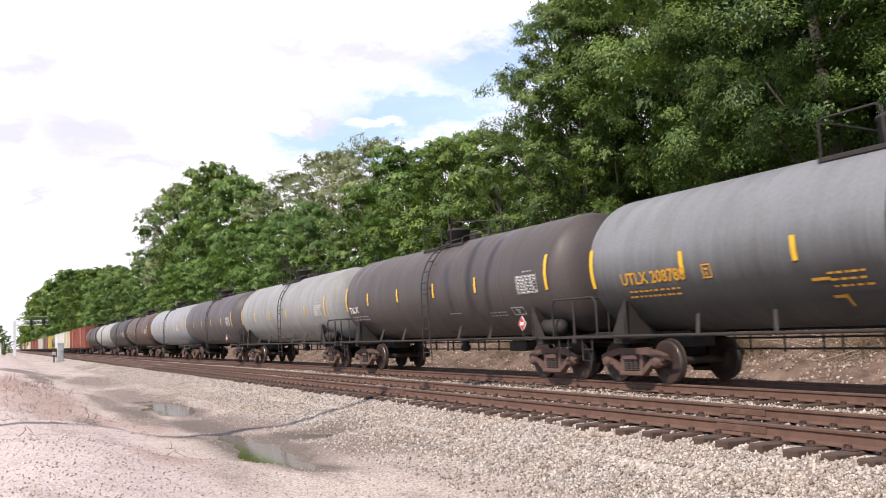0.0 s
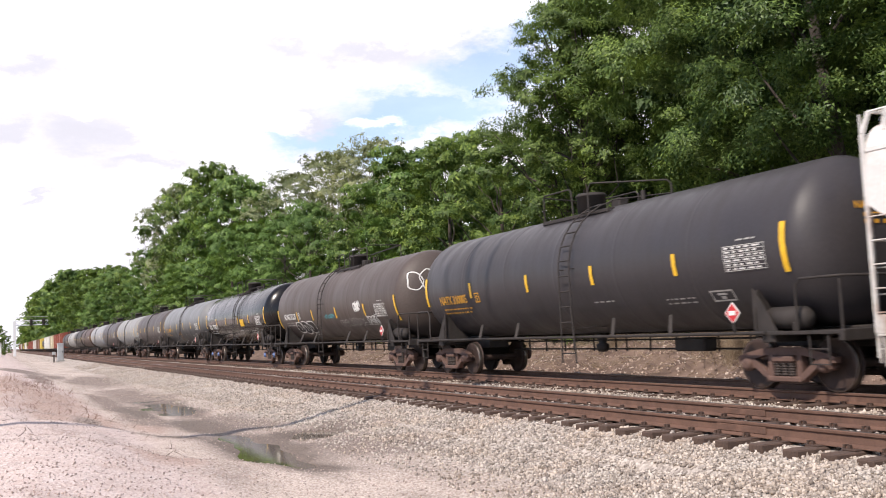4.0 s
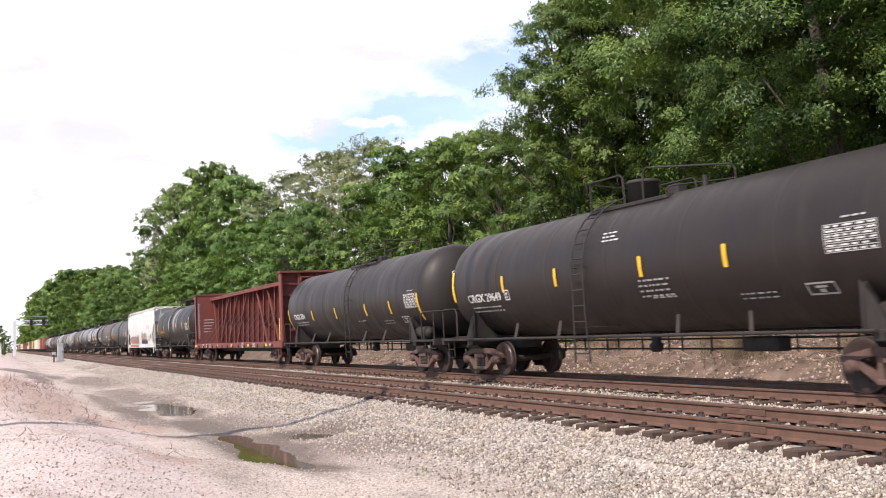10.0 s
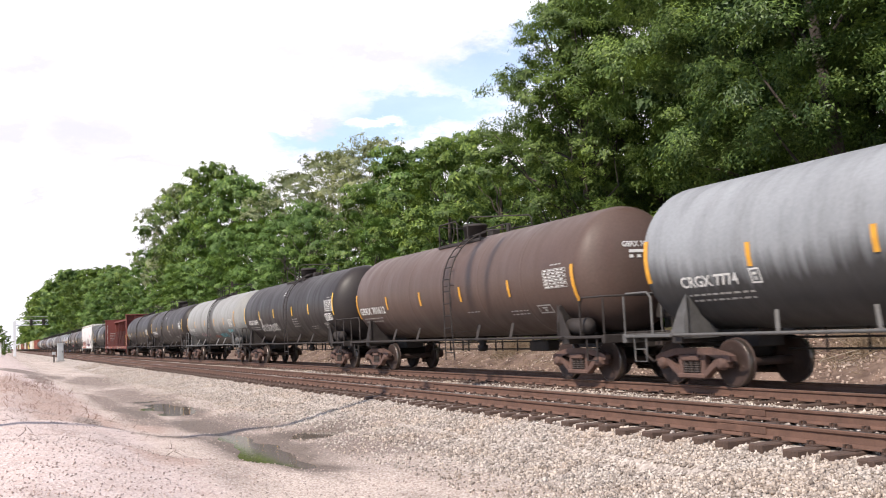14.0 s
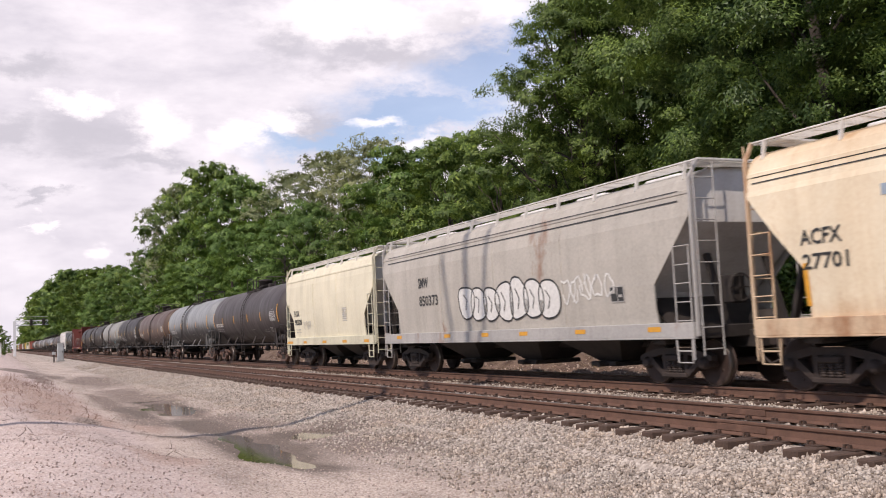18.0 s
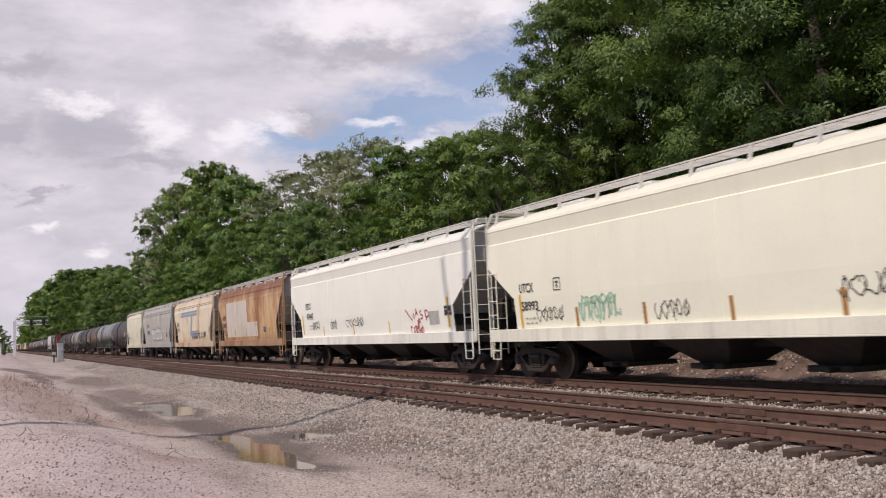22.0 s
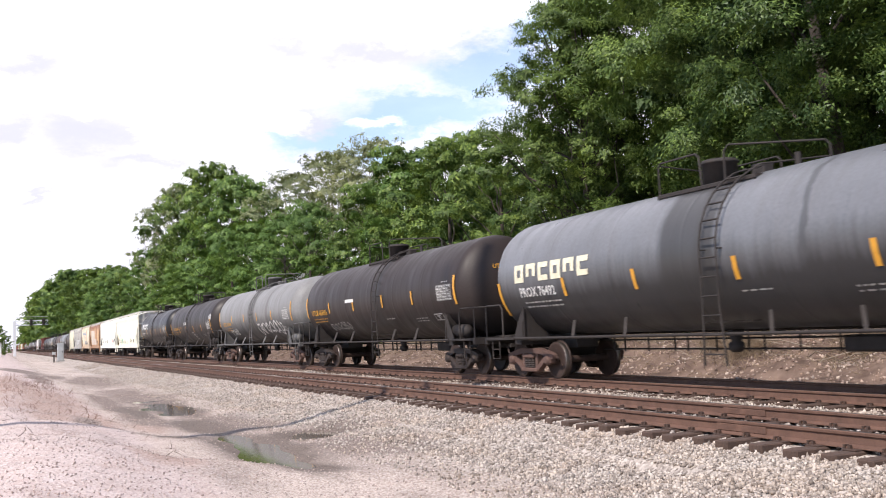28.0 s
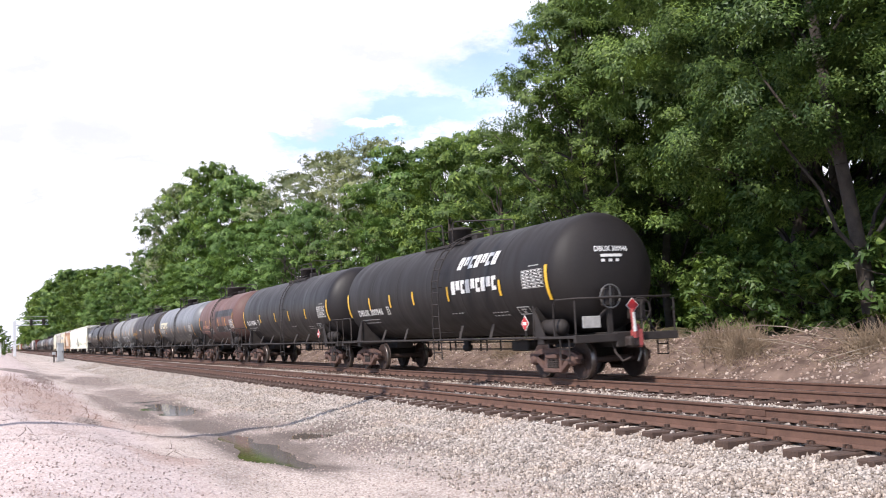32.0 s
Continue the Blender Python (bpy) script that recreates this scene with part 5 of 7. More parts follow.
def tank_car(yf, yr, body, label, fit=None, style="hood", stripe=None, stripes=STRIPES, mark=None, mark_mat=None, mark_at=(6.6, 1.98, 2.15, 0.3), panel=True,
             r=1.5, zc=2.58, over=0.62, dome=(0.36, 0.48), ladder_y=-0.75, stripe_z=2.2, end_z=None, box_y=None, panel_at=None, full=True, steel=None, caps=None, truck=None, haz=False, end_mark=True):
    tc = round((yf - yr) * 5) / 5
    car = tagged(new("tank_car"), label, "tank car", "freight cars of the train")
    yc = (yf + yr) / 2
    half = tc / 2 + over
    fit = fit or STEEL_DARK
    top = zc + r
    part("tank", shared("tank|%.1f|%.2f" % (tc, r), shell_geo(half, r, zc), body), car)
    for s in (1, -1):
        end_gear(car, s, tc, steel or fit, 1.92, s < 0, full=full)
        add_truck(car, s * tc / 2, truck or TRUCK_STEEL, caps, full)
    style_h, dome_h = dome

    def manway():
        g = Geo().lathe([(top - 0.12, style_h), (top + dome_h * 0.8, style_h), (top + dome_h * 0.82, style_h + 0.03), (top + dome_h * 0.9, style_h + 0.03), (top + dome_h, style_h * 0.95), (top + dome_h + 0.025, style_h * 0.4)], "z", (0, 0.42 if style == "hood" else 0.05, 0), 20)
        return g
    part("valve_box", shared("valve_box|%.2f" % top, lambda: Geo().block(-0.14, 0.14, -0.95, -0.6, top - 0.1, top + 0.2, 0.03), fit), car)
    part("vent_pipe", shared("vent_pipe|%.2f" % top, lambda: Geo().tube([(0.0, -1.7, top - 0.1), (0.0, -1.7, top + 0.25)], 0.06, 8), fit), car)
    part("manway", shared("manway|%s|%.2f|%.2f|%.2f" % (style, style_h, dome_h, top), manway, fit), car)
    if style == "loops":
        add_platform(car, top - 0.12, -2.1, 0.7, fit, full)
    else:
        add_platform(car, top - 0.15, -1.4, 1.5, fit, full)
    part("railing", shared("railing|%.2f|%s" % (top, style), railing_geo(top - 0.08, style), fit), car)
    part("ladder", shared("ladder|%.2f|%.2f" % (r, ladder_y), ladder_geo(r, zc, ladder_y), fit), car)
    if full:
        for x in (-1, 1):
            part("side_rail", shared("side_rail|%.1f|%d" % (tc, x), lambda: Geo().tube([(x * 1.47, -tc / 2, 1.03), (x * 1.47, tc / 2, 1.03)], 0.032, 8), steel or fit), car)
            for y in (-0.62, -0.33, 0.30, 0.60):
                part("strut", shared("strut|%d" % x, lambda: Geo().bar((x * 1.47, 0, 1.03), (x * 1.22, 0.26, 1.42), 0.07, 0.03), steel or fit), car, pose(0, y * tc / 2, 0))

        def line():
            g = Geo()
            for z, x in ((0.88, 0.62), (0.66, 0.62)):
                g.tube([(x, -tc / 2 + 0.9, z), (x, tc / 2 - 0.9, z)], 0.022, 6)
            for i in range(15):
                y = -tc / 2 + 1.2 + i * (tc - 2.4) / 14 + 0.2 * math.sin(i * 2.1)
                g.bar((0.62, y, 0.6), (0.62, y, 1.25), 0.05, 0.04)
            g.block(0.2, 0.6, -3.2, -2.2, 0.62, 0.92, 0.04)
            return g
        part("brake_line", shared("brake_line|%.1f" % tc, line, STEEL_DARK), car)
        part("outlet_valve", shared("outlet_valve", lambda: Geo().lathe([(0.62, 0.09), (0.68, 0.16), (0.8, 0.16), (0.84, 0.1), (1.2, 0.22)], "z", (0, 0.3, 0), 12), STEEL_DARK), car)
    side = tank_side(r + 0.004, zc)
    stripe = stripe or YELLOW
    for y in stripes:
        rects(car, side, "reflective_stripe", stripe, [(y + 0.06, stripe_z, 0.12, 0.43)])
    for y in (half + 0.06, -half + 0.02):
        rects(car, side, "reflective_stripe", stripe, [(y + 0.06, stripe_z - 0.13 if end_z is None else end_z, 0.13, 0.86)])
    if mark:
        mm = mark_mat or WHITE
        y0, z0, w, h = mark_at
        write(car, side, mark, y0, z0, w, h, mm, "car_number")
        small_lines(car, side, y0 - 0.1, z0 - 0.17, 2 if full else 1, WHITE_DULL if mm == WHITE else mm, sum(map(ord, mark)), 1.7, 0.045)
        if box_y is not None:
            frame_box(car, side, box_y, z0 - 0.02, 0.25, 0.27, mm, 0.03)
        if full:
            small_lines(car, side, -3.9, 1.72, 2, WHITE_DULL, 4, 0.9, 0.035)
            small_lines(car, side, -1.35, 1.78, 1, WHITE_DULL, 5, 0.7, 0.035)
    if panel:
        py, pz = panel_at or (-half + 1.5, 2.15)
        data_panel(car, side, py, pz, 1.05, 0.46)
        if full:
            small_lines(car, side, py - 0.35, pz + 0.54, 1, WHITE_DULL, 8, 0.5, 0.035)
            frame_box(car, side, py + 0.65, 1.63, 0.62, 0.21, WHITE_DULL, 0.03)
    if haz:
        placard(car, -6.08)
    if end_mark and mark and full:
        for i, (w, h) in enumerate(((0.95, 0.13), (0.6, 0.07), (0.6, 0.07))):
            z0 = 3.05 - (0, 0.14, 0.26)[i]
            q = math.sqrt(max(0.0, 1 - ((z0 - zc) ** 2 + 0.05) / (r * r)))
            if i == 0:
                v, f = letter_points(mark)
                pts = [(-0.55 + a * w, -half - 0.76 * math.sqrt(max(0.0, 1 - ((z0 + b * h - zc) ** 2 + (-0.55 + a * w) ** 2) / (r * r))) - 0.02, z0 + b * h) for a, b in v]
            else:
                vv = [(a, b) for a in np.linspace(0, 1, 7) for b in (0, 1)]
                f = [(2 * k, 2 * k + 2, 2 * k + 3, 2 * k + 1) for k in range(0, 6, 1) if k % 2 == 0 or i == 1]
                pts = [(-0.4 + a * w, -half - 0.76 * math.sqrt(max(0.0, 1 - ((z0 + b * h - zc) ** 2 + (-0.4 + a * w) ** 2) / (r * r))) - 0.02, z0 + b * h) for a, b in vv]
            part("end_number" if i == 0 else "stencil_text", Geo().add(pts, f).mesh("end_number", mark_mat or WHITE), car)
    CARS.append((car, yc))
    return car, side, half

# ---------------------------------------------------------------- covered hopper cars
END_GREY = paint("end_grey", (0.66, 0.64, 0.61), streak=0.45, dirt=(0.22, 0.17, 0.14))
ROOF_GREY = plain("galvanised_walkway", (0.66, 0.64, 0.60), 0.55, 0.1, 0.25, 4.0)
def hopper_levels(half, cut, eave, knee=2.95, lip=False):
    """(height, half width, half length) of the body from the sill up."""
    k = eave - 4.12
    if lip:
        return [(1.22, 1.50, half - cut), (1.55, 1.53, half - cut - 0.03), (2.05, 1.565, half - cut), (2.5, 1.575, half - cut * 0.48), (knee, 1.575, half), (3.5, 1.56, half), (3.53, 1.525, half), (3.84, 1.585, half),
                (3.86, 1.60, half), (3.93, 1.58, half), (4.04, 1.45, half), (4.13, 1.28, half), (4.22, 1.0, half), (4.27, 0.6, half), (4.28, 0.0, half)]
    return [(1.22, 1.50, half - cut), (1.55, 1.53, half - cut - 0.03), (2.05, 1.565, half - cut), (2.05 + (knee - 2.05) * 0.5, 1.585, half - cut * 0.48), (knee, 1.585, half), (3.5 + k, 1.555, half),
            (3.72 + k, 1.52, half), (3.74 + k, 1.535, half), (3.80 + k, 1.53, half), (3.82 + k, 1.51, half), (4.0 + k, 1.44, half), (4.12 + k, 1.30, half), (4.22 + k, 1.05, half), (4.27 + k, 0.6, half), (4.28 + k, 0.0, half)]


def hopper_car(yf, yr, body, frame_mat, label, over=1.45, cut=1.35, eave=4.12, bins=3, roof_mat=None, ext=0.0, end_mat=None, knee=2.95, lip=False):
    tc = round((yf - yr) * 5) / 5
    car = tagged(new("covered_hopper_car"), label, "hopper car", "freight cars of the train")
    half = tc / 2 + over
    levels = hopper_levels(half, cut, eave, knee, lip)
    roof_mat = roof_mat or ROOF_GREY
    key = "|%.1f|%.2f|%.2f|%.2f|%d" % (tc, over, cut, knee, lip)

    def shell():
        """Side sheets and roof; the sheets run on past the sloping ends."""
        g = Geo()
        for x in (-1, 1):
            v = [(x * w, y, z) for z, w, l in levels for y in (-l, l)]
            f = [(2 * i, 2 * i + 1, 2 * i + 3, 2 * i + 2)[::-x] for i in range(len(levels) - 1)]
            g.add(v, f)
            for e in (-1, 1):
                for (z0, w0, l0), (z1, w1, l1) in zip(levels[:-3], levels[1:-2]):
                    g.bar((x * (w0 - 0.018), e * l0, z0), (x * (w1 - 0.018), e * l1, z1), 0.04, 0.04, (0, 1, 0))
        # weld seams up the sides
        n = max(3, int(tc / 3.2))
        for i in range(1, n):
            y = -half + cut + 2 * (half - cut) * i / n
            for (z0, w0, l0), (z1, w1, l1) in zip(levels[:6], levels[1:7]):
                g.bar((-w0 - 0.001, y, z0), (-w1 - 0.001, y, z1), 0.02, 0.012, (0, 1, 0))
        return g

    def end_sheets():
        """End walls, upright under the roof and sloping in below."""
        g = Geo()
        up = [(z, w - 0.03, half - 0.12) for z, w, l in levels if z > 3.2]
        low = [(1.24, 1.47, half - cut - 0.95), (1.9, 1.50, half - cut - 0.4), (3.2, 1.53, half - 0.12)] + up
        v = [q for z, w, l in low for q in ((-w, -l, z), (-w, l, z), (w, l, z), (w, -l, z))]
        f = [(4 * i + k, 4 * i + (k + 1) % 4, 4 * i + 4 + (k + 1) % 4, 4 * i + 4 + k) for i in range(len(low) - 1) for k in range(4)]
        g.add(v, f + [(3, 2, 1, 0)])
        return g
    part("end_wall", shared("end_wall" + key, end_sheets, end_mat or END_GREY), car)
    part("body", shared("body" + key, shell, body), car)

    def sill(x):
        def gen():
            g = Geo().block(x * 1.55 - 0.06, x * 1.55 + 0.06, -half, half, 0.98, 1.27, 0.012)
            g.block(x * 1.50 - 0.12, x * 1.50 + 0.12, -half, half, 0.95, 0.985, 0.008)
            return g
        return gen
    for x in (-1, 1):
        part("side_sill", shared("side_sill%d" % x + key, sill(x), frame_mat), car)

    def bay(y0, y1):
        def gen():
            g = Geo()
            ym, a, b = (y0 + y1) / 2, 0.28, 0.42
            v = [(-1.42, y0, 1.24), (1.42, y0, 1.24), (1.42, y1, 1.24), (-1.42, y1, 1.24), (-0.45, ym - b, 0.42), (0.45, ym - b, 0.42), (0.45, ym + b, 0.42), (-0.45, ym + b, 0.42)]
            g.add(v, [(0, 1, 5, 4), (1, 2, 6, 5), (2, 3, 7, 6), (3, 0, 4, 7), (4, 5, 6, 7), (3, 2, 1, 0)])
            g.block(-0.7, 0.7, ym - 0.5, ym + 0.5, 0.32, 0.43, 0.02)
            g.tube([(-0.95, ym - 0.2, 0.37), (-0.7, ym - 0.2, 0.37)], 0.05, 8)
            return g
        return gen
    lo, hi = -tc / 2 + 1.35, tc / 2 - 1.35
    for i in range(bins):
        y0, y1 = lo + (hi - lo) * i / bins + 0.03, lo + (hi - lo) * (i + 1) / bins - 0.03
        part("discharge_bay", shared("discharge_bay%d|%d" % (i, bins) + key, bay(y0, y1), STEEL_DARK), car)
    part("centre_sill", shared("centre_sill" + key, lambda: Geo().block(-0.28, 0.28, -half, half, 0.74, 1.05, 0.02), STEEL_DARK), car)
    # roof walkway with its outer rails, and hatches
    zr = eave + 0.27 + ext

    def rails():
        g = Geo()
        for x in (-1, 1):
            g.block(x * 1.32 - 0.02, x * 1.32 + 0.02, -half - 0.1, half + 0.1, zr - 0.014, zr + 0.014, 0.005)
        for y in (-half - 0.1, half + 0.1):
            g.block(-1.34, 1.34, y - 0.025, y + 0.025, zr - 0.022, zr + 0.022, 0.008)
        return g

    def posts(x):
        return lambda: Geo().bar((x * 1.40, 0, eave - 0.08), (x * 1.32, 0, zr), 0.075, 0.025, (0, 1, 0))

    def walk_boards():
        g = Geo()
        for x in (-1, 1):
            for k in range(7):
                xx = x * (0.80 + 0.075 * k)
                g.box(xx - 0.008, xx + 0.008, -half - 0.08, half + 0.08, zr - 0.03, zr - 0.012)
            n = int(half * 4)
            for k in range(n):
                yy = -half + 2 * half * (k + 0.5) / n
                g.box(min(x * 0.78, x * 1.28), max(x * 0.78, x * 1.28), yy - 0.015, yy + 0.015, zr - 0.034, zr - 0.03)
        for y in (-half - 0.05, half - 0.55):
            for k in range(5):
                g.box(-1.3, 1.3, y + 0.12 * k, y + 0.12 * k + 0.06, zr - 0.05, zr - 0.012)
        return g

    part("roof_rail", shared("roof_rail" + key, rails, roof_mat), car)
    n = max(5, int(2 * half / 1.45))
    for x in (-1, 1):
        for i in range(n):
            part("rail_post", shared("rail_post%d|%.2f" % (x, eave), posts(x), roof_mat), car, pose(0, -half + 0.25 + (2 * half - 0.5) * i / (n - 1), 0))
    part("running_board", shared("running_board" + key, walk_boards, ROOF_GREY), car)
    n = max(3, int(tc / 2.4))
    for i in range(n):
        part("roof_hatch", shared("roof_hatch|%.2f" % eave, lambda: Geo().block(-0.32, 0.32, -0.62, 0.62, eave + 0.13, eave + 0.33, 0.05), roof_mat), car, pose(0, -half + 0.9 + (2 * half - 1.8) * (i + 0.5) / n, 0))
    for s in (1, -1):
        m = pose(0, 0, 0, 0, 0, 0 if s > 0 else 180)

        def corner(x):
            return lambda: Geo().bar((x * 1.53, half + 0.05, 1.0), (x * 1.53, half + 0.05, eave - 0.1), 0.065, 0.065, (0, 1, 0)).bar((x * 1.53, half + 0.05, eave - 0.1), (x * 1.32, half + 0.08, zr), 0.06, 0.05, (0, 1, 0))

        def end_ladder():
            g = Geo()
            xa, xb = s * -1.48, s * -1.0
            for x in (xa, xb):
                g.tube([(x, half + 0.12, 0.62), (x, half + 0.12, zr - 0.05)], 0.017, 6)
            for i in range(9):
                z = 0.75 + i * (zr - 0.9) / 8.5
                g.tube([(xa, half + 0.12, z), (xb, half + 0.12, z)], 0.013, 6)
            return g

        def side_ladder(x):
            def gen():
                g = Geo()
                for y in (half - 0.48, half - 0.02):
                    g.tube([(x * 1.6, y, 1.2 if y < half - 0.3 else 0.55), (x * 1.6, y, 2.75)], 0.017, 6)
                for i in range(5):
                    z = 1.3 + i * 0.36
                    g.tube([(x * 1.6, half - 0.48, z), (x * 1.6, half - 0.02, z)], 0.013, 6)
                g.tube([(x * 1.58, half - 0.55, 0.98), (x * 1.58, half - 0.52, 0.5), (x * 1.58, half - 0.1, 0.5), (x * 1.58, half - 0.08, 0.98)], 0.022, 6)
                g.tube([(x * 1.58, half - 0.53, 0.72), (x * 1.58, half - 0.09, 0.72)], 0.017, 6)
                return g
            return gen

        def end_frame():
            g = Geo().block(-1.5, 1.5, half - 0.1, half + 0.06, 0.95, 1.2, 0.02)
            g.block(-1.5, 1.5, half - 1.1, half - 0.1, 1.0, 1.05, 0.01)
            for x in (-0.75, 0.75):
                g.bar((x, half - 0.02, 1.1), (x, half - 0.5, 2.6), 0.13, 0.1, (0, 1, 0))
            g.block(-0.3, 0.3, half - 1.6, half + 0.35, 0.74, 1.08, 0.02)
            return g

        def bolster():
            return Geo().block(-1.45, 1.45, tc / 2 - 0.2, tc / 2 + 0.2, 0.84, 1.06, 0.03).prism([(tc / 2 + 0.3, 1.05), (tc / 2 + 0.36, 1.05), (tc / 2 - 0.9, 2.3), (tc / 2 - 0.96, 2.3)], -1.3, 1.3, "x")
        for x in (-1, 1):
            part("corner_post", shared("corner_post%d" % x + key, corner(x), frame_mat), car, m)
            part("side_ladder", shared("side_ladder%d" % x + key, side_ladder(x), frame_mat), car, m)
        part("end_ladder", shared("end_ladder%d" % s + key, end_ladder, frame_mat), car, m)
        part("end_frame", shared("end_frame" + key, end_frame, STEEL_DARK), car, m)
        part("body_bolster", shared("body_bolster" + key, bolster, STEEL_DARK), car, m)
        part("coupler", shared("coupler", coupler_geo, TRUCK_DARK), car, pose(0, s * (tc / 2 + 1.62), 0, 0, 0, 0 if s > 0 else 180))
        add_truck(car, s * tc / 2, TRUCK_DARK)

    y = half + 0.02
    back = pose(0, 0, 0, 0, 0, 180)
    part("brake_wheel", shared("brake_wheel" + key, lambda: Geo().tube([(0.55 + 0.27 * math.cos(a), y + 0.16, 1.9 + 0.27 * math.sin(a)) for a in [math.tau * i / 16 for i in range(17)]], 0.02, 6, False)
                               .bar((0.30, y + 0.16, 1.9), (0.80, y + 0.16, 1.9), 0.03, 0.02).bar((0.55, y + 0.16, 1.64), (0.55, y + 0.16, 2.16), 0.03, 0.02, (0, 1, 0)), STEEL_DARK), car, back)
    part("brake_housing", shared("brake_housing" + key, lambda: Geo().block(0.38, 0.72, y - 0.25, y + 0.12, 1.6, 2.15, 0.03), STEEL_DARK), car, back)
    part("air_tank", shared("air_tank" + key, lambda: Geo().lathe([(y - 0.9, 0.02), (y - 0.88, 0.2), (y - 0.2, 0.2), (y - 0.18, 0.02)], "y", (-0.75, 0, 1.27), 14), STEEL_DARK), car, back)
    zs, ws = [q[0] for q in levels], [q[1] for q in levels]
    CARS.append((car, (yf + yr) / 2))
    return car, Side(lambda z: float(np.interp(z, zs, ws)), 0.012), half


SILL = Side(lambda z: 1.61, 0.005)

# ---------------------------------------------------------------- centre-beam flat car
def lumber_car(yf, yr, label):
    tc = yf - yr
    half = 11.1
    red = paint("flat_car_red", (0.175, 0.050, 0.042), (0.10, 0.05, 0.04), 0.2, 0.4, 0.65, (0.15, 0.06, 0.04))
    car = tagged(new("centre_beam_flat_car"), label, "flat car", "freight cars of the train")
    part("deck", Geo().block(-1.4, 1.4, -half, half, 0.98, 1.05, 0.01).mesh("deck", red), car)
    for x in (-1, 1):
        part("side_sill", Geo().block(x * 1.42 - 0.05, x * 1.42 + 0.05, -half, half, 0.84, 1.14, 0.012).mesh("side_sill", red), car)
    part("centre_sill", Geo().block(-0.3, 0.3, -half, half, 0.6, 1.0, 0.02).mesh("centre_sill", STEEL_DARK), car)
    g = Geo()
    g.block(-0.42, 0.42, -half, half, 4.12, 4.2, 0.012)
    chord = part("top_chord", g.mesh("top_chord", red), car)
    for x in (-1, 1):
        part("lip", Geo().block(x * 0.38 - 0.04, x * 0.38 + 0.04, -half, half, 4.0, 4.118, 0.01).mesh("lip", red), chord)

    def post():
        g = Geo()
        g.prism([(-0.20, 1.05), (0.20, 1.05), (0.12, 4.1), (-0.12, 4.1)], -0.012, 0.012, "y")
        return g
    n, step = 17, 1.2
    for i in range(n):
        web = part("post", shared("centre_post", post, red), car, pose(0, -10.0 + step * i, 0))
        for x in (-1, 1):
            part("flange", shared("post_flange%d" % x, lambda: Geo().bar((x * 0.212, 0, 1.05), (x * 0.132, 0, 4.1), 0.024, 0.13, (0, 1, 0)), red), web)
    for ya, yb in ((9.3, 10.5), (-9.3, -10.5), (8.0, 5.6), (5.6, 3.2), (3.2, 0.8), (-8.8, -6.4), (-6.4, -4.0), (-4.0, -1.6)):
        part("brace", Geo().bar((-0.30, ya, 1.1), (-0.22, yb, 4.0), 0.11, 0.07, (1, 0, 0)).mesh("brace", red), car)
    for i in range(14):
        y = -half + 1.7 + i * (2 * half - 3.4) / 13
        part("tie_strap", shared("tie_strap", lambda: Geo().bar((-1.4, 0.0, 1.14), (-0.32, -0.9, 2.9), 0.05, 0.012), RAIL_GREY), car, pose(0, y, 0))
        part("winch", shared("winch", lambda: Geo().block(-1.52, -1.44, -0.09, 0.09, 0.86, 1.02, 0.02), STEEL_DARK), car, pose(0, y, 0))
    for s in (1, -1):
        m = pose(0, 0, 0, 0, 0, 0 if s > 0 else 180)

        def bulk():
            return Geo().block(-1.4, 1.4, half - 0.38, half - 0.30, 1.05, 4.4, 0.01)

        def flange(x):
            return lambda: Geo().block(x * 1.36 - 0.05, x * 1.36 + 0.05, half - 0.38, half, 1.05, 4.4, 0.012)

        def upright(x):
            return lambda: Geo().block(x - 0.08, x + 0.08, half - 0.30, half - 0.06, 1.05, 4.38, 0.015)
        head = part("bulkhead", shared("bulkhead", bulk, red), car, m)
        part("cap", shared("bulkhead_cap", lambda: Geo().block(-1.46, 1.46, half - 0.42, half + 0.04, 4.36, 4.46, 0.015), red), head)
        for x in (-1, 1):
            part("flange", shared("bulkhead_flange%d" % x, flange(x), red), head)
            part("upright", shared("bulkhead_upright%d" % x, upright(0.45 * x), red), head)
        for k in range(5):
            part("rib", shared("bulkhead_rib", lambda: Geo().block(-1.36, 1.36, half - 0.30, half - 0.17, 1.6, 1.72, 0.012), red), head, pose(0, 0, 0.55 * k))

        def lad():
            g = Geo()
            for i in range(8):
                g.tube([(-1.2, half - 0.05, 1.2 + i * 0.38), (-0.75, half - 0.05, 1.2 + i * 0.38)], 0.02, 6)
            g.tube([(-1.38, half + 0.02, 1.0), (-1.38, half + 0.3, 1.3), (-1.0, half + 0.3, 1.3)], 0.02, 6)
            for x in (-1.4, 1.4):
                g.tube([(x, half - 0.75, 0.85), (x, half - 0.75, 0.42), (x, half - 0.3, 0.42), (x, half - 0.3, 0.85)], 0.022, 6)
            return g
        part("end_ladder", shared("flat_end_ladder", lad, red), car, m)
        part("draft_sill", shared("flat_draft_sill", lambda: Geo().block(-0.32, 0.32, half - 1, half + 0.25, 0.72, 1.05, 0.02), STEEL_DARK), car, m)
        part("coupler", shared("coupler", coupler_geo, TRUCK_DARK), car, pose(0, s * (half + 0.2), 0, 0, 0, 0 if s > 0 else 180))
        add_truck(car, s * tc / 2, TRUCK_STEEL)
    side = Side(lambda z: 1.47, 0.006)
    rects(car, side, "reflective_stripe", YELLOW, [(y, 0.92, 0.44, 0.13) for y in (10.8, 3.76, -0.2, -4.2, -8.0)])
    rects(car, Side(lambda z: 1.41, 0.006), "reflective_stripe", YELLOW, [(-half + 0.5, 1.2, 0.13, 1.05)])
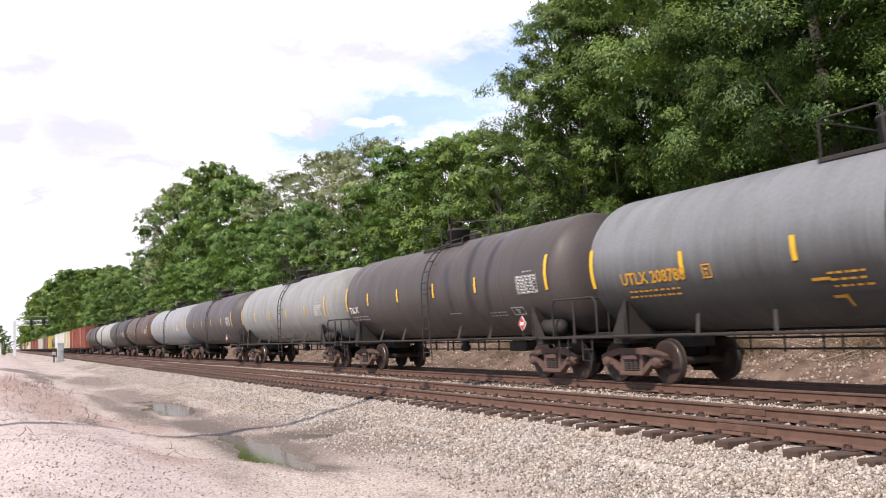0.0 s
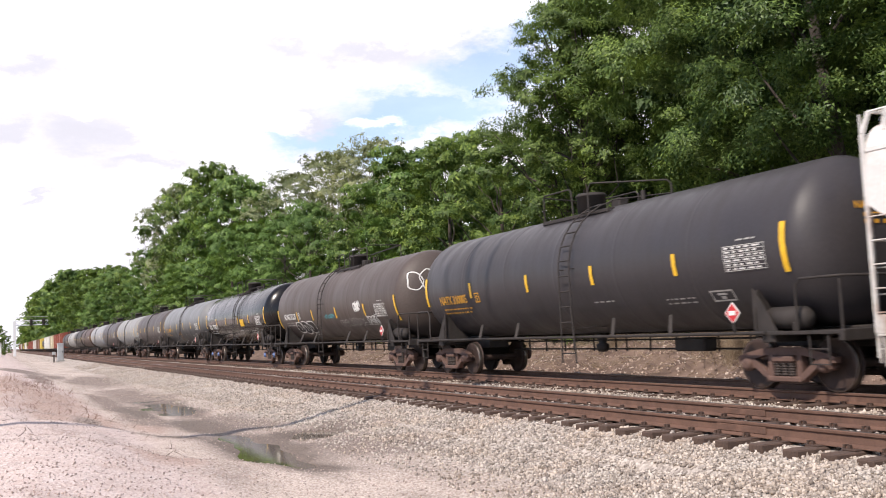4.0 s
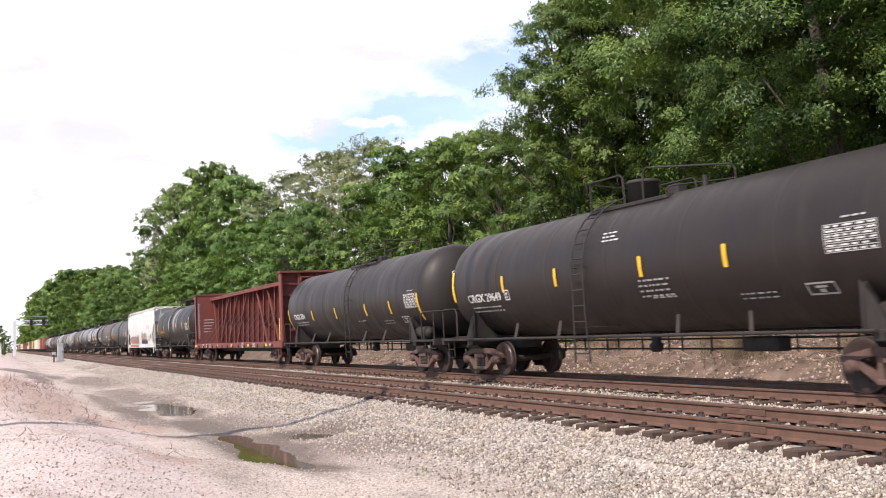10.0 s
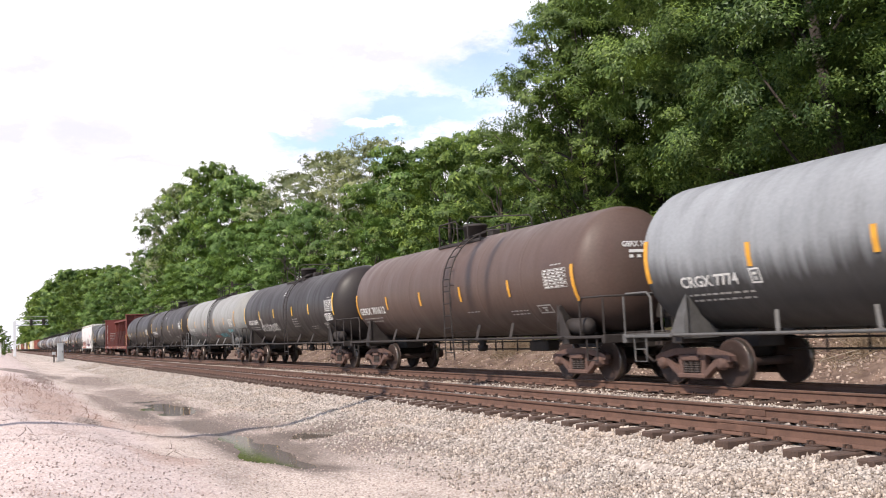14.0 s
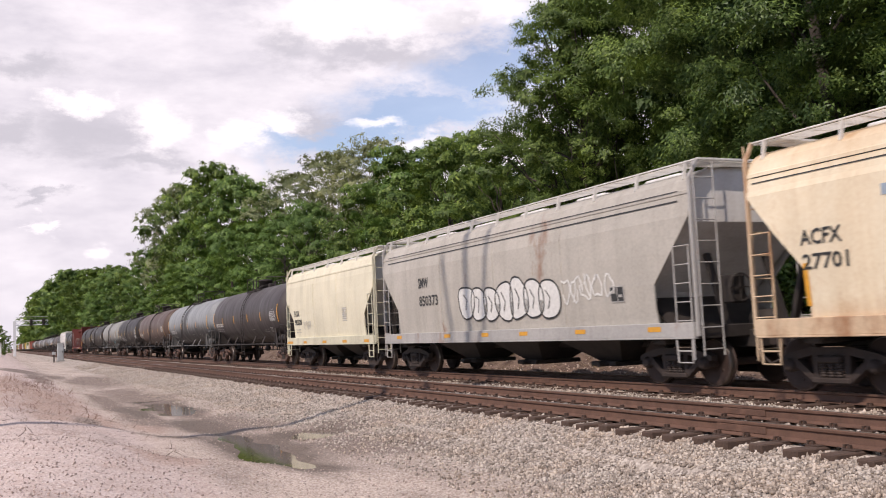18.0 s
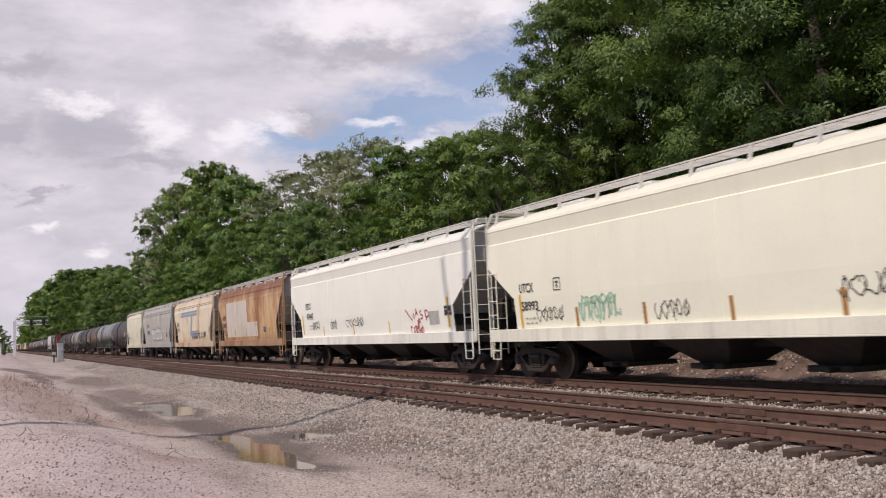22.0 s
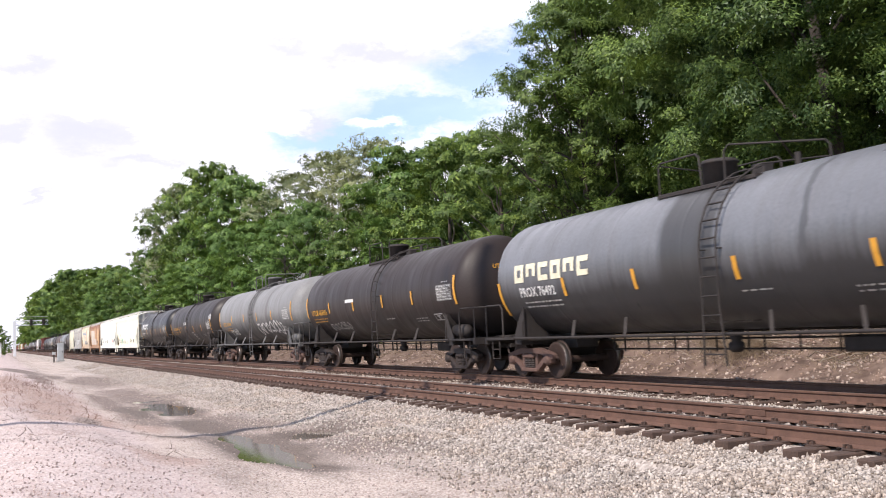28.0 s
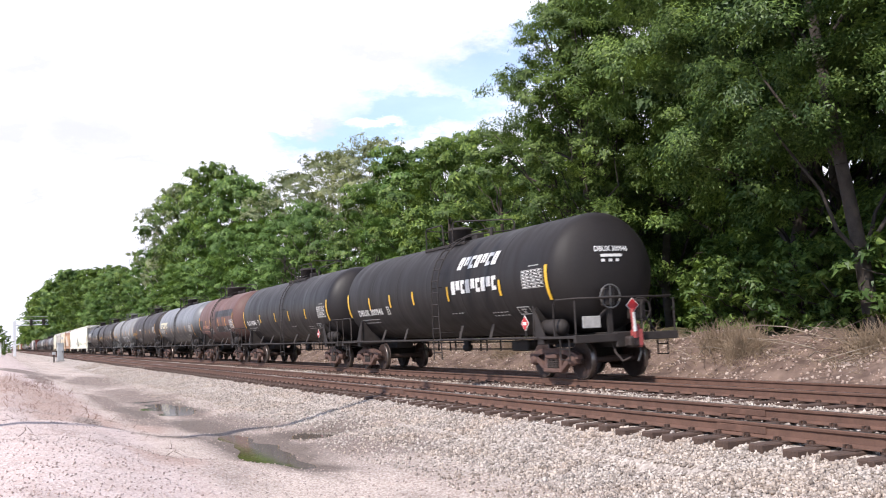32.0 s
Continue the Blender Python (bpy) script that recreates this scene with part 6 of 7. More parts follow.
    for k in range(2):
        rects(car, side, "logo", WHITE, [(-5.35 - 0.36 * k, 0.91, 0.26, 0.035), (-5.35 - 0.36 * k, 1.03, 0.26, 0.035), (-5.35 - 0.36 * k, 0.91, 0.05, 0.155)] + ([(-5.66, 0.91, 0.05, 0.155)] if k else []))
    for word, yy, w in (("GTW", 8.4, 0.5), ("623", 7.13, 0.48), ("312", 5.96, 0.44)):
        write(car, side, word, yy, 0.91, w, 0.19, WHITE, "car_number")
    frame_box(car, side, -2.9, 0.86, 0.4, 0.26, WHITE, 0.03)
    rects(car, side, "stencil_text", WHITE_DULL, [(-8.9, 0.95, 0.3, 0.1)])
    # faded columns of writing on the face of the far bulkhead
    g = Geo()
    r = random.Random(5)
    for i in range(16):
        z = 1.5 + i * 0.15
        g.add([(-1.25, half - 0.39, z), (-1.25 + r.uniform(0.08, 0.16), half - 0.39, z), (-1.2, half - 0.39, z + 0.09), (-1.25, half - 0.39, z + 0.09)], [(0, 1, 2, 3)])
    for i in range(5):
        g.add([(-0.9, half - 0.39, 1.9 + 0.2 * i), (-0.9 + r.uniform(0.3, 0.9), half - 0.39, 1.9 + 0.2 * i), (-0.3, half - 0.39, 1.96 + 0.2 * i), (-0.9, half - 0.39, 1.96 + 0.2 * i)], [(0, 1, 2, 3)])
    part("stencil_text", g.mesh("stencil_text", WHITE_DULL), car)
    CARS.append((car, (yf + yr) / 2))
    return car


# ---------------------------------------------------------------- the train, from front to back
def P(name, color, **k):
    if max(color) < 0.11:
        color = (color[0] * 0.92, color[1] * 0.74, color[2] * 0.69)
        k.setdefault("spec", 0.34)
        k.setdefault("rough", 0.45)
        if max(color) < 0.05:
            k.setdefault("dirt", (0.052, 0.042, 0.036))
    return paint(name, color, **k)


SPILL_DARK = (0.02, 0.018, 0.017)
lead_paint = [P("lead_%d" % i, c, streak=0.5) for i, c in enumerate([(0.075, 0.075, 0.078), (0.26,0.256,0.25), (0.085,0.09,0.10), (0.28,0.28,0.29), (0.085, 0.06, 0.052), (0.035, 0.035, 0.036), (0.33,0.32,0.305), (0.05, 0.045, 0.043)])]
LEAD = [0, 1, 2, 3, 4, 5, 6, 7]
LEAD_WORDS = ["dark grey", "light grey", "bluish grey", "pale grey", "brown", "black", "whitish grey", "sooty black"]
y0 = 266.75
for i in LEAD:
    tank_car(y0 + 13.45, y0, lead_paint[i], LEAD_WORDS[i] + " weathered tank car rolling away ahead of others", full=i < 2, haz=i in (0, 2), mark="TILX" if i == 0 else None, mark_at=(7.15, 2.1, 1.0, 0.22), stripes=(5.05, 2.25, -0.66, -3.5) if i == 0 else STRIPES, stripe_z=2.32 if i == 0 else 2.2, ladder_y=-0.3 if i == 0 else -0.75, caps=None)
    y0 += 17.45


def box_car(yc, length, body, label, kind="box_car", high=4.35, roof=None):
    """A far wagon at the head of the train: body, roof, doors, ribs and trucks."""
    car = tagged(new(kind), label, kind.replace("_", " "), "freight cars of the train")
    h = length / 2
    part("body", shared("box|%.0f|%.1f" % (length, high), lambda: Geo().block(-1.48, 1.48, -h, h, 1.05, high, 0.04), body), car)
    part("roof", shared("box_roof|%.0f|%.1f" % (length, high), lambda: Geo().prism([(-1.55, high), (1.55, high), (0, high + 0.18)], -h, h, "y"), roof or body), car)
    part("underframe", shared("box_sill|%.0f" % length, lambda: Geo().block(-1.3, 1.3, -h, h, 0.8, 1.05, 0.02), STEEL_DARK), car)

    def ribs():
        g = Geo()
        n = int(length / 1.2)
        for i in range(n):
            y = -h + (i + 0.5) * length / n
            g.box(-1.53, -1.48, y - 0.05, y + 0.05, 1.1, high - 0.1)
        return g
    part("side_ribs", shared("box_ribs|%.0f|%.1f" % (length, high), ribs, body), car)
    part("door", shared("box_door|%.1f" % high, lambda: Geo().block(-1.57, -1.5, -1.5, 1.5, 1.15, high - 0.2, 0.02), body), car)
    for s in (1, -1):
        add_truck(car, s * (h - 2.1), TRUCK_DARK, None, False)
    CARS.append((car, yc))


BOX = [("rust red boxcar with weathered ribbed sides", P("box_red", (0.26, 0.075, 0.05), rust=0.3), 2), ("cream boxcar with ribbed sides", P("box_cream", (0.52, 0.46, 0.34)), 1),
       ("white boxcar with ribbed sides", P("box_white", (0.62, 0.60, 0.56)), 2), ("black weathered tank car far ahead", None, 1), ("yellow and white boxcar far ahead", P("box_yellow", (0.55, 0.42, 0.10)), 1),
       ("brown boxcar far ahead", P("box_brown", (0.20, 0.11, 0.08)), 2), ("pale grey boxcar far ahead", P("box_grey", (0.5, 0.48, 0.45)), 2), ("rust red boxcar far ahead", P("box_red", (0.26, 0.075, 0.05)), 3)]
y0 += 13.45 / 2
for words, body, count in BOX * 2:
    for k in range(count):
        if body is None:
            tank_car(y0 + 6.7, y0 - 6.7, lead_paint[5], words, full=False, panel=False)
            y0 += 17.45
        else:
            box_car(y0 + 1.0, 17.2, body, words)
            y0 += 18.6

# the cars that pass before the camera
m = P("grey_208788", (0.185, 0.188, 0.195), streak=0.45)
add_runs(m, 2.45, 0.45, LOWER_DARK, 0.85, 0.5)
c, side, half = tank_car(263.44, 249.92, m, "grey weathered tank car with amber stencilled number", mark="UTLX 208788", mark_mat=AMBER, mark_at=(6.45, 2.1, 2.1, 0.25), haz=True, stripes=(4.4, 1.5, -1.25, -4.2), stripe_z=2.22, box_y=3.85, panel_at=(-5.8, 2.07), ladder_y=-0.72)
small_lines(c, side, 0.95, 1.95, 3, AMBER, 3, 0.8, 0.045)
rects(c, side, "stencil_text", AMBER, [(1.3, 1.86, 0.4, 0.05), (1.05, 1.56, 0.3, 0.05), (0.82, 1.42, 0.06, 0.2)])

c, side, half = tank_car(246.01, 232.61, P("black_197792", (0.009, 0.009, 0.009), rough=0.14, streak=0.05, spec=0.35), "glossy black tank car with a yellow square on its side", mark="TILX 197792", mark_at=(6.5, 2.0, 2.0, 0.27), caps=BLUE_CAP, haz=True, stripes=(4.3, 1.65, -1.42, -3.95), stripe_z=2.17, box_y=4.35, panel_at=(-5.45, 2.02), ladder_y=-1.15)
rects(c, side, "yellow_square", YELLOW, [(-1.9, 2.02, 0.88, 0.38)])

m = P("brown_30320", (0.082, 0.077, 0.073), streak=0.4)
add_runs(m, 1.5, 0.35, (0.035, 0.03, 0.028), 0.55, 0.5)
c, side, half = tank_car(228.45, 215.07, m, "grey-brown tank car with white sprayed scrawls", mark="ADMX 30320", stripe_z=1.98, stripes=(4.35, 2.15, -0.97, -4.25), mark_at=(6.45, 2.1, 1.85, 0.26), haz=True, style="loops", end_mark=False, box_y=4.2, panel_at=(-5.3, 1.9), ladder_y=0.6, end_z=1.72)
end_tag(c, half, 1.5, 2.58, 36, WHITE)
bubble_tag(c, side, 4.95, 1.45, 2.5, 0.56, c.children[0].data.materials[0], WHITE, 31, 3)
scrawl(c, side, 0.47, 1.98, 1.2, 0.2, TEAL_SPRAY, 32, 6, 0.03)
scrawl(c, side, -1.15, 1.58, 2.7, 0.38, WHITE_DULL, 33, 6, 0.02)
scrawl(c, side, -3.2, 2.16, 0.68, 0.38, WHITE, 34, 4, 0.075)
scrawl(c, side, -4.25, 1.64, 1.1, 0.4, WHITE, 35, 3, 0.035)

c, side, half = tank_car(211.06, 197.4, P("blueblack_310005", (0.045, 0.05, 0.058), streak=0.3, rough=0.4), "dark bluish tank car with amber stencilled number", mark="NATX 310005", mark_mat=AMBER, mark_at=(6.6, 2.07, 1.8, 0.24), haz=True, stripes=(4.48, 1.31, -1.6, -4.5), stripe_z=2.18, box_y=4.27, ladder_y=-0.68)

c, side, half = hopper_car(193.4, 178.42, P("hopper_white_85701", (0.60, 0.57, 0.545), streak=0.35, clean=0.04), P("frame_white_85701", (0.55, 0.53, 0.50), rust=0.2), "off-white covered hopper car with sprayed lettering along its foot", over=1.55, eave=4.12, bins=3)
write(c, side, "FURX", 8.05, 2.55, 0.62, 0.24, INK, "car_number")
write(c, side, "85701", 8.05, 2.1, 0.75, 0.24, INK, "car_number")
small_lines(c, side, 7.9, 1.9, 3, INK, 51, 0.7, 0.05)
bubble_tag(c, side, 6.9, 1.24, 6.0, 0.8, BROWN_SPRAY, WHITE_DULL, 52, 12, jag=0.22)
rects(c, SILL, "sprayed_band", BROWN_SPRAY, [(6.9, 1.0, 6.3, 0.24)])
rects(c, SILL, "sprayed_band", SKY_SPRAY, [(-0.8, 1.0, 0.9, 0.25), (-4.4, 1.0, 0.7, 0.25)])
bubble_tag(c, side, -0.9, 1.42, 3.6, 0.85, plain("pale_pink_spray", (0.66, 0.52, 0.49), 0.7), INK, 53, 7, jag=0.22)
bubble_tag(c, side, -1.2, 1.22, 3.6, 0.45, PLUM_SPRAY, INK, 54, 5, jag=0.2)
rects(c, SILL, "sprayed_band", WHITE, [(-1.8, 1.03, 1.9, 0.17)])
scrawl(c, side, -4.4, 2.5, 1.7, 0.5, PINK_SPRAY, 55, 5, 0.035)
scrawl(c, side, -5.5, 1.5, 1.0, 0.5, INK, 56, 3, 0.04)
data_panel(c, side, -6.5, 1.75, 0.6, 0.35, INK)
rects(c, side, "reflective_stripe", YELLOW, [(-7.3, 1.5, 0.1, 0.9)])

m = P("black_673959", (0.016, 0.015, 0.015), streak=0.25, rough=0.45)
add_spill(m, 1.6, 0.36, (0.36, 0.35, 0.345), 0.7, 0.45, 2.5)
add_spill(m, -0.62, 0.48, (0.36, 0.35, 0.345), 0.75, 0.5, 2.6)
add_spill(m, -1.98, 0.2, (0.32, 0.31, 0.31), 0.6, 0.4, 2.8)
c, side, half = tank_car(174.5, 161.3, m, "black tank car with pale spill streaks and amber number", mark="UTLX 673959", mark_mat=AMBER, mark_at=(6.46, 2.05, 2.09, 0.22), style="hood", stripes=(4.13, 1.47, -1.84, -4.6), stripe_z=2.29, box_y=4.04, ladder_y=0.19)

lumber_car(156.28, 138.84, "empty rust-red centre-beam flat car with steel posts")

m = P("black_7854", (0.026, 0.025, 0.025), streak=0.3)
add_runs(m, 1.6, 0.4, (0.014, 0.013, 0.013), 0.6, 0.6)
tank_car(134.25, 120.67, m, "black tank car with white stencilled number", mark="CRGX 7854", stripes=(3.95, 0.88, -2.55, -4.95), stripe_z=1.96, mark_at=(6.65, 2.08, 1.6, 0.22), truck=TRUCK_STEEL, style="loops", dome=(0.3, 0.15), panel_at=(-6.3, 2.09), ladder_y=-0.97, end_z=1.68)

c, side, half = tank_car(116.59, 102.66, P("black_29649", (0.026, 0.024, 0.023), streak=0.35), "black tank car with white stencilled number", mark="CRGX 29649", mark_at=(6.85, 2.05, 1.95, 0.22), stripe=YELLOW, stripes=(4.7, 2.07, -1.27, -3.82), stripe_z=2.24, box_y=4.7, panel_at=(-6.15, 2.27), ladder_y=0.9)
small_lines(c, side, 0.2, 3.27, 3, WHITE, 61, 0.5, 0.035)
small_lines(c, side, -1.05, 2.14, 4, WHITE_DULL, 62, 1.0, 0.045)

m = P("grey_8393", (0.26, 0.257, 0.243), streak=0.35)
add_runs(m, 1.95, 0.4, LOWER_DARK, 0.75, 0.8)
add_spill(m, -0.7, 0.75, (0.06, 0.055, 0.05), 0.8, 0.3)
add_spill(m, 2.6, 0.35, (0.10, 0.095, 0.09), 0.4, 0.5)
c, side, half = tank_car(98.89, 85.44, m, "light grey tank car with faded red and teal scrawls", mark="CRGX 8393", ladder_y=-0.72, mark_at=(6.6, 1.98, 1.6, 0.18), mark_mat=WHITE, style="loops", dome=(0.3, 0.12), steel=RAIL_GREY, stripe=ORANGE, stripes=(4.5, 1.15, -1.8, -4.6), stripe_z=2.2, panel_at=(-5.8, 2.06))
scrawl(c, side, 3.2, 1.6, 2.6, 0.25, PINK_SPRAY, 71, 6, 0.02)
scrawl(c, side, -0.6, 1.48, 1.4, 0.18, BROWN_SPRAY, 72, 4, 0.045)
scrawl(c, side, -2.55, 1.5, 1.9, 0.22, TEAL_SPRAY, 73, 8, 0.05)
scrawl(c, side, -5.2, 1.75, 1.2, 0.2, TEAL_SPRAY, 74, 6, 0.05)

m = P("black_29674", (0.026, 0.025, 0.025), streak=0.3)
c, side, half = tank_car(81.44, 67.58, m, "black tank car with white scrawls beside its number", mark="CRGX 29674", mark_at=(6.75, 2.04, 1.9, 0.22), stripes=(4.35, 1.57, -1.63, -4.18), stripe_z=2.26, box_y=4.25, panel_at=(-6.45, 2.29), ladder_y=-0.98)
scrawl(c, side, 4.5, 1.6, 1.55, 0.44, WHITE, 81, 5, 0.04)
scrawl(c, side, 2.85, 1.6, 1.55, 0.44, WHITE, 82, 5, 0.04)
bubble_tag(c, side, -6.35, 1.94, 0.85, 0.26, m, WHITE, 85, 4)
small_lines(c, side, 0.15, 3.36, 2, WHITE, 83, 0.5, 0.045)
small_lines(c, side, -1.4, 2.1, 4, WHITE_DULL, 84, 0.85, 0.045)

m = P("brown_701612", (0.10, 0.078, 0.067), streak=0.3)
add_runs(m, 1.55, 0.35, (0.035, 0.028, 0.025), 0.6, 0.5)
tank_car(63.43, 49.98, m, "brown tank car with white stencilled number", mark="GBRX 701612", mark_at=(7.2, 2.0, 2.45, 0.24), stripe=ORANGE, stripes=(4.45, 1.6, -1.3, -4.2), stripe_z=2.11, panel_at=(-6.0, 2.21), ladder_y=-0.72, end_z=1.86)

m = P("grey_7774", (0.25, 0.26, 0.27), dirt=(0.09, 0.09, 0.09), streak=0.6)
add_runs(m, 2.3, 0.3, LOWER_DARK, 0.9, 1.0)
add_spill(m, 0.15, 0.85, (0.05, 0.048, 0.046), 0.85, 0.25)
add_spill(m, -0.35, 0.16, (0.27, 0.28, 0.29), 0.8, 0.3, 2.4)
tank_car(45.93, 31.88, m, "pale grey tank car streaked with dark runs", mark="CRGX 7774", mark_at=(6.75, 1.93, 1.6, 0.21), style="loops", dome=(0.3, 0.12), steel=RAIL_GREY, stripe=ORANGE, stripes=(4.75, 2.05, -0.67, -3.84), stripe_z=2.21, box_y=4.83, panel=False, ladder_y=0.81)

m = P("slate_202", (0.055, 0.055, 0.06), streak=0.35)
add_runs(m, 1.9, 0.4, LOWER_DARK, 0.6, 0.6)
tank_car(28.22, 14.7, m, "slate grey tank car with white stencilled number", mark="GATX 22022", mark_at=(7.0, 2.1, 2.0, 0.2), stripe=ORANGE, stripes=(5.0, 2.0, -1.28, -4.1), stripe_z=2.2, ladder_y=-0.6)

c, side, half = hopper_car(10.58, 2.34, P("hopper_cream_983328", (0.68, 0.63, 0.48), streak=0.3, clean=0.05), P("frame_cream_983328", (0.58, 0.55, 0.42)), "short cream covered hopper car with orange sill patches", over=1.45, cut=1.0, bins=2)
write(c, side, "FLOX", 4.35, 2.2, 0.75, 0.26, INK, "car_number")
write(c, side, "983328", 4.35, 1.83, 1.05, 0.24, INK, "car_number")
small_lines(c, side, 4.2, 1.6, 2, WHITE_DULL, 91, 0.6, 0.05)
scrawl(c, side, 3.0, 1.6, 1.0, 0.4, WHITE_DULL, 92, 4, 0.02)
data_panel(c, side, -2.2, 1.85, 0.5, 0.5)
rects(c, SILL, "reflective_patch", ORANGE, [(y, 1.02, 0.5 if i else 0.9, 0.1) for i, y in enumerate((5.5, 3.0, 0.3, -2.2, -4.6))])

c, side, half = hopper_car(-1.51, -14.91, P("hopper_grey_850373", (0.43, 0.40, 0.355), streak=0.3, rust=0.05), P("frame_grey_850373", (0.38, 0.365, 0.35), rust=0.15), "grey covered hopper car with white bubble lettering sprayed on", over=1.3, cut=1.2, bins=3, knee=3.3)
write(c, side, "SMW", 5.0, 2.66, 0.75, 0.31, INK, "car_number")
write(c, side, "850373", 5.0, 2.1, 1.4, 0.31, INK, "car_number")
bubble_tag(c, side, 2.05, 1.5, 5.2, 1.05, WHITE, INK, 101, 7)
scrawl(c, side, -3.3, 1.75, 2.2, 0.75, WHITE, 102, 5, 0.05)
data_panel(c, side, -5.3, 1.75, 0.5, 0.35, INK)
rects(c, SILL, "reflective_patch", ORANGE, [(y, 1.1, 0.42, 0.1) for y in (6.9, 3.2, 0.8, -1.3, -3.9, -6.6)])
rects(c, side, "roof_seam", INK, [(7.6, 3.60, 15.3, 0.03), (7.6, 3.80, 15.3, 0.02)])

m = P("hopper_cream_27701", (0.72, 0.62, 0.46), dirt=(0.50, 0.34, 0.19), streak=0.5, rust=0.22, rust_color=(0.45, 0.26, 0.12))
add_runs(m, 4.05, 0.35, (0.42, 0.24, 0.11), 0.6, 0.8, True)
add_runs(m, 1.4, 0.3, (0.40, 0.22, 0.11), 0.6, 0.7)
c, side, half = hopper_car(-18.89, -30.99, m, P("frame_rust_27701", (0.58, 0.44, 0.30), rust=0.45, rust_color=(0.28, 0.13, 0.06)), "cream covered hopper car with rust runs and faded blue bars", over=1.1, cut=1.2, bins=3, knee=3.4)
FADED_BLUE = plain("faded_blue", (0.27, 0.33, 0.40), 0.7, 0.0, 0.25, 3.0)
write(c, side, "ACFX", 5.95, 2.45, 0.85, 0.25, INK, "car_number")
write(c, side, "27701", 5.95, 2.05, 0.95, 0.25, INK, "car_number")
rects(c, side, "faded_band", FADED_BLUE, [(4.3, 3.04, 6.2, 0.17), (4.1, 3.25, 6.0, 0.14), (0.3, 1.92, 2.3, 0.11), (0.3, 1.66, 2.3, 0.2)])
lay(c, side, "faded_band", FADED_BLUE, [(0.83, 1.66), (0.58, 1.66), (-0.13, 3.05), (0.12, 3.05), (0.45, 2.35), (0.20, 2.35), (0.50, 1.66), (0.30, 1.66), (-0.38, 3.05), (-0.2, 3.05), (-0.05, 2.35), (0.12, 2.35)], [(0, 1, 5, 4), (4, 5, 2, 3), (6, 7, 10, 11), (11, 10, 8, 9)])
scrawl(c, side, 0.3, 1.4, 2.4, 0.55, INK, 111, 7, 0.05)
scrawl(c, side, -2.2, 1.45, 2.2, 0.5, INK, 112, 5, 0.04)
data_panel(c, side, -4.2, 1.62, 0.5, 0.3, INK)
rects(c, side, "reflective_stripe", ORANGE, [(-5.65, 1.4, 0.1, 0.85), (5.95, 1.45, 0.1, 0.7), (3.0, 1.4, 0.09, 0.5)])
rects(c, side, "roof_seam", INK, [(7.0, 3.62, 14.0, 0.02), (7.0, 3.72, 14.0, 0.015)])

m = P("hopper_rust_27653", (0.60, 0.39, 0.20), dirt=(0.24, 0.095, 0.04), streak=0.9, rust=0.50, rust_color=(0.30, 0.12, 0.05))
add_runs(m, 3.55, 0.3, (0.20, 0.075, 0.04), 0.85, 0.9, True)
add_runs(m, 1.35, 0.25, (0.24, 0.10, 0.05), 0.6, 0.5)
c, side, half = hopper_car(-34.98, -47.02, m, P("frame_rust_27653", (0.42, 0.25, 0.14), rust=0.55, rust_color=(0.22, 0.09, 0.04)), "heavily rusted covered hopper car with bare pale patches", over=1.1, cut=1.2, bins=3, knee=3.4)
PATCH = P("repaint_grey_27653", (0.60, 0.53, 0.45), dirt=(0.42, 0.30, 0.20), streak=0.4)
rects(c, Side(side.width_at, 0.006), "repainted_patch", PATCH, [(4.9, 1.45, 5.0, 1.95), (-0.1, 1.45, 2.2, 0.75)])
write(c, side, "ACFX", 5.95, 2.45, 0.85, 0.24, INK, "car_number")
write(c, side, "27653", 5.95, 2.03, 0.95, 0.24, INK, "car_number")
small_lines(c, side, 5.8, 1.8, 3, INK, 121, 0.9, 0.05)
data_panel(c, side, -3.5, 1.62, 0.5, 0.3, INK)
rects(c, side, "red_mark", RED, [(-4.55, 1.68, 0.14, 0.14)])
rects(c, side, "reflective_stripe", ORANGE, [(-5.0, 1.45, 0.12, 0.95), (2.9, 1.5, 0.1, 0.4), (0.3, 1.5, 0.1, 0.4)])

WHITE_BODY = dict(streak=0.14, clean=0.09)
c, side, half = hopper_car(-51.24, -66.45, P("hopper_white_47445", (0.86, 0.84, 0.74), **WHITE_BODY), P("frame_white_47445", (0.81, 0.79, 0.70)), "white covered hopper car with red and black scrawls", over=1.45, cut=1.35, eave=4.12, bins=4, lip=True)
write(c, side, "UTCX", 6.9, 2.45, 0.75, 0.26, INK, "car_number")
write(c, side, "47445", 6.8, 2.02, 0.9, 0.26, INK, "car_number")
small_lines(c, side, 6.5, 1.72, 2, WHITE_DULL, 131, 0.8, 0.05)
# the word WASP over a star
for stroke in (((-4.18, 2.03), (-4.48, 1.81), (-4.71, 1.68), (-4.67, 1.84), (-4.86, 1.73), (-4.81, 1.90)),
               ((-4.97, 1.80), (-5.02, 2.05), (-5.16, 1.83)),
               ((-4.99, 1.89), (-5.11, 1.91)),
               ((-5.44, 1.97), (-5.31, 1.92), (-5.38, 1.84), (-5.53, 1.82), (-5.48, 1.73), (-5.35, 1.71)),
               ((-5.71, 1.95), (-5.80, 1.66)),
               ((-5.71, 1.95), (-5.89, 1.96), (-6.04, 1.85), (-5.92, 1.76), (-5.76, 1.75)),
               ((-5.21, 1.74), (-5.18, 1.53)),
               ((-5.09, 1.66), (-5.32, 1.60)),
               ((-5.30, 1.71), (-5.10, 1.56))):
    lay(c, side, "spray_stroke", RED_SPRAY, *ribbon(stroke, 0.05))
scrawl(c, side, -4.5, 1.2, 1.0, 0.35, RED_SPRAY, 133, 4, 0.04)
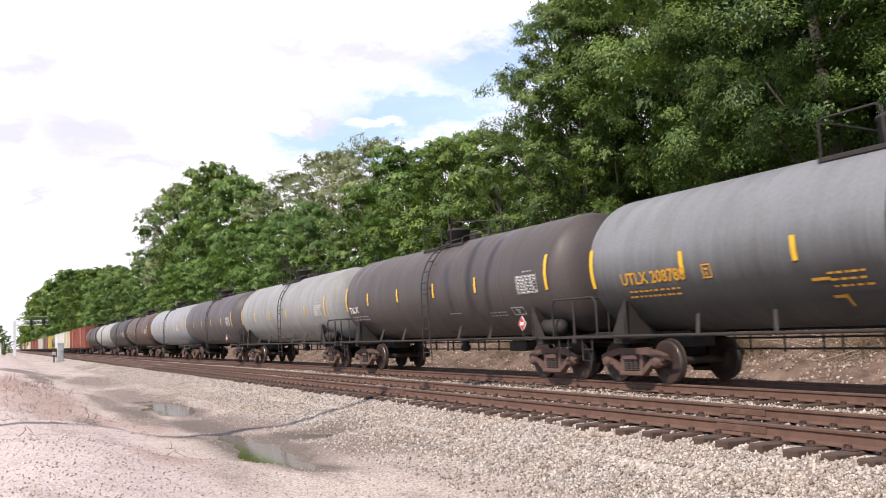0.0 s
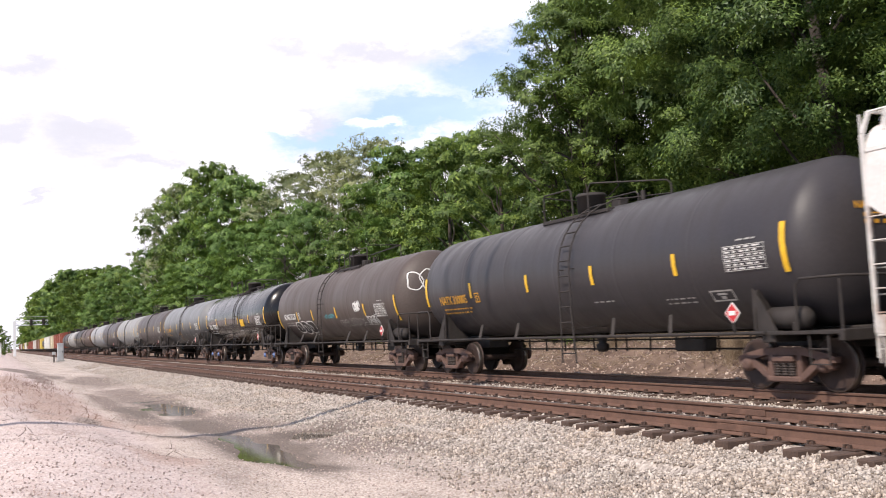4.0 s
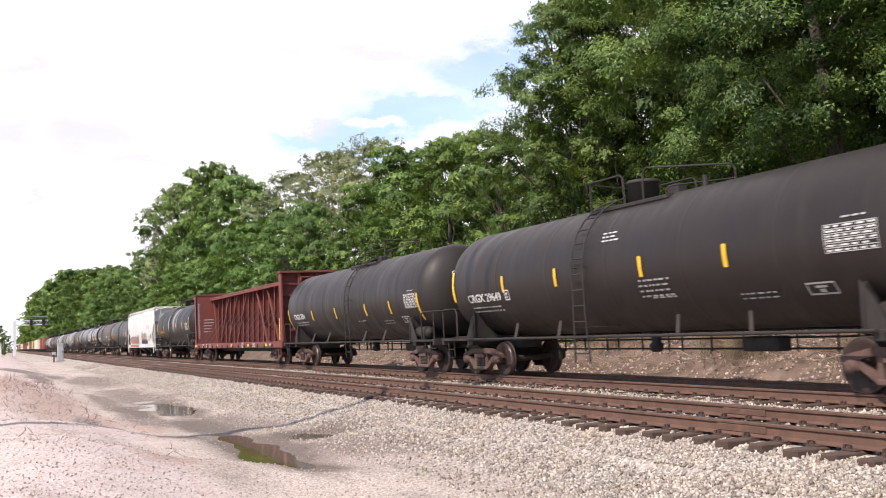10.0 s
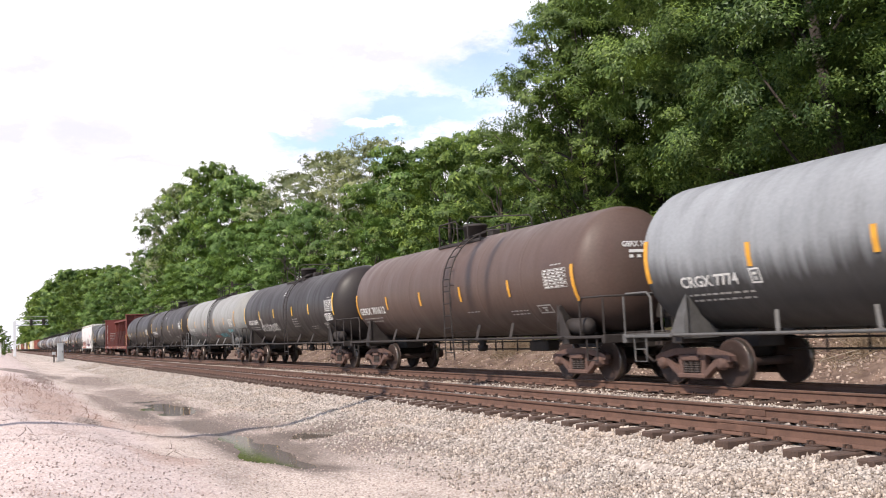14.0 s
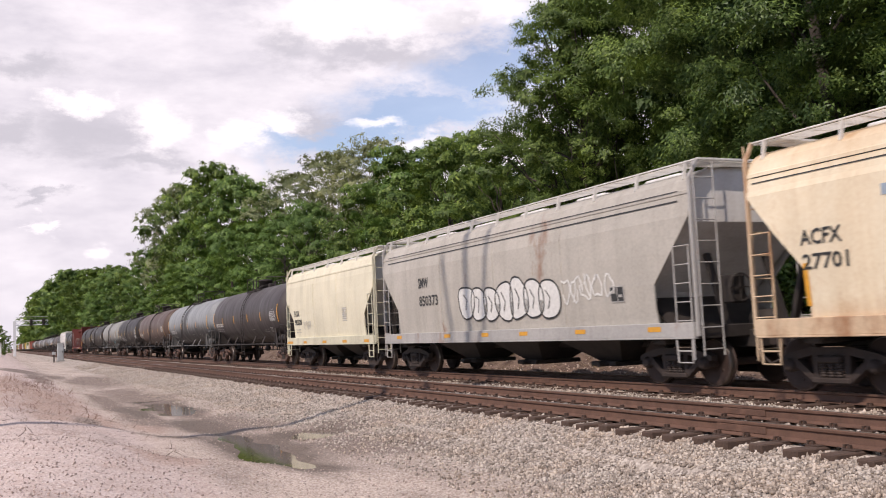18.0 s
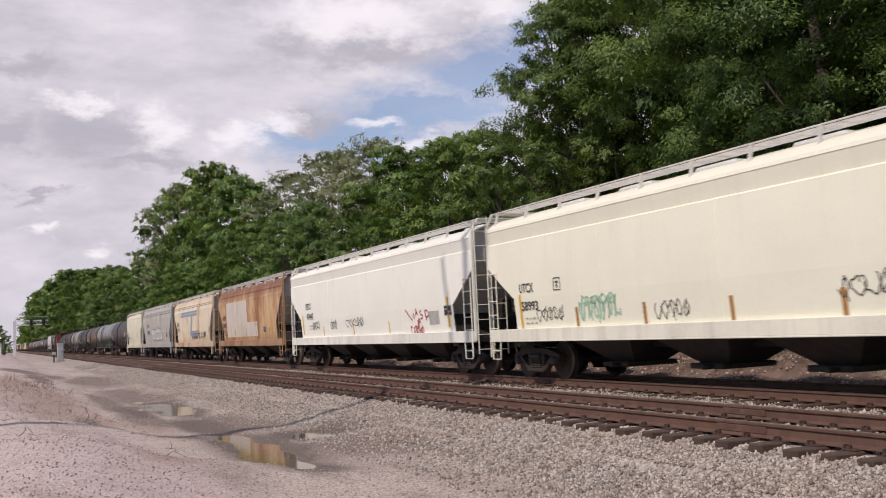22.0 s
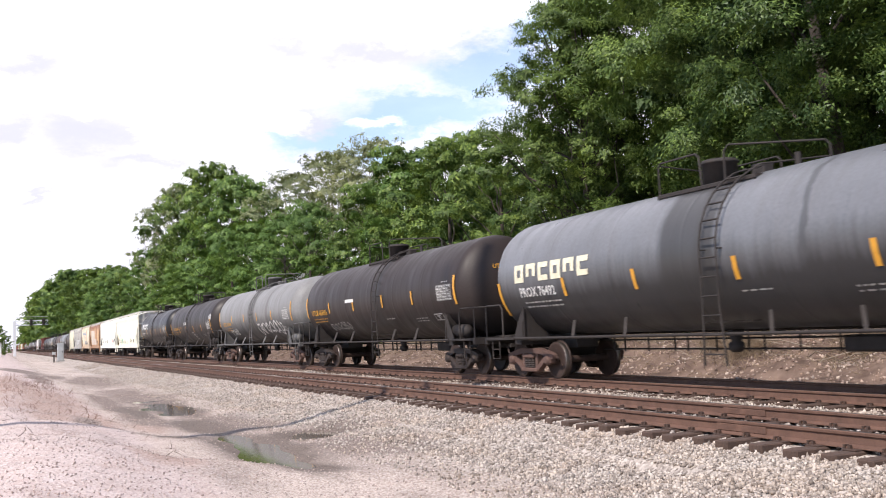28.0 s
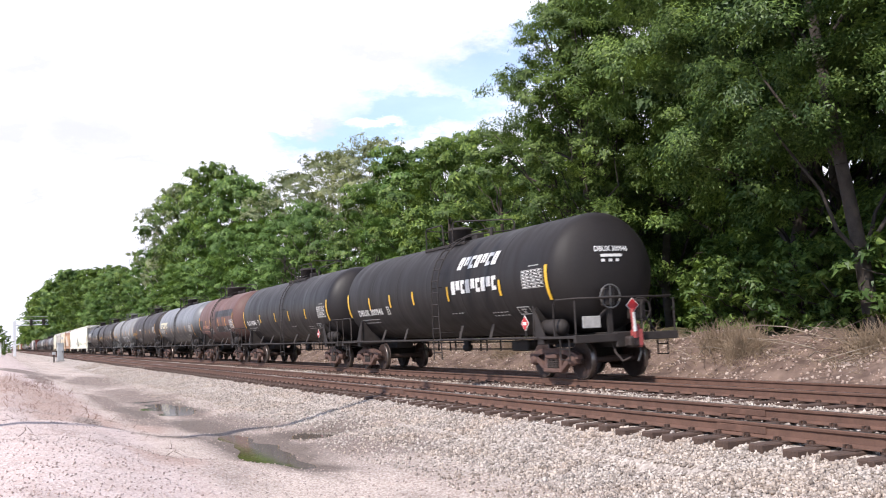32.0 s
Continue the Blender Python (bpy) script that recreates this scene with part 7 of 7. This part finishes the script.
scrawl(c, side, 6.0, 1.55, 0.9, 0.4, INK, 134, 3, 0.03)
scrawl(c, side, 3.6, 1.5, 0.7, 0.45, INK, 135, 3, 0.03)
scrawl(c, side, 1.8, 1.55, 2.0, 0.4, INK, 136, 5, 0.03)
data_panel(c, side, -7.15, 1.75, 0.5, 0.3, INK)
rects(c, side, "data_panel", plain("grey_stencil_panel", (0.42, 0.41, 0.38), 0.7), [(-6.02, 1.52, 0.72, 0.4)])
rects(c, side, "reflective_stripe", YELLOW, [(7.45, 1.4, 0.12, 0.8), (-7.35, 1.4, 0.12, 0.9), (4.6, 1.3, 0.07, 0.4), (1.0, 1.3, 0.07, 0.4), (-2.6, 1.3, 0.07, 0.4)])

c, side, half = hopper_car(-70.39, -85.56, P("hopper_cream_58993", (0.85, 0.82, 0.66), **WHITE_BODY), P("frame_cream_58993", (0.80, 0.77, 0.64)), "cream-white covered hopper car with a pale green scrawl", over=1.45, cut=1.35, eave=4.12, bins=4, lip=True)
write(c, side, "UTCX", 7.4, 2.17, 0.7, 0.23, INK, "car_number")
write(c, side, "58993", 7.35, 1.72, 0.82, 0.23, INK, "car_number")
frame_box(c, side, 5.75, 2.15, 0.3, 0.3, INK, 0.02)
small_lines(c, side, 7.2, 1.5, 2, WHITE_DULL, 146, 0.5, 0.05)
scrawl(c, side, 6.65, 1.4, 1.25, 0.4, INK, 141, 5, 0.022)
scrawl(c, side, 4.75, 1.35, 0.85, 0.6, GREEN_SPRAY, 142, 4, 0.05)
scrawl(c, side, 3.95, 1.35, 0.8, 0.65, GREEN_SPRAY, 147, 4, 0.05)
scrawl(c, side, 4.6, 1.7, 1.3, 0.3, GREEN_SPRAY, 148, 4, 0.04)
scrawl(c, side, 2.0, 1.3, 1.1, 0.5, INK, 144, 5, 0.022)
scrawl(c, side, -2.65, 1.5, 1.4, 0.48, INK, 143, 5, 0.025)
data_panel(c, side, -5.3, 1.5, 0.5, 0.3, INK)
small_lines(c, side, -6.2, 1.7, 2, WHITE_DULL, 145, 0.6, 0.05)
rects(c, side, "reflective_stripe", YELLOW, [(-7.25, 1.28, 0.12, 0.9), (7.45, 1.28, 0.1, 0.85)])

rects(c, side, "reflective_stripe", plain("faded_brown_stripe", (0.42, 0.20, 0.05), 0.6), [(y, 1.28, 0.1, 0.44) for y in (4.9, 2.37, -0.2, -2.73, -5.2)])

c, side, half = tank_car(-89.59, -103.02, P("black_77163", (0.014, 0.014, 0.015), streak=0.22, rough=0.35), "black tank car with a white slanted word mark", mark="PROX 77163", mark_at=(6.35, 2.05, 1.5, 0.21), stripes=(3.65, 1.27, -1.6, -4.5), stripe_z=2.08, truck=TRUCK_DARK, stripe=ORANGE, box_y=3.5, ladder_y=-0.7, end_z=1.74)
logo_blocks(c, side, 6.25, 2.56, 6, 3.45, 0.46, WHITE)

m = P("black_666697", (0.03, 0.028, 0.027), streak=0.35)
add_runs(m, 1.7, 0.4, (0.014, 0.013, 0.013), 0.6, 0.6)
c, side, half = tank_car(-107.14, -120.85, m, "sooty black tank car with amber stencilled number", mark="UTLX 666697", mark_mat=AMBER, mark_at=(6.45, 2.17, 2.0, 0.2), stripes=(4.1, 1.28, -1.47, -4.25), stripe=ORANGE, truck=TRUCK_DARK, stripe_z=1.96, box_y=3.5, panel_at=(-6.15, 2.07), ladder_y=0.1, end_z=1.82)
rects(c, side, "logo_pill", WHITE, [(2.2, 2.5, 1.1, 0.17)])
rects(c, side, "faded_logo", WHITE_DULL, [(-0.55, 1.88, 0.55, 0.07), (-0.7, 1.72, 0.6, 0.1), (-0.95, 1.58, 0.5, 0.08), (-1.15, 1.45, 0.4, 0.07)])
rects(c, Side(side.width_at, 0.02), "logo_bars", INK, [(2.13 - 0.105 * i, 2.53, 0.07, 0.11) for i in range(9)])
scrawl(c, side, -7.05, 2.62, 0.75, 0.4, WHITE, 151, 5, 0.03)

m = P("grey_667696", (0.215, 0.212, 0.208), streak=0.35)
add_runs(m, 2.15, 0.4, LOWER_DARK, 0.85, 0.7)
add_spill(m, 0.1, 0.75, (0.07, 0.064, 0.058), 0.72, 0.4)
add_spill(m, -3.2, 0.4, (0.10, 0.09, 0.085), 0.5, 0.5)
c, side, half = tank_car(-125.08, -139.38, m, "grey tank car with a dark spill and large white scrawl", mark="UTLX 667696", ladder_y=-0.47, mark_mat=AMBER, mark_at=(6.9, 2.1, 2.0, 0.2), style="hood", steel=RAIL_GREY, stripe=ORANGE, fit=RAIL_GREY, stripes=(4.5, 1.6, -1.28, -4.2), stripe_z=2.21)
scrawl(c, side, 5.5, 1.5, 1.75, 0.42, WHITE, 161, 5, 0.045)
scrawl(c, side, -0.95, 1.46, 4.8, 0.74, WHITE, 162, 6, 0.085)

m = P("black_668396", (0.03, 0.026, 0.025), streak=0.4)
add_runs(m, 1.7, 0.4, (0.014, 0.013, 0.013), 0.6, 0.6)
add_spill(m, -0.9, 0.35, SPILL_DARK, 0.6, 0.2)
c, side, half = tank_car(-143.26, -156.64, m, "brownish black tank car with amber stencilled number", mark="UTLX 668396", mark_mat=AMBER, mark_at=(6.75, 2.15, 2.0, 0.22), stripe=ORANGE, truck=TRUCK_DARK, stripes=(4.4, 1.55, -1.46, -4.1), stripe_z=2.19, panel_at=(-6.05, 2.21), ladder_y=-1.0)
scrawl(c, side, 4.95, 1.47, 2.4, 0.36, WHITE_DULL, 171, 6, 0.04)
rects(c, side, "logo_pill", WHITE, [(2.38, 2.52, 0.95, 0.12)])

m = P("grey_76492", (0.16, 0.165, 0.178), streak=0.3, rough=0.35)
add_runs(m, 2.45, 0.4, LOWER_DARK, 0.88, 0.6)
add_spill(m, -0.1, 0.95, (0.04, 0.038, 0.037), 0.8, 0.25)
add_spill(m, -3.0, 0.15, (0.05, 0.05, 0.052), 0.6, 0.5, 2.6)
c, side, half = tank_car(-160.75, -174.28, m, "bluish grey tank car with dark spill bands and word mark", mark="PROX 76492", mark_at=(6.45, 2.07, 1.7, 0.23), stripes=(4.35, 1.6, -1.45, -4.5), stripe=ORANGE, stripe_z=2.0, panel_at=(-5.85, 2.01), ladder_y=-0.92, end_z=1.62)
logo_blocks(c, side, 6.6, 2.43, 6, 3.5, 0.45, plain("cream_logo", (0.72, 0.66, 0.48), 0.6), 0.0)

m = P("oxide_4502", (0.135, 0.072, 0.062), streak=0.35, rust=0.12, rust_color=(0.22, 0.10, 0.06))
add_runs(m, 1.75, 0.35, (0.045, 0.03, 0.026), 0.7, 0.6)
c, side, half = tank_car(-178.4, -186.94, m, "short oxide-brown tank car with black painted-out patches", mark="GATX 4502", mark_mat=plain("faded_coral_stencil", (0.50, 0.26, 0.20), 0.6), mark_at=(4.0, 2.07, 2.0, 0.2), stripe=ORANGE, stripes=(2.83, 1.45, -0.95, -2.88), dome=(0.58, 0.5), ladder_y=0.4, panel=False, stripe_z=2.15, end_z=1.98)
PAINTOUT = P("paint_out_black", (0.02, 0.02, 0.022), streak=0.2)
under = Side(side.width_at, 0.008)
rects(c, under, "painted_out_patch", PAINTOUT, [(4.8, 2.0, 0.95, 0.62), (0.0, 2.7, 4.75, 0.38), (0.0, 2.2, 0.4, 0.496), (-1.65, 2.24, 0.3, 0.456), (0.0, 1.8, 3.9, 0.36), (2.35, 1.7, 1.35, 0.42)])
for k, (yy, zz, w) in enumerate(((1.8, 1.8, 0.9), (-0.15, 1.85, 0.5), (-2.2, 1.85, 0.9))):
    scrawl(c, side, yy, zz, w, 0.3, WHITE_DULL, 180 + k, 3, 0.03)
data_panel(c, side, -3.95, 1.97, 1.05, 0.5)
frame_box(c, side, -3.3, 1.62, 0.5, 0.3, WHITE_DULL, 0.03)

tank_car(-191.1, -204.38, P("black_190946", (0.016, 0.016, 0.017), streak=0.18), "black tank car with white stencilled number and hazard diamonds", mark="TILX 190946", mark_at=(6.75, 2.02, 1.95, 0.23), haz=True, stripe=YELLOW, stripes=(3.82, 0.96, -1.46, -4.1), stripe_z=2.08, box_y=4.4, panel_at=(-5.85, 2.07), ladder_y=-0.74, end_z=1.9, style="loops")

c, side, half = tank_car(-208.35, -221.57, P("black_300946", (0.017, 0.017, 0.017), streak=0.12, rough=0.55), "black tank car, last of the train, with red rear lamp", mark="DBUX 300946", mark_at=(6.4, 1.96, 2.45, 0.22), haz=True, stripe=YELLOW, stripes=(5.05, 3.08, 1.08, -1.55, -4.8), stripe_z=2.16, box_y=3.55, panel_at=(-6.0, 2.27), ladder_y=-0.93, end_z=1.94)
logo_blocks(c, side, -2.15, 3.03, 7, 2.45, 0.35, WHITE, 0.3)
logo_blocks(c, side, -1.85, 2.34, 9, 2.85, 0.38, WHITE, 0.0)
END_RED = plain("rear_unit_red", (0.36, 0.075, 0.07), 0.45, 0.0, 0.3, 8.0)
ye = -(221.57 - 208.35) / 2 - 1.75
part("rear_unit", Geo().block(0.0, 0.27, ye - 0.22, ye, 0.72, 1.16, 0.05).lathe([(1.16, 0.09), (1.24, 0.09), (1.28, 0.03)], "z", (0.13, ye - 0.1, 0), 12).mesh("rear_unit", END_RED), c, None, "red end-of-train unit on the coupler")
part("reflector_post", Geo().tube([(0.02, ye - 0.2, 0.95), (-0.06, ye - 0.24, 1.62)], 0.055, 8).mesh("reflector_post", END_RED), c)
part("reflector_stripe", Geo().tube([(0.0, ye - 0.235, 1.1), (-0.05, ye - 0.25, 1.55)], 0.045, 8).mesh("reflector_stripe", WHITE), c)
part("brake_wheel", Geo().tube([(-0.35 + 0.28 * math.cos(a), ye + 0.18, 1.95 + 0.28 * math.sin(a)) for a in [math.tau * i / 18 for i in range(19)]], 0.022, 6, False).bar((-0.62, ye + 0.18, 1.95), (-0.08, ye + 0.18, 1.95), 0.035, 0.02).bar((-0.35, ye + 0.18, 1.68), (-0.35, ye + 0.18, 2.22), 0.035, 0.02, (0, 1, 0)).mesh("brake_wheel", RAIL_GREY), c)
part("brake_bracket", Geo().bar((-0.35, ye + 0.26, 1.05), (-0.35, ye + 0.28, 1.8), 0.12, 0.08, (0, 1, 0)).bar((-0.9, ye + 0.32, 1.2), (-0.3, ye + 0.28, 1.75), 0.06, 0.05, (0, 1, 0)).block(-0.5, -0.2, ye + 0.21, ye + 0.4, 1.72, 2.15, 0.03).mesh("brake_bracket", STEEL_DARK), c)
part("end_number_plate", Geo().block(-1.15, -0.65, ye + 0.2, ye + 0.24, 1.22, 1.5, 0.01).mesh("end_number_plate", WHITE_DULL), c)
for name, size, mat, lift in (("placard", 0.19, WHITE, 0.0), ("placard_face", 0.165, RED, 0.008)):
    part(name, Geo().add([(0.28 + dx * size, ye + 0.2 - lift, 1.72 + dz * size) for dx, dz in ((-1, 0), (0, -1), (1, 0), (0, 1))], [(0, 1, 2, 3)]).mesh(name, mat), c, None, "red hazard diamond" if lift else "")
part("air_hose", Geo().tube([(0.16, ye - 0.05, 0.95), (0.2, ye - 0.15, 0.6), (0.1, ye - 0.15, 0.4)], 0.03, 6).mesh("air_hose", INK), c)

# ---------------------------------------------------------------- beside the lot
POLE_WOOD = plain("pole_wood", (0.16, 0.12, 0.09), 0.9, 0.0, 0.4, 2.0, 0.3)
GALV = plain("galvanised_case", (0.42, 0.43, 0.43), 0.55, 0.3, 0.2, 2.0)


def utility_pole(x, y, high):
    """Stands outside the view; its shadow crosses the lot, the tracks and the cars."""
    z = float(ground_z(x, y))
    p = tagged(new("utility_pole"), "tall wooden utility pole with two slanting braces", "pole")
    p.matrix_basis = pose(x, y, z)
    part("post", Geo().lathe([(-0.5, 0.17), (0, 0.16), (high, 0.14)], "z", (0, 0, 0), 12).mesh("post", POLE_WOOD), p)
    part("brace", Geo().tube([(0.0, 0.0, 13.2), (-0.3, 0.9, 15.2), (-0.4, 1.35, 18.2)], 0.09, 6).mesh("brace", POLE_WOOD), p)
    part("brace", Geo().tube([(0.0, 0.0, 13.7), (0.2, -0.75, 15.2), (0.3, -1.35, 18.5)], 0.10, 6).mesh("brace", POLE_WOOD), p)


utility_pole(-0.4, 17.925, 19.2)


def relay_case(x, y):
    z = float(ground_z(x, y))
    c = tagged(new("relay_case"), "grey metal relay case on a gravel pad", "relay case")
    c.matrix_basis = pose(x, y, z - 0.05)
    part("cabinet", Geo().block(-0.36, 0.36, -0.4, 0.4, 0.25, 2.3, 0.03).mesh("cabinet", GALV), c)
    part("cap", Geo().prism([(-0.42, 2.3), (0.42, 2.3), (0.36, 2.4), (-0.36, 2.4)], -0.46, 0.46, "y").mesh("cap", GALV), c)
    part("plinth", Geo().block(-0.5, 0.5, -0.5, 0.5, -0.2, 0.27, 0.02).mesh("plinth", plain("concrete", (0.34, 0.32, 0.30), 0.9)), c)
    d = part("door", Geo().block(-0.31, 0.31, -0.43, -0.4, 0.35, 2.2, 0.01).mesh("door", GALV), c)
    part("handle", Geo().block(0.18, 0.22, -0.48, -0.43, 1.2, 1.4, 0.01).mesh("handle", STEEL_DARK), d)


relay_case(6.75, 128.0)


def marker_post(x, y, h):
    z = float(ground_z(x, y))
    m = tagged(new("marker_post"), "short dark post beside the relay case", "post")
    m.matrix_basis = pose(x, y, z)
    part("post", Geo().tube([(0, 0, -0.3), (0, 0, h)], 0.09, 8).mesh("post", STEEL_DARK), m)
    part("top", Geo().block(-0.2, 0.2, -0.12, 0.12, h - 0.1, h + 0.25, 0.02).mesh("top", GALV), m)


marker_post(6.0, 128.0, 1.1)


def signal_mast(x, y, reach, high):
    z = float(ground_z(x, y))
    s = tagged(new("signal_cantilever"), "grey lattice railway signal cantilever over the tracks", "signal")
    s.matrix_basis = pose(x, y, z)
    part("mast", Geo().block(-0.35, 0.35, -0.35, 0.35, 0, high, 0.03).mesh("mast", plain("pale_grey_steel", (0.66, 0.67, 0.68), 0.6)), s)
    g = Geo()
    for zz in (high - 1.1, high):
        g.block(-0.3, reach, -0.12, 0.12, zz - 0.1, zz + 0.1, 0.02)
    n = 10
    for i in range(n):
        a, b = reach * i / n, reach * (i + 1) / n
        g.bar((a, 0, high - 1.1 if i % 2 else high), (b, 0, high if i % 2 else high - 1.1), 0.12, 0.12)
    part("arm", g.mesh("arm", plain("pale_grey_steel", (0.66, 0.67, 0.68), 0.6)), s)
    for a in (4.0, 7.0):
        head = part("signal_head", Geo().block(-0.35, 0.35, -0.2, 0.1, -0.9, 0.9, 0.05).mesh("signal_head", STEEL_DARK), s, pose(a, -0.3, high - 0.4))
        for k in (-0.55, 0.0, 0.55):
            part("hood", Geo().lathe([(-0.4, 0.15), (-0.1, 0.16)], "y", (0, 0, 0), 10).mesh("hood", STEEL_DARK), head, pose(0, -0.15, k))
    part("handrail", Geo().tube([(0.3, 0.0, high + 1.0), (reach, 0.0, high + 1.0)], 0.04, 6).mesh("handrail", GALV), s)
    g = Geo()
    part("catwalk", Geo().block(0.3, reach, -0.5, 0.5, high - 1.25, high - 1.18, 0.01).mesh("catwalk", GALV), s)


signal_mast(3.4, 275.0, 8.2, 9.2)


def shed(x, y):
    z = float(ground_z(x, y))
    s = tagged(new("shed"), "small white shed with a grey roof", "shed")
    s.matrix_basis = pose(x, y, z)
    white = paint("shed_white", (0.62, 0.62, 0.6), streak=0.2)
    part("wall", Geo().block(-2.2, 2.2, -1.6, 1.6, 0, 2.5, 0.02).mesh("wall", white), s)
    part("roof", Geo().prism([(-2.4, 2.45), (2.4, 2.45), (0, 3.2)], -1.8, 1.8, "y").mesh("roof", GALV), s)
    part("door", Geo().block(-0.45, 0.45, -1.64, -1.6, 0.05, 2.05, 0.01).mesh("door", GALV), s)


shed(-2.05, 190.0)
for i, (x, y, k) in enumerate(((-0.6, 225, 0.55), (-3.5, 212, 0.6), (1.0, 262, 0.42), (-12, 240, 0.8))):
    tree("mid_a", x, y, float(ground_z(x, y)), 40 * i, k, "low green tree at the end of the lot")


def wooden_fence(x, y, n):
    z = float(ground_z(x, y))
    f = tagged(new("wooden_fence"), "weathered grey board fence behind the trees", "fence")
    f.matrix_basis = pose(x, y, z, 0, 0, 20)
    grey_wood = plain("weathered_board", (0.30, 0.27, 0.24), 0.9, 0.0, 0.3, 3.0)
    for zz in (0.5, 1.4):
        part("rail", shared("fence_rail%d" % n, lambda: Geo().block(-n * 0.08, n * 0.08, 0.02, 0.06, -0.05, 0.05, 0.008), grey_wood), f, pose(0, 0, zz))
    for i in range(n):
        part("board", shared("board", lambda: Geo().block(-0.07, 0.07, -0.015, 0.015, 0.05, 1.85, 0.006), grey_wood), f, pose((i - n / 2 + 0.5) * 0.155, 0, 0))


wooden_fence(32.0, 33.0, 40)


twigs(520, 61, (0.0, 2.4), (24, 55), (0.06, 0.30), (0.2, 1.4), "dry_weeds", "sparse reddish dry weeds on the gravel mound", plain("red_weed", (0.20, 0.11, 0.08), 0.9))
twigs(60, 62, (-0.5, 3.2), (13, 26), (0.06, 0.22), (0.0, 0.5), "dry_twigs", "scattered dark twigs on the gravel", plain("dark_twig", (0.09, 0.06, 0.045), 0.9))


# ---------------------------------------------------------------- motion
def motions():
    times = [0, 2, 4, 6, 8, 10, 12, 14, 16, 18, 20, 22, 24, 26, 28, 30, 32]
    for car, yc in CARS:
        walk(car, [(t, pose(TRACK_X, yc + travel(t), 0)) for t in times])
    # wheels turn while their car is near
    for wheel, index, dy in WHEELSETS:
        yc = CARS[index][1]
        shown = [k for k in range(0, 961) if -12 < yc + travel(k / 30) < 48]
        if not shown:
            continue
        rows = []
        for k in [0] + shown + [960]:
            t = min(max(k, shown[0]), shown[-1]) / 30
            if rows and rows[-1][0] >= k / 30:
                continue
            rows.append((k / 30, pose(0, dy, WHEEL_R, -math.degrees((yc + travel(t)) / WHEEL_R))))
        walk(wheel, rows)


motions()
